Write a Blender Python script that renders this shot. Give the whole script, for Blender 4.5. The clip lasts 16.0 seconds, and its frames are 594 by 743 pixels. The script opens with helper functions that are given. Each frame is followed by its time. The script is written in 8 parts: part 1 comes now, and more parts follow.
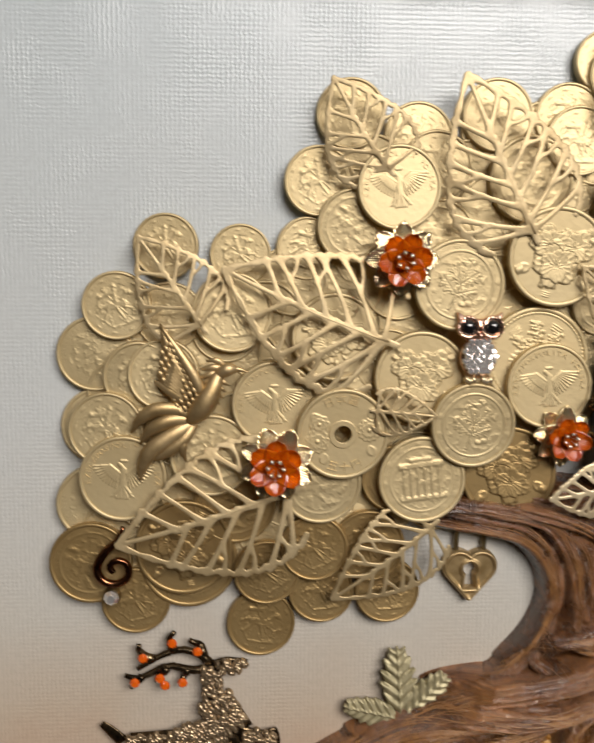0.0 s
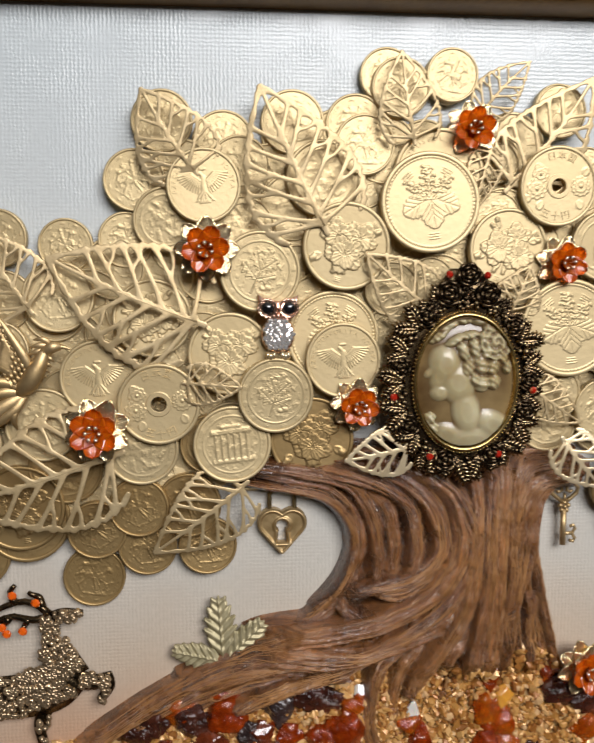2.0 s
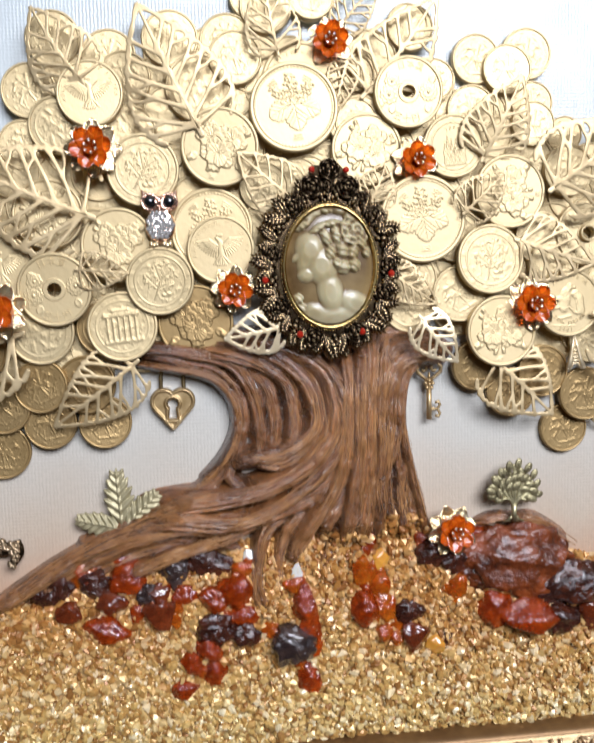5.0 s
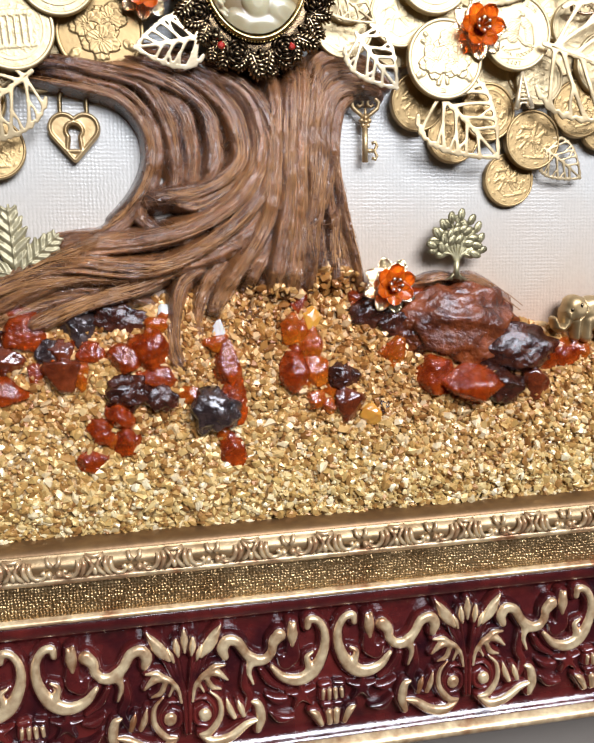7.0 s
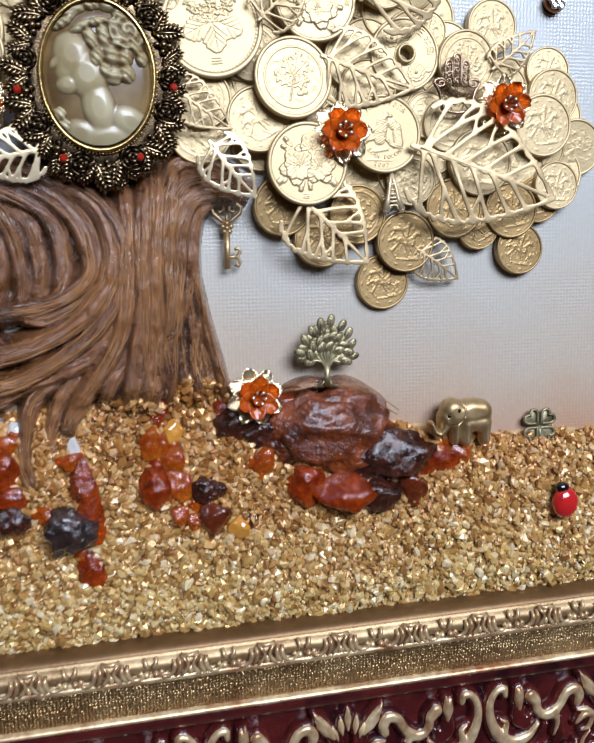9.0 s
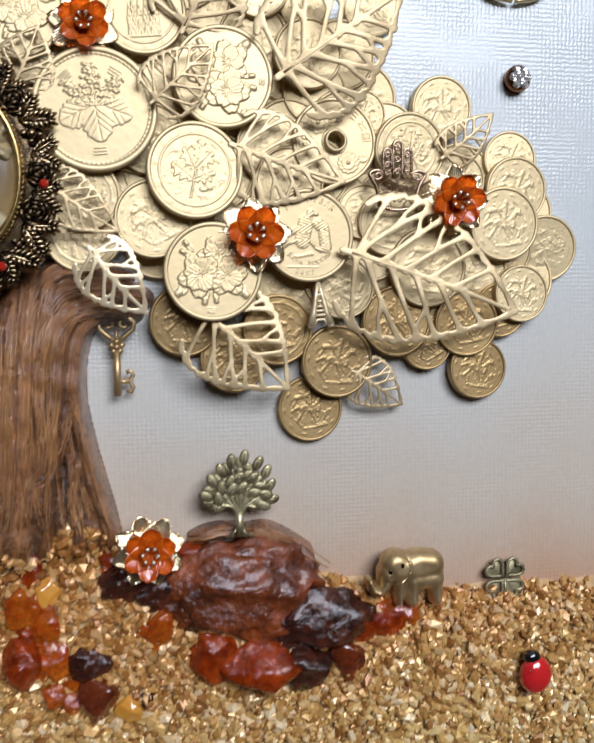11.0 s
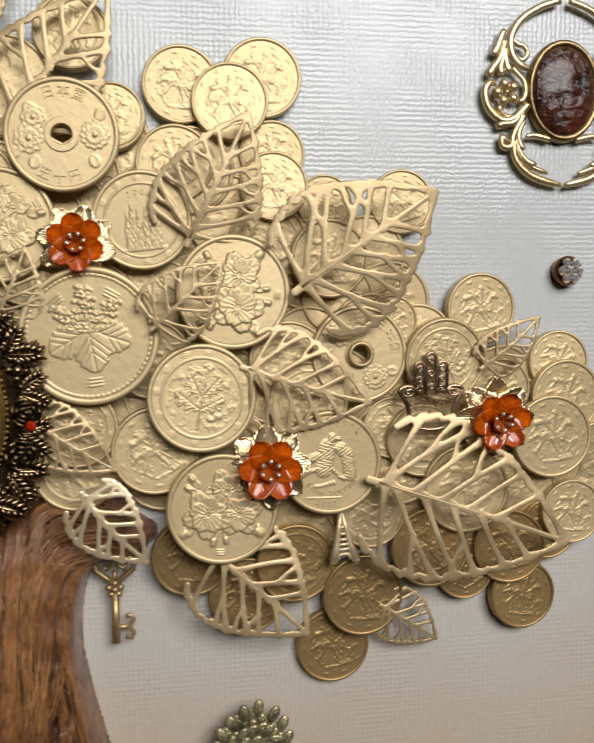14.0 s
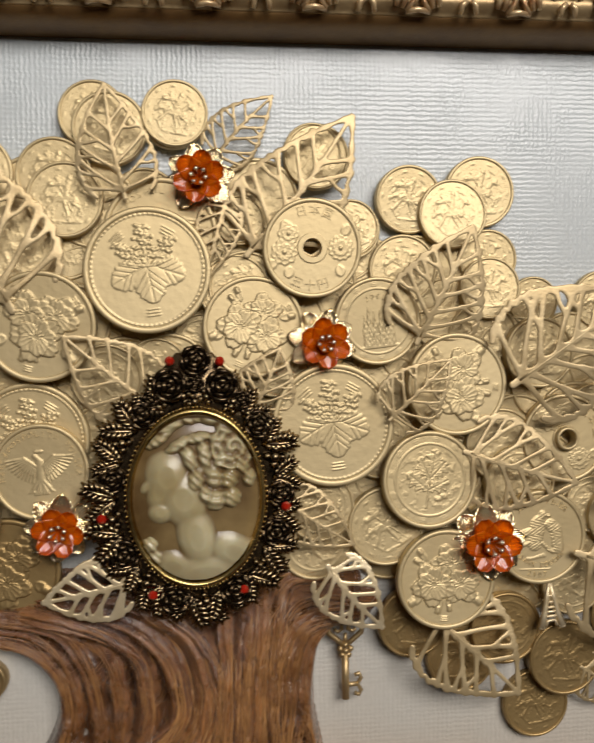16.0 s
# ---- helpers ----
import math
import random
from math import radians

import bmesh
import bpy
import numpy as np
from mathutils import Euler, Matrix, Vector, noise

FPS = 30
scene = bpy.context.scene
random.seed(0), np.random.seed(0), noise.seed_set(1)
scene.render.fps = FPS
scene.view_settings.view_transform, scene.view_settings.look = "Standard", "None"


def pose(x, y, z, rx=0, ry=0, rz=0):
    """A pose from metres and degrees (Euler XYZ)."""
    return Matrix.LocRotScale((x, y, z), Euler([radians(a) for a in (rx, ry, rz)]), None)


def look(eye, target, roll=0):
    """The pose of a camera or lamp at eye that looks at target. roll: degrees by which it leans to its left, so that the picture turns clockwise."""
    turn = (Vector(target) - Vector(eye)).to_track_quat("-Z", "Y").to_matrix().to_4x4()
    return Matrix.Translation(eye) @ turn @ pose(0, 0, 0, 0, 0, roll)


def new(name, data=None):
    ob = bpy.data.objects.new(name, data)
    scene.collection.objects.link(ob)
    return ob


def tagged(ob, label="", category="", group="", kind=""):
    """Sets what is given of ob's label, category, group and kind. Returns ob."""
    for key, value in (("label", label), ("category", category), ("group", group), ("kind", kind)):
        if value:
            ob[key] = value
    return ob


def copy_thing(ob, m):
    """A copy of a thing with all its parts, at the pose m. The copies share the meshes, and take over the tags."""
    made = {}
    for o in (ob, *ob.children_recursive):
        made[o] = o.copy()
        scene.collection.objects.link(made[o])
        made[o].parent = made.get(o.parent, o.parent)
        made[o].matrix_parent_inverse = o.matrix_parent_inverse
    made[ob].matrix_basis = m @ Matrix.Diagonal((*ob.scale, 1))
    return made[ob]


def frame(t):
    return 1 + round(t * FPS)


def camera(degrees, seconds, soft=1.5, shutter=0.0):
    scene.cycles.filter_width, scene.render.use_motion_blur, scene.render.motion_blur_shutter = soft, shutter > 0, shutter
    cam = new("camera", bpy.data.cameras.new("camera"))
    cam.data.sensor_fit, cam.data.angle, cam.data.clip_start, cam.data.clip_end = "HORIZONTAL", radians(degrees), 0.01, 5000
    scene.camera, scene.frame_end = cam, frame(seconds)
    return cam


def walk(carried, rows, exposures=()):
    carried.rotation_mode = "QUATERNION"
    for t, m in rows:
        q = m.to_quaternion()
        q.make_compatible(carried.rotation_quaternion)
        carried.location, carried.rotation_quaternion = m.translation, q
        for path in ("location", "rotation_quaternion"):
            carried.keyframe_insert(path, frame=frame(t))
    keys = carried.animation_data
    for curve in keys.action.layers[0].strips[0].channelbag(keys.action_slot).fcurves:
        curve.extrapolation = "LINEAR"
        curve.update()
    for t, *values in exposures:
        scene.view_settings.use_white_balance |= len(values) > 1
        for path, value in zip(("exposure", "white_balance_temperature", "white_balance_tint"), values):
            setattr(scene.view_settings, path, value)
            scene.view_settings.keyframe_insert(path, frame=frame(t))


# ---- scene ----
EXPOSURES = [(0.0, -0.25, 6750, 10), (1.0, -0.30, 6600, 10), (1.5, -0.25, 6500, 10), (2.5, -0.06, 6250, 10), (3.0, -0.06, 6150, 10), (5.5, 0.32, 5700, 10), (6.0, 0.36, 5700, 10), (7.0, 0.56, 5700, 10), (8.0, 0.56, 5600, 10), (8.5, 0.52, 5450, 10),
             (9.0, 0.00, 5400, 10), (11.5, -0.22, 5850, 10), (12.5, -0.44, 6450, 10), (14.0, -0.42, 6500, 10), (14.5, -0.46, 6600, 10), (16.0, -0.54, 6800, 10)]
# the camera: one lens, a hand-held drift along the picture
cam = camera(38.34, 16.0, 1.8, 0.4)
PATH = [
    (0, (-0.09739, -0.19969, 1.52954), (-0.08495, -0.00184, 1.50308), 0.40),
    (0.5, (-0.08326, -0.20852, 1.52166), (-0.06753, -0.01060, 1.49757), 0.49),
    (1, (-0.07639, -0.21403, 1.52020), (-0.06059, -0.01617, 1.49563), 0.47),
    (1.5, (-0.06928, -0.21861, 1.52132), (-0.05294, -0.02083, 1.49645), 0.44),
    (2, (-0.06045, -0.22885, 1.52469), (-0.04121, -0.03126, 1.50044), 0.09),
    (2.5, (-0.04758, -0.23923, 1.52663), (-0.02602, -0.04214, 1.50038), -0.09),
    (3, (-0.03475, -0.24336, 1.52126), (-0.01578, -0.04608, 1.49443), -0.40),
    (3.2, (-0.03406, -0.24449, 1.52083), (-0.01491, -0.04720, 1.49415), -0.43),
    (5.3, (-0.03163, -0.26333, 1.46931), (-0.00966, -0.06544, 1.45045), -1.44),
    (5.5, (-0.03426, -0.25048, 1.44397), (-0.00786, -0.05319, 1.42446), -1.60),
    (6, (-0.02870, -0.24060, 1.42572), (-0.00022, -0.04377, 1.40457), -1.60),
    (6.5, (-0.02931, -0.23896, 1.42358), (0.00289, -0.04321, 1.39820), -1.39),
    (7, (-0.03191, -0.24131, 1.42198), (0.00768, -0.04722, 1.39440), -0.69),
    (7.5, (-0.03074, -0.24413, 1.42459), (0.01031, -0.05051, 1.39583), -0.62),
    (8, (-0.02665, -0.24641, 1.43182), (0.01588, -0.05311, 1.40308), -0.54),
    (8.5, (-0.01679, -0.24717, 1.44150), (0.02935, -0.05438, 1.41495), -0.60),
    (9, (0.00386, -0.23473, 1.45233), (0.04715, -0.04157, 1.42375), -0.95),
    (9.2, (0.00690, -0.22857, 1.45497), (0.04944, -0.03526, 1.42631), -1.01),
    (11.3, (0.04589, -0.19299, 1.47653), (0.08421, 0.00258, 1.45966), -0.42),
    (11.5, (0.05004, -0.18881, 1.48499), (0.08699, 0.00695, 1.46730), -0.65),
    (12, (0.05503, -0.17508, 1.50230), (0.08948, 0.02102, 1.48336), -0.63),
    (12.5, (0.05816, -0.16623, 1.51421), (0.08963, 0.03023, 1.49386), -0.64),
    (13, (0.06618, -0.16731, 1.51532), (0.08979, 0.03030, 1.49544), -0.61),
    (13.5, (0.06056, -0.17008, 1.51436), (0.08738, 0.02731, 1.49643), -0.73),
    (14, (0.04695, -0.17340, 1.51417), (0.07853, 0.02347, 1.49848), -0.65),
    (14.5, (0.02534, -0.17786, 1.52732), (0.06067, 0.01831, 1.51087), -0.51),
    (15, (0.01662, -0.18046, 1.53366), (0.05114, 0.01594, 1.51828), -0.48),
    (15.5, (0.01358, -0.18277, 1.53361), (0.04390, 0.01441, 1.51940), -0.51),
    (16, (0.00571, -0.18653, 1.52905), (0.02877, 0.01189, 1.51906), -0.70),
]
walk(cam, [(t, look(eye, target, roll)) for t, eye, target, roll in PATH], EXPOSURES)

# ---- light: a bright window high in front of the picture, in a closed pale room ----
world = bpy.data.worlds.new("world")
world.use_nodes = True
scene.world = world
sky = world.node_tree.nodes.new("ShaderNodeTexSky")
sky.sky_type, sky.sun_disc = "NISHITA", False
sky.sun_elevation, sky.sun_rotation = radians(40), radians(200)
world.node_tree.links.new(sky.outputs[0], world.node_tree.nodes["Background"].inputs[0])
world.node_tree.nodes["Background"].inputs[1].default_value = 0.1


def area_lamp(name, eye, target, wide, high, watts, colour):
    data = bpy.data.lights.new(name, "AREA")
    data.shape, data.size, data.size_y, data.energy, data.color = "RECTANGLE", wide, high, watts, colour
    ob = new(name, data)
    ob.matrix_world = look(eye, target)
    return ob


area_lamp("window_light", (0.36, -1.24, 2.12), (0.0, 0.0, 1.5), 0.95, 0.55, 29, (1.0, 0.96, 0.945))

# ---- materials ----
MM = 0.001

def material(name, colour, rough=0.5, metal=0.0, second=None, grain=900.0, bump=0.0, bump_scale=2500.0, rough_var=0.1, coat=0.0,
             through_light=0.0, ior=1.5, each=0.0, soft_light=0.0, lines=0.0):
    """A procedural surface: two colours mixed by noise at two scales, uneven gloss, fine relief; each: how much objects differ."""
    m = bpy.data.materials.new(name)
    m.use_nodes = True
    nt = m.node_tree
    b = nt.nodes["Principled BSDF"]
    link = nt.links.new
    co = nt.nodes.new("ShaderNodeTexCoord")
    big, fine = nt.nodes.new("ShaderNodeTexNoise"), nt.nodes.new("ShaderNodeTexNoise")
    big.inputs["Scale"].default_value, big.inputs["Detail"].default_value = grain * 0.22, 4
    fine.inputs["Scale"].default_value, fine.inputs["Detail"].default_value = grain, 6
    for n in (big, fine):
        link(co.outputs["Object"], n.inputs["Vector"])
    mixed = nt.nodes.new("ShaderNodeMath")
    mixed.operation = "MULTIPLY_ADD"
    link(big.outputs[0], mixed.inputs[0])
    mixed.inputs[1].default_value = 0.6
    half = nt.nodes.new("ShaderNodeMath")
    half.operation, half.inputs[1].default_value = "MULTIPLY", 0.4
    link(fine.outputs[0], half.inputs[0])
    link(half.outputs[0], mixed.inputs[2])
    ramp = nt.nodes.new("ShaderNodeValToRGB")
    second = second or tuple(c * 0.72 for c in colour)
    ramp.color_ramp.elements[0].position, ramp.color_ramp.elements[1].position = 0.36, 0.64
    ramp.color_ramp.elements[0].color, ramp.color_ramp.elements[1].color = (*second, 1), (*colour, 1)
    link(mixed.outputs[0], ramp.inputs[0])
    tint = ramp.outputs[0]
    if each:
        info, hsv = nt.nodes.new("ShaderNodeObjectInfo"), nt.nodes.new("ShaderNodeHueSaturation")
        span = nt.nodes.new("ShaderNodeMapRange")
        span.inputs["To Min"].default_value, span.inputs["To Max"].default_value = 1 - each, 1 + each
        link(info.outputs["Random"], span.inputs["Value"])
        link(span.outputs[0], hsv.inputs["Value"])
        link(tint, hsv.inputs["Color"])
        tint = hsv.outputs[0]
    link(tint, b.inputs["Base Color"])
    gloss = nt.nodes.new("ShaderNodeMapRange")
    gloss.inputs["To Min"].default_value, gloss.inputs["To Max"].default_value = max(rough - rough_var, 0.02), min(rough + rough_var, 1)
    link(mixed.outputs[0], gloss.inputs["Value"])
    link(gloss.outputs[0], b.inputs["Roughness"])
    b.inputs["Metallic"].default_value, b.inputs["IOR"].default_value = metal, ior
    b.inputs["Coat Weight"].default_value, b.inputs["Coat Roughness"].default_value = coat, 0.12
    b.inputs["Transmission Weight"].default_value = through_light
    if soft_light:
        b.inputs["Subsurface Weight"].default_value = soft_light
        b.inputs["Subsurface Radius"].default_value = (1.0, 0.5, 0.25)
        b.inputs["Subsurface Scale"].default_value = 0.002
    if lines:
        comb, up = nt.nodes.new("ShaderNodeTexWave"), nt.nodes.new("ShaderNodeBump")
        comb.bands_direction, comb.inputs["Scale"].default_value, comb.inputs["Distortion"].default_value = "Y", 700, 0.6
        link(co.outputs["Object"], comb.inputs["Vector"])
        link(comb.outputs[0], up.inputs["Height"])
        up.inputs["Strength"].default_value, up.inputs["Distance"].default_value = 1.0, lines * MM
        for socket in ("Normal", "Coat Normal"):
            link(up.outputs[0], b.inputs[socket])
    elif bump:
        rough_noise, up = nt.nodes.new("ShaderNodeTexNoise"), nt.nodes.new("ShaderNodeBump")
        rough_noise.inputs["Scale"].default_value, rough_noise.inputs["Detail"].default_value = bump_scale, 5
        link(co.outputs["Object"], rough_noise.inputs["Vector"])
        link(rough_noise.outputs[0], up.inputs["Height"])
        up.inputs["Strength"].default_value, up.inputs["Distance"].default_value = 1.0, bump * MM
        link(up.outputs[0], b.inputs["Normal"])
    return m


COIN = material("painted_gold_coin", (0.65, 0.525, 0.300), 0.50, 0.66, (0.55, 0.43, 0.23), 420, 0.05, 8000, 0.08, each=0.09)
# low coins' old-gold tone, with their dimmer reflection mixed into the colour
COIN_OLD_DIM = material("dimmed_old_gold_coin", (0.45, 0.315, 0.14), 0.44, 0.72, (0.36, 0.24, 0.095), 420, 0.05, 8000, 0.08, each=0.12)
LEAF = material("painted_gold_leaf", (0.60, 0.475, 0.275), 0.48, 0.60, (0.44, 0.325, 0.165), 380, 0.05, 1800, 0.08, each=0.06)
PALE_LEAF = material("pale_gold_leaf", (0.80, 0.68, 0.46), 0.42, 0.6, (0.66, 0.52, 0.30), 380, 0.05, 1800, 0.08)
BRIGHT = material("polished_gold", (0.92, 0.80, 0.56), 0.25, 0.85, (0.84, 0.66, 0.38), 500, 0.02, 1500, 0.06)
BRONZE = material("antique_bronze", (0.36, 0.27, 0.13), 0.34, 0.95, (0.16, 0.11, 0.05), 900, 0.05, 2500, 0.12)
DARK_BRONZE = material("blackened_bronze", (0.20, 0.14, 0.075), 0.22, 0.95, (0.025, 0.018, 0.012), 1100, 0.05, 2500, 0.12)
AMBER_ENAMEL = material("amber_enamel", (0.90, 0.20, 0.006), 0.14, 0.0, (0.55, 0.06, 0.002), 420, 0.0, 900, 0.08, coat=0.5, lines=0.035, through_light=0.5)
PETAL_GOLD = material("ribbed_polished_gold", (0.92, 0.78, 0.50), 0.22, 0.95, (0.80, 0.60, 0.30), 500, 0.0, 1500, 0.06, lines=0.07)
BARK = material("varnished_fibre_bark", (0.25, 0.100, 0.033), 0.28, 0.0, (0.065, 0.022, 0.007), 260, 0.10, 1800, 0.14, coat=0.9)
bark_nodes = BARK.node_tree.nodes
tone_in, tone_mix = bark_nodes.new("ShaderNodeAttribute"), bark_nodes.new("ShaderNodeMixRGB")
tone_in.attribute_name, tone_mix.blend_type = "fibre_tone", "MULTIPLY"
tone_mix.inputs[0].default_value = 1.0
tone_ramp = bark_nodes.new("ShaderNodeValToRGB")
tone_ramp.color_ramp.elements[0].color, tone_ramp.color_ramp.elements[1].color = (0.40, 0.33, 0.28, 1), (2.3, 2.5, 2.3, 1)
BARK.node_tree.links.new(tone_in.outputs["Fac"], tone_ramp.inputs[0])
old_tint = bark_nodes["Principled BSDF"].inputs["Base Color"].links[0].from_socket
BARK.node_tree.links.new(old_tint, tone_mix.inputs[1])
BARK.node_tree.links.new(tone_ramp.outputs[0], tone_mix.inputs[2])
BARK.node_tree.links.new(tone_mix.outputs[0], bark_nodes["Principled BSDF"].inputs["Base Color"])

# hair-fine streaks that run along each strand
bark_link = BARK.node_tree.links.new
across, along_it, hair_at, hair, hair_span, hair_mul, hair_up = [bark_nodes.new("ShaderNode" + k) for k in ("Attribute", "Attribute", "CombineXYZ", "TexNoise", "MapRange", "VectorMath", "Bump")]
across.attribute_name, along_it.attribute_name = "fibre_across", "fibre_along"
bark_link(across.outputs["Fac"], hair_at.inputs[0])
bark_link(along_it.outputs["Fac"], hair_at.inputs[1])
bark_link(hair_at.outputs[0], hair.inputs["Vector"])
hair.inputs["Scale"].default_value, hair.inputs["Detail"].default_value, hair.inputs["Roughness"].default_value = 2.2, 8, 0.72
hair_span.inputs["From Min"].default_value, hair_span.inputs["From Max"].default_value = 0.3, 0.7
hair_span.inputs["To Min"].default_value, hair_span.inputs["To Max"].default_value = 0.34, 1.9
bark_link(hair.outputs[0], hair_span.inputs["Value"])
hair_mul.operation = "SCALE"
bark_link(tone_mix.outputs[0], hair_mul.inputs[0])
bark_link(hair_span.outputs[0], hair_mul.inputs["Scale"])
bark_link(hair_mul.outputs[0], bark_nodes["Principled BSDF"].inputs["Base Color"])
hair_up.inputs["Strength"].default_value, hair_up.inputs["Distance"].default_value = 1.0, 0.8 * MM
bark_link(hair.outputs[0], hair_up.inputs["Height"])
grain_at, grain, grain_up = [bark_nodes.new("ShaderNode" + k) for k in ("TexCoord", "TexNoise", "Bump")]
grain.inputs["Scale"].default_value, grain.inputs["Detail"].default_value, grain.inputs["Roughness"].default_value = 900, 6, 0.65
grain_up.inputs["Strength"].default_value, grain_up.inputs["Distance"].default_value = 1.0, 0.30 * MM
bark_link(grain_at.outputs["Object"], grain.inputs["Vector"])
bark_link(grain.outputs[0], grain_up.inputs["Height"])
bark_link(hair_up.outputs[0], grain_up.inputs["Normal"])
bark_link(grain_up.outputs[0], bark_nodes["Principled BSDF"].inputs["Normal"])
gloss_up = bark_nodes.new("ShaderNodeBump")
gloss_up.inputs["Strength"].default_value, gloss_up.inputs["Distance"].default_value = 1.0, 0.20 * MM
bark_link(hair.outputs[0], gloss_up.inputs["Height"])
glint_up = bark_nodes.new("ShaderNodeBump")
glint_up.inputs["Strength"].default_value, glint_up.inputs["Distance"].default_value = 1.0, 0.17 * MM
bark_link(grain.outputs[0], glint_up.inputs["Height"])
bark_link(gloss_up.outputs[0], glint_up.inputs["Normal"])
bark_link(glint_up.outputs[0], bark_nodes["Principled BSDF"].inputs["Coat Normal"])
bark_nodes["Principled BSDF"].inputs["Coat Roughness"].default_value = 0.13
bark_nodes["Principled BSDF"].inputs["Specular IOR Level"].default_value = 0.8


def legend_material(base, name):
    """The coin paint with a ring of small raised bars along the rim, where the wording is too fine to read."""
    m = base.copy()
    m.name = name
    nt = m.node_tree
    link = nt.links.new
    co, sep = nt.nodes.new("ShaderNodeTexCoord"), nt.nodes.new("ShaderNodeSeparateXYZ")
    link(co.outputs["Object"], sep.inputs[0])
    def calc(op, a, b=None, c=None):
        n = nt.nodes.new("ShaderNodeMath")
        n.operation = op
        for i, v in enumerate((a, b, c)):
            if v is not None:
                if isinstance(v, (int, float)):
                    n.inputs[i].default_value = v
                else:
                    link(v, n.inputs[i])
        return n.outputs[0]
    x, y = sep.outputs["X"], sep.outputs["Y"]
    radius = calc("MULTIPLY", calc("SQRT", calc("ADD", calc("MULTIPLY", x, x), calc("MULTIPLY", y, y))), 1000.0)
    angle = calc("ARCTAN2", y, x)
    bars = calc("GREATER_THAN", calc("SINE", calc("MULTIPLY", angle, 44.0)), -0.1)
    words = calc("GREATER_THAN", calc("SINE", calc("MULTIPLY_ADD", angle, 3.0, 0.7)), -0.55)
    ring = calc("LESS_THAN", calc("ABSOLUTE", calc("SUBTRACT", radius, 0.80)), 0.055)
    tall = calc("MULTIPLY", calc("MULTIPLY", bars, words), ring)
    worn = nt.nodes.new("ShaderNodeTexNoise")
    worn.inputs["Scale"].default_value, worn.inputs["Detail"].default_value = 5200, 2.5
    link(co.outputs["Object"], worn.inputs["Vector"])
    fine = calc("MINIMUM", calc("MAXIMUM", calc("MULTIPLY_ADD", worn.outputs[0], 4.0, -1.9), 0.0), 1.0)
    tall = calc("ADD", tall, calc("MULTIPLY", fine, calc("LESS_THAN", radius, 0.66)))
    b = nt.nodes["Principled BSDF"]
    old = b.inputs["Normal"].links[0].from_socket
    up = nt.nodes.new("ShaderNodeBump")
    up.inputs["Strength"].default_value, up.inputs["Distance"].default_value = 0.8, 0.12 * MM
    link(tall, up.inputs["Height"])
    link(old, up.inputs["Normal"])
    link(up.outputs[0], b.inputs["Normal"])
    return m


COIN_LEGEND = legend_material(COIN, "painted_gold_coin_with_legend")
OLD_DIM_LEGEND = legend_material(COIN_OLD_DIM, "old_gold_coin_with_legend")

# ---- helpers: the picture's own measures are millimetres, right, up and out of the canvas ----
FACE = Matrix(((1, 0, 0, 0), (0, 0, -1, 0), (0, 1, 0, 0), (0, 0, 0, 1)))


def on_canvas(x, z, h=0.0, turn=0.0, lean_u=0.0, lean_v=0.0):
    """Pose of a thing whose base lies h mm in front of the canvas, turned anticlockwise."""
    return Matrix.Translation((x * MM, -h * MM, 1.5 + z * MM)) @ FACE @ pose(0, 0, 0, lean_u, lean_v, turn)


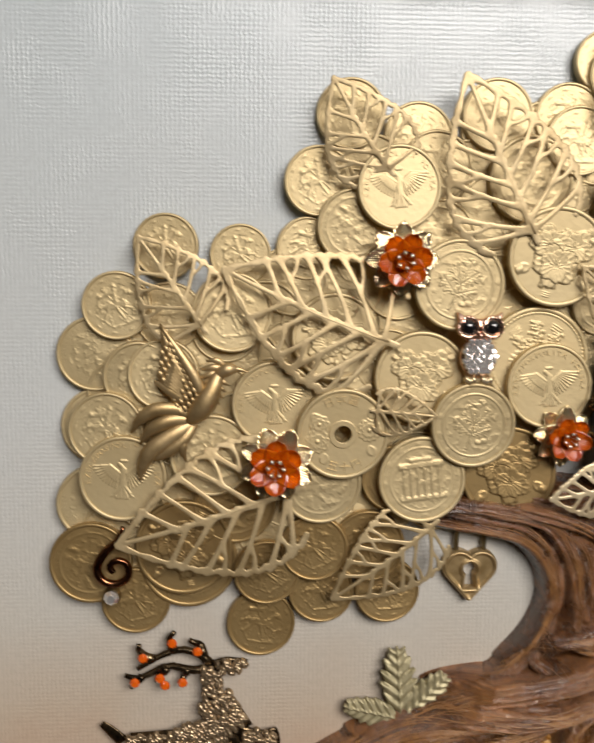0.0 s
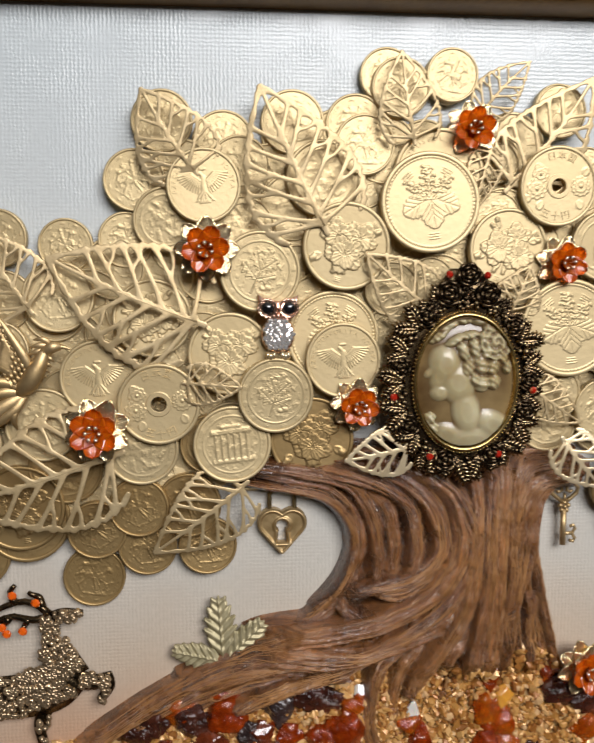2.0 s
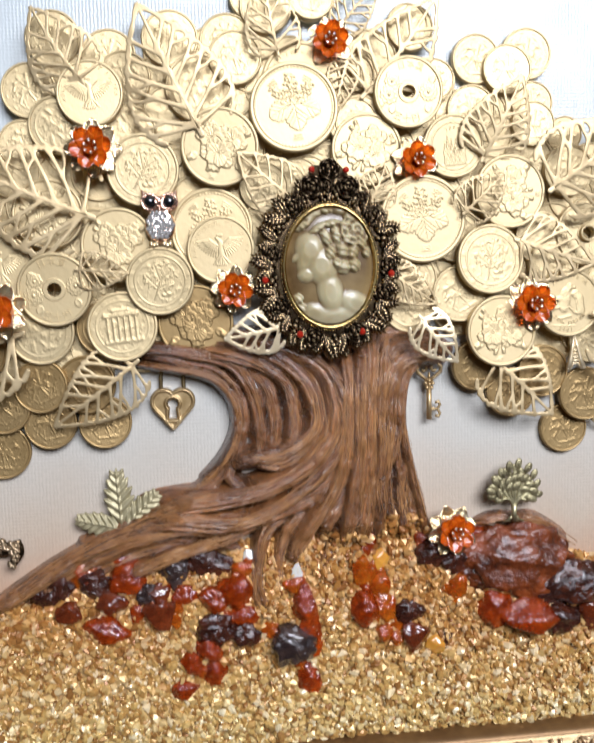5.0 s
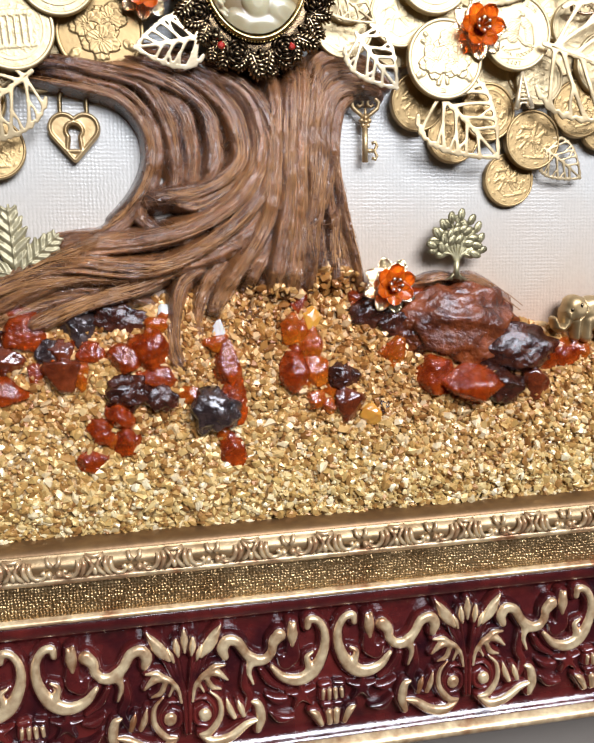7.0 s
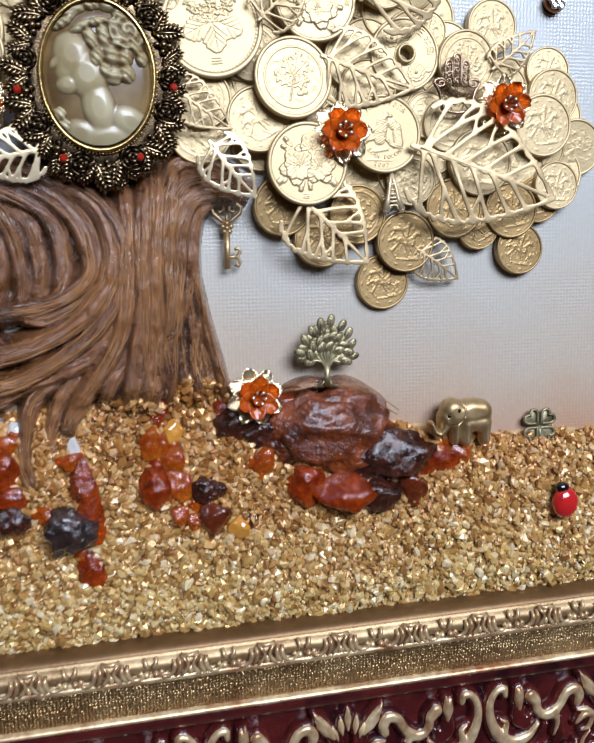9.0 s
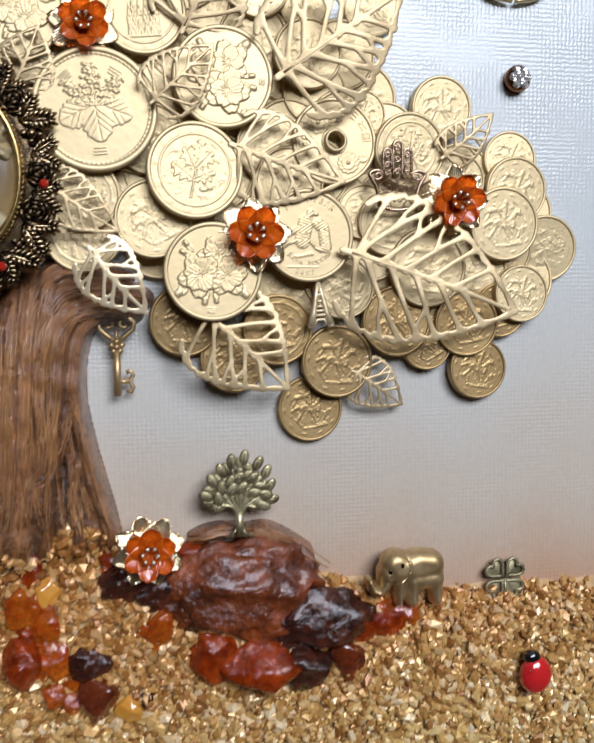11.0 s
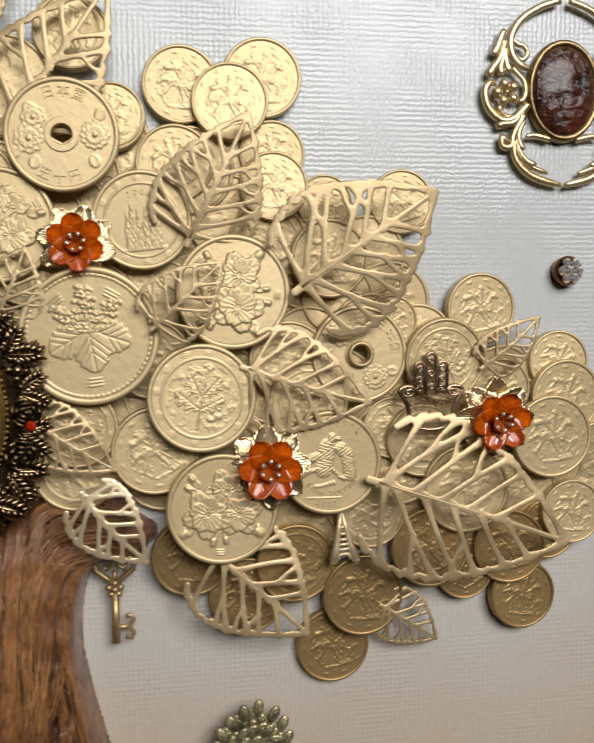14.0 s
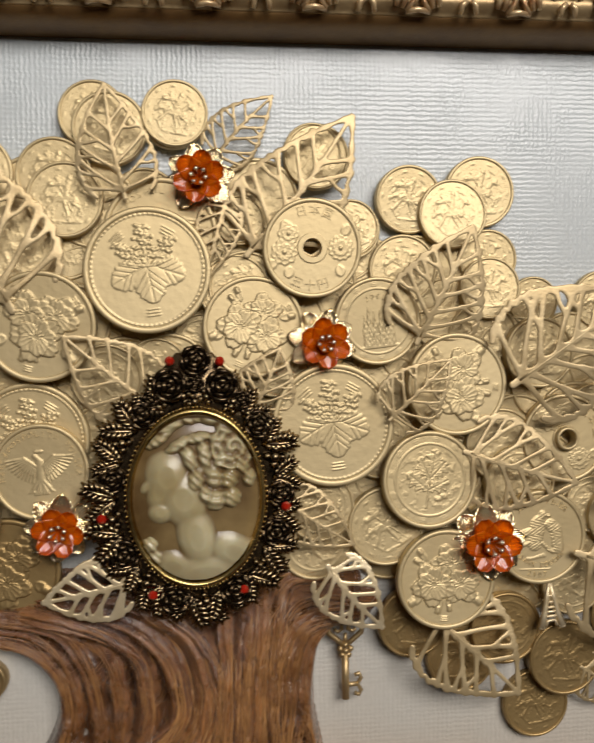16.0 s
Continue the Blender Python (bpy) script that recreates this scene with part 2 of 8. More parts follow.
class Build:
    """Collects vertices and faces in millimetres and makes one mesh of them."""

    def __init__(self):
        self.v, self.f = [], []

    def add(self, verts, faces):
        k = len(self.v)
        self.v += [tuple(p) for p in verts]
        self.f += [tuple(i + k for i in face) for face in faces]

    def tube(self, pts, radius, sides=7, flat=1.0, cap=True):
        """A tube along 3D points; radius is one number or one a point; flat squashes it along w."""
        pts = [Vector(p) for p in pts]
        n = len(pts)
        rad = radius if isinstance(radius, (list, tuple)) else [radius] * n
        verts, faces = [], []
        for i, p in enumerate(pts):
            d = (pts[min(i + 1, n - 1)] - pts[max(i - 1, 0)])
            d = d.normalized() if d.length > 1e-9 else Vector((0, 1, 0))
            side = d.cross(Vector((0, 0, 1)))
            side = side.normalized() if side.length > 1e-6 else Vector((1, 0, 0))
            up = side.cross(d).normalized()
            for j in range(sides):
                a = 2 * math.pi * j / sides
                verts.append(p + rad[i] * (math.cos(a) * side + flat * math.sin(a) * up))
        for i in range(n - 1):
            for j in range(sides):
                k = (j + 1) % sides
                faces.append((i * sides + j, i * sides + k, (i + 1) * sides + k, (i + 1) * sides + j))
        if cap:
            faces.append(tuple(range(sides - 1, -1, -1)))
            faces.append(tuple((n - 1) * sides + j for j in range(sides)))
        self.add(verts, faces)

    def ball(self, c, rx, ry=None, rz=None, seg=10, rings=6, turn=0.0):
        ry, rz = ry or rx, rz or rx
        ca, sa = math.cos(radians(turn)), math.sin(radians(turn))
        verts, faces = [(c[0], c[1], c[2] + rz)], []
        for i in range(1, rings):
            b = math.pi * i / rings
            for j in range(seg):
                a = 2 * math.pi * j / seg
                x, y = rx * math.sin(b) * math.cos(a), ry * math.sin(b) * math.sin(a)
                verts.append((c[0] + x * ca - y * sa, c[1] + x * sa + y * ca, c[2] + rz * math.cos(b)))
        verts.append((c[0], c[1], c[2] - rz))
        last = len(verts) - 1
        for j in range(seg):
            k = (j + 1) % seg
            faces.append((0, 1 + j, 1 + k))
            faces.append((last, 1 + (rings - 2) * seg + k, 1 + (rings - 2) * seg + j))
            for i in range(rings - 2):
                faces.append((1 + i * seg + j, 1 + (i + 1) * seg + j, 1 + (i + 1) * seg + k, 1 + i * seg + k))
        self.add(verts, faces)

    def plate(self, outline, low, high, bevel=0.0):
        """A flat plate of the outline (anticlockwise u, v points) from height low to high, with a bevelled top edge."""
        n = len(outline)
        cx, cy = sum(p[0] for p in outline) / n, sum(p[1] for p in outline) / n
        rings = [[(x, y, low) for x, y in outline], [(x, y, high - bevel) for x, y in outline]]
        if bevel:
            inner = []
            for i, (x, y) in enumerate(outline):
                (ax, ay), (bx, by) = outline[i - 1], outline[(i + 1) % n]
                nx, ny = -(by - ay), bx - ax
                size = math.hypot(nx, ny) or 1
                inner.append((x + bevel * nx / size, y + bevel * ny / size, high))
            rings.append(inner)
        verts = [p for ring in rings for p in ring]
        faces = []
        for r in range(len(rings) - 1):
            for i in range(n):
                k = (i + 1) % n
                faces.append((r * n + i, r * n + k, (r + 1) * n + k, (r + 1) * n + i))
        faces.append(tuple((len(rings) - 1) * n + i for i in range(n)))
        faces.append(tuple(range(n - 1, -1, -1)))
        self.add(verts, faces)

    def lathe(self, profile, seg=32, c=(0, 0, 0), sx=1.0, sy=1.0, closed=False):
        """Turns (radius, height) points round the w axis; sx and sy make it oval."""
        n = len(profile)
        verts = [(c[0] + sx * r * math.cos(2 * math.pi * j / seg), c[1] + sy * r * math.sin(2 * math.pi * j / seg), c[2] + h)
                 for r, h in profile for j in range(seg)]
        faces = []
        for i in range(n if closed else n - 1):
            for j in range(seg):
                k, m = (j + 1) % seg, (i + 1) % n
                faces.append((i * seg + j, i * seg + k, m * seg + k, m * seg + j))
        self.add(verts, faces)

    def mesh(self, name, material, smooth=True):
        data = bpy.data.meshes.new(name)
        data.from_pydata([(x * MM, y * MM, z * MM) for x, y, z in self.v], [], self.f)
        if smooth:
            data.polygons.foreach_set("use_smooth", [True] * len(data.polygons))
        data.materials.append(material)
        data.update()
        return data


def polyline_gap(X, Y, pts, wide):
    """Distance of each place to a polyline less its half width there: negative inside the strap."""
    best = np.full(X.shape, 1e9)
    for (ax, ay), (bx, by), wa, wb in zip(pts, pts[1:], wide, wide[1:]):
        dx, dy = bx - ax, by - ay
        k = np.clip(((X - ax) * dx + (Y - ay) * dy) / (dx * dx + dy * dy + 1e-9), 0, 1)
        best = np.minimum(best, np.hypot(X - ax - k * dx, Y - ay - k * dy) - wa - (wb - wa) * k)
    return best


def sheet(X, Y, S, lift, thick):
    """A stamped sheet where S < 0, its outline and holes cut smoothly through the grid; lift gives the top's height."""
    rows, cols = X.shape
    xs, ys, ss = X.ravel().tolist(), Y.ravel().tolist(), S.ravel().tolist()
    found, flat, top, walls = {}, [], [], []
    def corner(a):
        if a not in found:
            found[a] = len(flat)
            flat.append((xs[a], ys[a], ss[a]))
        return found[a]
    def cut(a, b):
        key = (a, b) if a < b else (b, a)
        if key not in found:
            a, b = key
            k = ss[a] / (ss[a] - ss[b])
            k = min(0.97, max(0.03, k))
            found[key] = len(flat)
            flat.append((xs[a] + k * (xs[b] - xs[a]), ys[a] + k * (ys[b] - ys[a]), 0.0))
        return found[key]
    inside = S < 0
    busy = inside[:-1, :-1] | inside[1:, :-1] | inside[:-1, 1:] | inside[1:, 1:]
    for i, j in np.argwhere(busy).tolist():
        p = i * cols + j
        for tri in ((p, p + 1, p + cols + 1), (p, p + cols + 1, p + cols)):
            face, edge = [], []
            for a, b in zip(tri, tri[1:] + tri[:1]):
                if ss[a] < 0:
                    face.append(corner(a))
                if (ss[a] < 0) != (ss[b] < 0):
                    c = cut(a, b)
                    face.append(c)
                    edge.append((c, ss[a] < 0))
            if len(face) > 2:
                top.append(tuple(face))
            if len(edge) == 2:
                walls.append((edge[0][0], edge[1][0]) if edge[0][1] else (edge[1][0], edge[0][0]))
    b, n = Build(), len(flat)
    high = [lift(x, y, s) for x, y, s in flat]
    face_up, face_down = [(x, y, h) for (x, y, s), h in zip(flat, high)], [(x, y, h - thick) for (x, y, s), h in zip(flat, high)]
    rim = {k: i for i, k in enumerate(sorted({k for wall in walls for k in wall}))}
    r = len(rim)
    b.v = face_up + face_down + [face_up[k] for k in rim] + [face_down[k] for k in rim]
    b.f = top + [tuple(n + k for k in reversed(f)) for f in top] + [(2 * n + rim[q], 2 * n + rim[p], 2 * n + r + rim[p], 2 * n + r + rim[q]) for p, q in walls]
    return b


def grid_mesh(name, X, Y, Z, material, keep=None, region=None, tone=None, more=None):
    """A height field as one mesh; X, Y, Z are arrays of mm, keep a mask of vertices."""
    rows, cols = X.shape
    idx = np.arange(rows * cols).reshape(rows, cols)
    quads = np.stack([idx[:-1, :-1], idx[:-1, 1:], idx[1:, 1:], idx[1:, :-1]], -1).reshape(-1, 4)
    pts = np.stack([X, Y, Z], -1).reshape(-1, 3)
    if keep is not None:
        ok = keep.reshape(-1)
        quads = quads[ok[quads].any(1)]
    if region is not None:
        quads = quads[region.reshape(-1)[quads[:, 0]]]
    used = np.unique(quads)
    back = np.full(len(pts), -1)
    back[used] = np.arange(len(used))
    data = bpy.data.meshes.new(name)
    data.from_pydata((pts[used] * MM).tolist(), [], back[quads].tolist())
    data.polygons.foreach_set("use_smooth", [True] * len(data.polygons))
    if tone is not None:
        data.attributes.new("fibre_tone", "FLOAT", "POINT").data.foreach_set("value", tone.reshape(-1)[used].astype(np.float32))
    for key, values in (more or {}).items():
        data.attributes.new(key, "FLOAT", "POINT").data.foreach_set("value", values.reshape(-1)[used].astype(np.float32))
    data.materials.append(material)
    data.update()
    return data


def part(name, build, material, parent, label="", smooth=True, at=None):
    """One mesh object under a thing or a part."""
    data = build.mesh(name, material, smooth) if isinstance(build, Build) else build
    ob = new(name, data)
    ob.parent = parent
    if at is not None:
        ob.matrix_local = at
    return tagged(ob, label) if label else ob


def thing(name, m, label, category, group="", data=None, kind=""):
    ob = new(name, data)
    ob.matrix_world = m
    return tagged(ob, label, category, group, kind)


def spline(pts, n):
    """A smooth curve through the points (any dimension), as n points."""
    P = np.array(pts, float)
    P = np.vstack([2 * P[0] - P[1], P, 2 * P[-1] - P[-2]])
    out = []
    for s in np.linspace(0, len(P) - 3 - 1e-6, n):
        i, t = int(s), s - int(s)
        a, b, c, d = P[i], P[i + 1], P[i + 2], P[i + 3]
        out.append(0.5 * (2 * b + (c - a) * t + (2 * a - 5 * b + 4 * c - d) * t * t + (3 * b - a - 3 * c + d) * t ** 3))
    return np.array(out)


def spiral(c, r0, r1, a0, turns, n, w=0.0):
    return [(c[0] + (r0 + (r1 - r0) * i / (n - 1)) * math.cos(radians(a0) + 2 * math.pi * turns * i / (n - 1)),
             c[1] + (r0 + (r1 - r0) * i / (n - 1)) * math.sin(radians(a0) + 2 * math.pi * turns * i / (n - 1)), w) for i in range(n)]

# ---- the room: wall behind the picture, floor, ceiling and the other walls ----
WALL = material("wall_paint", (0.19, 0.165, 0.135), 0.8, 0.0, (0.165, 0.142, 0.115), 3, 0.2, 60)
CEILING = material("ceiling_paint", (0.62, 0.60, 0.57), 0.9, 0.0, (0.58, 0.56, 0.53), 3, 0.2, 60)
FLOOR = material("floor_boards", (0.16, 0.09, 0.05), 0.5, 0.0, (0.10, 0.055, 0.03), 8, 0.3, 40)


def slab(name, low, high, mat, label, category):
    b = Build()
    (x0, y0, z0), (x1, y1, z1) = [[c * 1000 for c in p] for p in (low, high)]
    v = [(x, y, z) for z in (z0, z1) for y in (y0, y1) for x in (x0, x1)]
    b.add(v, [(0, 2, 3, 1), (4, 5, 7, 6), (0, 1, 5, 4), (2, 6, 7, 3), (0, 4, 6, 2), (1, 3, 7, 5)])
    return tagged(new(name, b.mesh(name, mat, False)), label, category, kind="structure")


slab("wall_north", (-2, 0.035, 0), (2, 0.155, 2.7), WALL, "plain beige painted wall behind the framed picture", "wall")
slab("wall_south", (-2, -3.12, 0), (2, -3.0, 2.7), WALL, "plain beige painted wall facing the picture", "wall")
slab("wall_west", (-2.12, -3.12, 0), (-2, 0.155, 2.7), WALL, "plain beige painted side wall of the room", "wall")
slab("wall_east", (2, -3.12, 0), (2.12, 0.155, 2.7), WALL, "plain beige painted side wall of the room", "wall")
slab("floor", (-2.12, -3.12, -0.1), (2.12, 0.155, 0), FLOOR, "brown wooden floor of the room", "floor")
slab("ceiling", (-2.12, -3.12, 2.7), (2.12, 0.155, 2.8), CEILING, "white painted ceiling of the room", "ceiling")

# ---- canvas: woven, white sky fading to peach at the horizon ----
def canvas_material():
    m = bpy.data.materials.new("painted_canvas")
    m.use_nodes = True
    nt = m.node_tree
    b, link = nt.nodes["Principled BSDF"], nt.links.new
    co, sep = nt.nodes.new("ShaderNodeTexCoord"), nt.nodes.new("ShaderNodeSeparateXYZ")
    link(co.outputs["Object"], sep.inputs[0])
    cloud = nt.nodes.new("ShaderNodeTexNoise")
    cloud.inputs["Scale"].default_value, cloud.inputs["Detail"].default_value = 22, 5
    link(co.outputs["Object"], cloud.inputs["Vector"])
    drift = nt.nodes.new("ShaderNodeMath")
    drift.operation, drift.inputs[1].default_value = "MULTIPLY_ADD", 0.045
    link(cloud.outputs[0], drift.inputs[0])
    link(sep.outputs["Y"], drift.inputs[2])
    ramp = nt.nodes.new("ShaderNodeValToRGB")
    span = nt.nodes.new("ShaderNodeMapRange")
    span.inputs["From Min"].default_value, span.inputs["From Max"].default_value = -0.130, 0.110
    link(drift.outputs[0], span.inputs["Value"])
    link(span.outputs[0], ramp.inputs[0])
    e = ramp.color_ramp.elements
    e[0].position, e[0].color = 0.18, (0.45, 0.27, 0.165, 1)
    e[1].position, e[1].color = 1.0, (0.52, 0.57, 0.585, 1)
    for at, c in ((0.28, (0.49, 0.405, 0.315, 1)), (0.40, (0.52, 0.495, 0.44, 1)), (0.6, (0.535, 0.555, 0.545, 1))):
        n = e.new(at)
        n.color = c
    stain = nt.nodes.new("ShaderNodeTexNoise")
    stain.inputs["Scale"].default_value, stain.inputs["Detail"].default_value = 700, 6
    link(co.outputs["Object"], stain.inputs["Vector"])
    tone = nt.nodes.new("ShaderNodeMapRange")
    tone.inputs["To Min"].default_value, tone.inputs["To Max"].default_value = 0.90, 1.08
    link(stain.outputs[0], tone.inputs["Value"])
    mul = nt.nodes.new("ShaderNodeVectorMath")
    mul.operation = "SCALE"
    link(ramp.outputs[0], mul.inputs[0])
    link(tone.outputs[0], mul.inputs["Scale"])
    link(mul.outputs[0], b.inputs["Base Color"])
    # weave: weft and warp threads about 1 mm apart, uneven in strength
    waves = []
    for axis, scale in (("Y", 300.0), ("X", 300.0)):
        w = nt.nodes.new("ShaderNodeTexWave")
        w.bands_direction = axis
        w.inputs["Scale"].default_value, w.inputs["Distortion"].default_value = scale, 3.4
        w.inputs["Detail"].default_value, w.inputs["Detail Scale"].default_value = 3, 2.2
        link(co.outputs["Object"], w.inputs["Vector"])
        patch = nt.nodes.new("ShaderNodeTexNoise")
        patch.inputs["Scale"].default_value, patch.inputs["Detail"].default_value = 60 if axis == "Y" else 90, 3
        link(co.outputs["Object"], patch.inputs["Vector"])
        strong = nt.nodes.new("ShaderNodeMapRange")
        strong.inputs["From Min"].default_value, strong.inputs["From Max"].default_value = 0.40, 0.64
        strong.inputs["To Min"].default_value, strong.inputs["To Max"].default_value = (0.12, 0.70) if axis == "Y" else (0.20, 0.90)
        link(patch.outputs[0], strong.inputs["Value"])
        p = nt.nodes.new("ShaderNodeMath")
        p.operation = "MULTIPLY"
        link(w.outputs["Fac"], p.inputs[0])
        link(strong.outputs[0], p.inputs[1])
        waves.append(p)
    both = nt.nodes.new("ShaderNodeMath")
    both.operation = "ADD"
    link(waves[0].outputs[0], both.inputs[0])
    link(waves[1].outputs[0], both.inputs[1])
    up = nt.nodes.new("ShaderNodeBump")
    up.inputs["Strength"].default_value, up.inputs["Distance"].default_value = 0.5, 0.12 * MM
    link(both.outputs[0], up.inputs["Height"])
    link(up.outputs[0], b.inputs["Normal"])
    b.inputs["Roughness"].default_value = 0.27
    b.inputs["Specular IOR Level"].default_value = 0.55
    return m


CANVAS = canvas_material()
LEFT, RIGHT, BOTTOM, TOP = -172.0, 190.0, -158.0, 91.3
cv = Build()
nx, nz = 40, 30
cv.add([(LEFT - 8 + (RIGHT - LEFT + 16) * i / nx, BOTTOM - 8 + (TOP - BOTTOM + 16) * j / nz, 0.0) for j in range(nz + 1) for i in range(nx + 1)],
       [(j * (nx + 1) + i, j * (nx + 1) + i + 1, (j + 1) * (nx + 1) + i + 1, (j + 1) * (nx + 1) + i) for j in range(nz) for i in range(nx)])
back = Build()
back.plate([(LEFT - 8, BOTTOM - 8), (RIGHT + 8, BOTTOM - 8), (RIGHT + 8, TOP + 8), (LEFT - 8, TOP + 8)], -16, -0.3)
canvas = thing("painting_canvas", on_canvas(0, 0), "woven canvas painted pale grey-blue fading to peach at the horizon", "canvas")
part("painted_surface", cv, CANVAS, canvas)
part("stretcher_board", back, material("raw_board", (0.45, 0.32, 0.2), 0.8, 0, None, 60), canvas, "plain wooden backing board")

# ---- coins: struck relief as real height on a shared disc for each kind ----
NR, NS = 40, 128


def capsule(X, Y, ax, ay, bx, by, r, high):
    """A rounded ridge from a to b."""
    dx, dy = bx - ax, by - ay
    k = np.clip(((X - ax) * dx + (Y - ay) * dy) / (dx * dx + dy * dy + 1e-9), 0, 1)
    d = np.hypot(X - ax - k * dx, Y - ay - k * dy) / r
    return high * np.sqrt(np.clip(1 - d * d, 0, 1))


def petal(X, Y, cx, cy, ang, length, width, high):
    """A pointed petal with a cupped middle."""
    c, s = math.cos(ang), math.sin(ang)
    u, v = ((X - cx) * c + (Y - cy) * s) / length, (-(X - cx) * s + (Y - cy) * c) / width
    inside = np.clip(1 - (2 * u - 1) ** 2, 0, 1) ** 0.6
    d = np.abs(v) / np.maximum(inside, 1e-3)
    return np.where((u > 0) & (u < 1) & (d < 1), high * (0.55 + 0.45 * d ** 2) * np.sqrt(np.clip(1 - d ** 8, 0, 1)) * (0.6 + 0.4 * u), 0)


def blossom(X, Y, cx, cy, r, high, petals, layers=2, turn=0.0):
    out = np.zeros_like(X)
    for layer in range(layers):
        size = r * (1 - 0.36 * layer)
        for i in range(petals):
            a = turn + 2 * math.pi * (i + 0.5 * (layer % 2)) / petals
            out = np.maximum(out, petal(X, Y, cx, cy, a, size, size * 2.0 / petals + 0.04, high * (0.7 + 0.35 * layer)))
    return np.maximum(out, capsule(X, Y, cx, cy, cx + 1e-3, cy, r * 0.2, high * 1.3))


def cherry(h, X, Y, cx, cy, r, turn, level):
    """A five-petalled cherry blossom laid over what is there, petals overlapping like shingles, with a ring of stamens."""
    for k in range(10):
        a = turn + 2 * math.pi * (k + (0.5 if k < 5 else 0.0)) / 5
        far = 0.82 if k < 5 else 0.52
        u, v = (X - cx) * math.cos(a) + (Y - cy) * math.sin(a), -(X - cx) * math.sin(a) + (Y - cy) * math.cos(a)
        notch = 0.12 * r * np.exp(-(v / (0.08 * r)) ** 2) * (u > 0.7 * r)
        along = (u + notch - far * r) / (0.46 * r)
        wide = 0.46 * r * (1 - 0.30 * along)
        d = along ** 2 + (v / wide) ** 2
        ribs = 0.007 * np.abs(np.sin(13 * v / (u + 0.3 * r)))
        h = np.where(d < 1, level + 0.006 * k + 0.016 + 0.020 * np.sqrt(np.clip(1 - d ** 4, 0, 1)) + 0.012 * along - ribs, h)
    R, A = np.hypot(X - cx, Y - cy), np.arctan2(Y - cy, X - cx)
    h = np.where(R < 0.40 * r * (0.75 + 0.25 * np.cos(11 * A)), level + 0.074 + 0.006 * np.cos(11 * A), h)
    return np.where(R < 0.12 * r, level + 0.060, h)


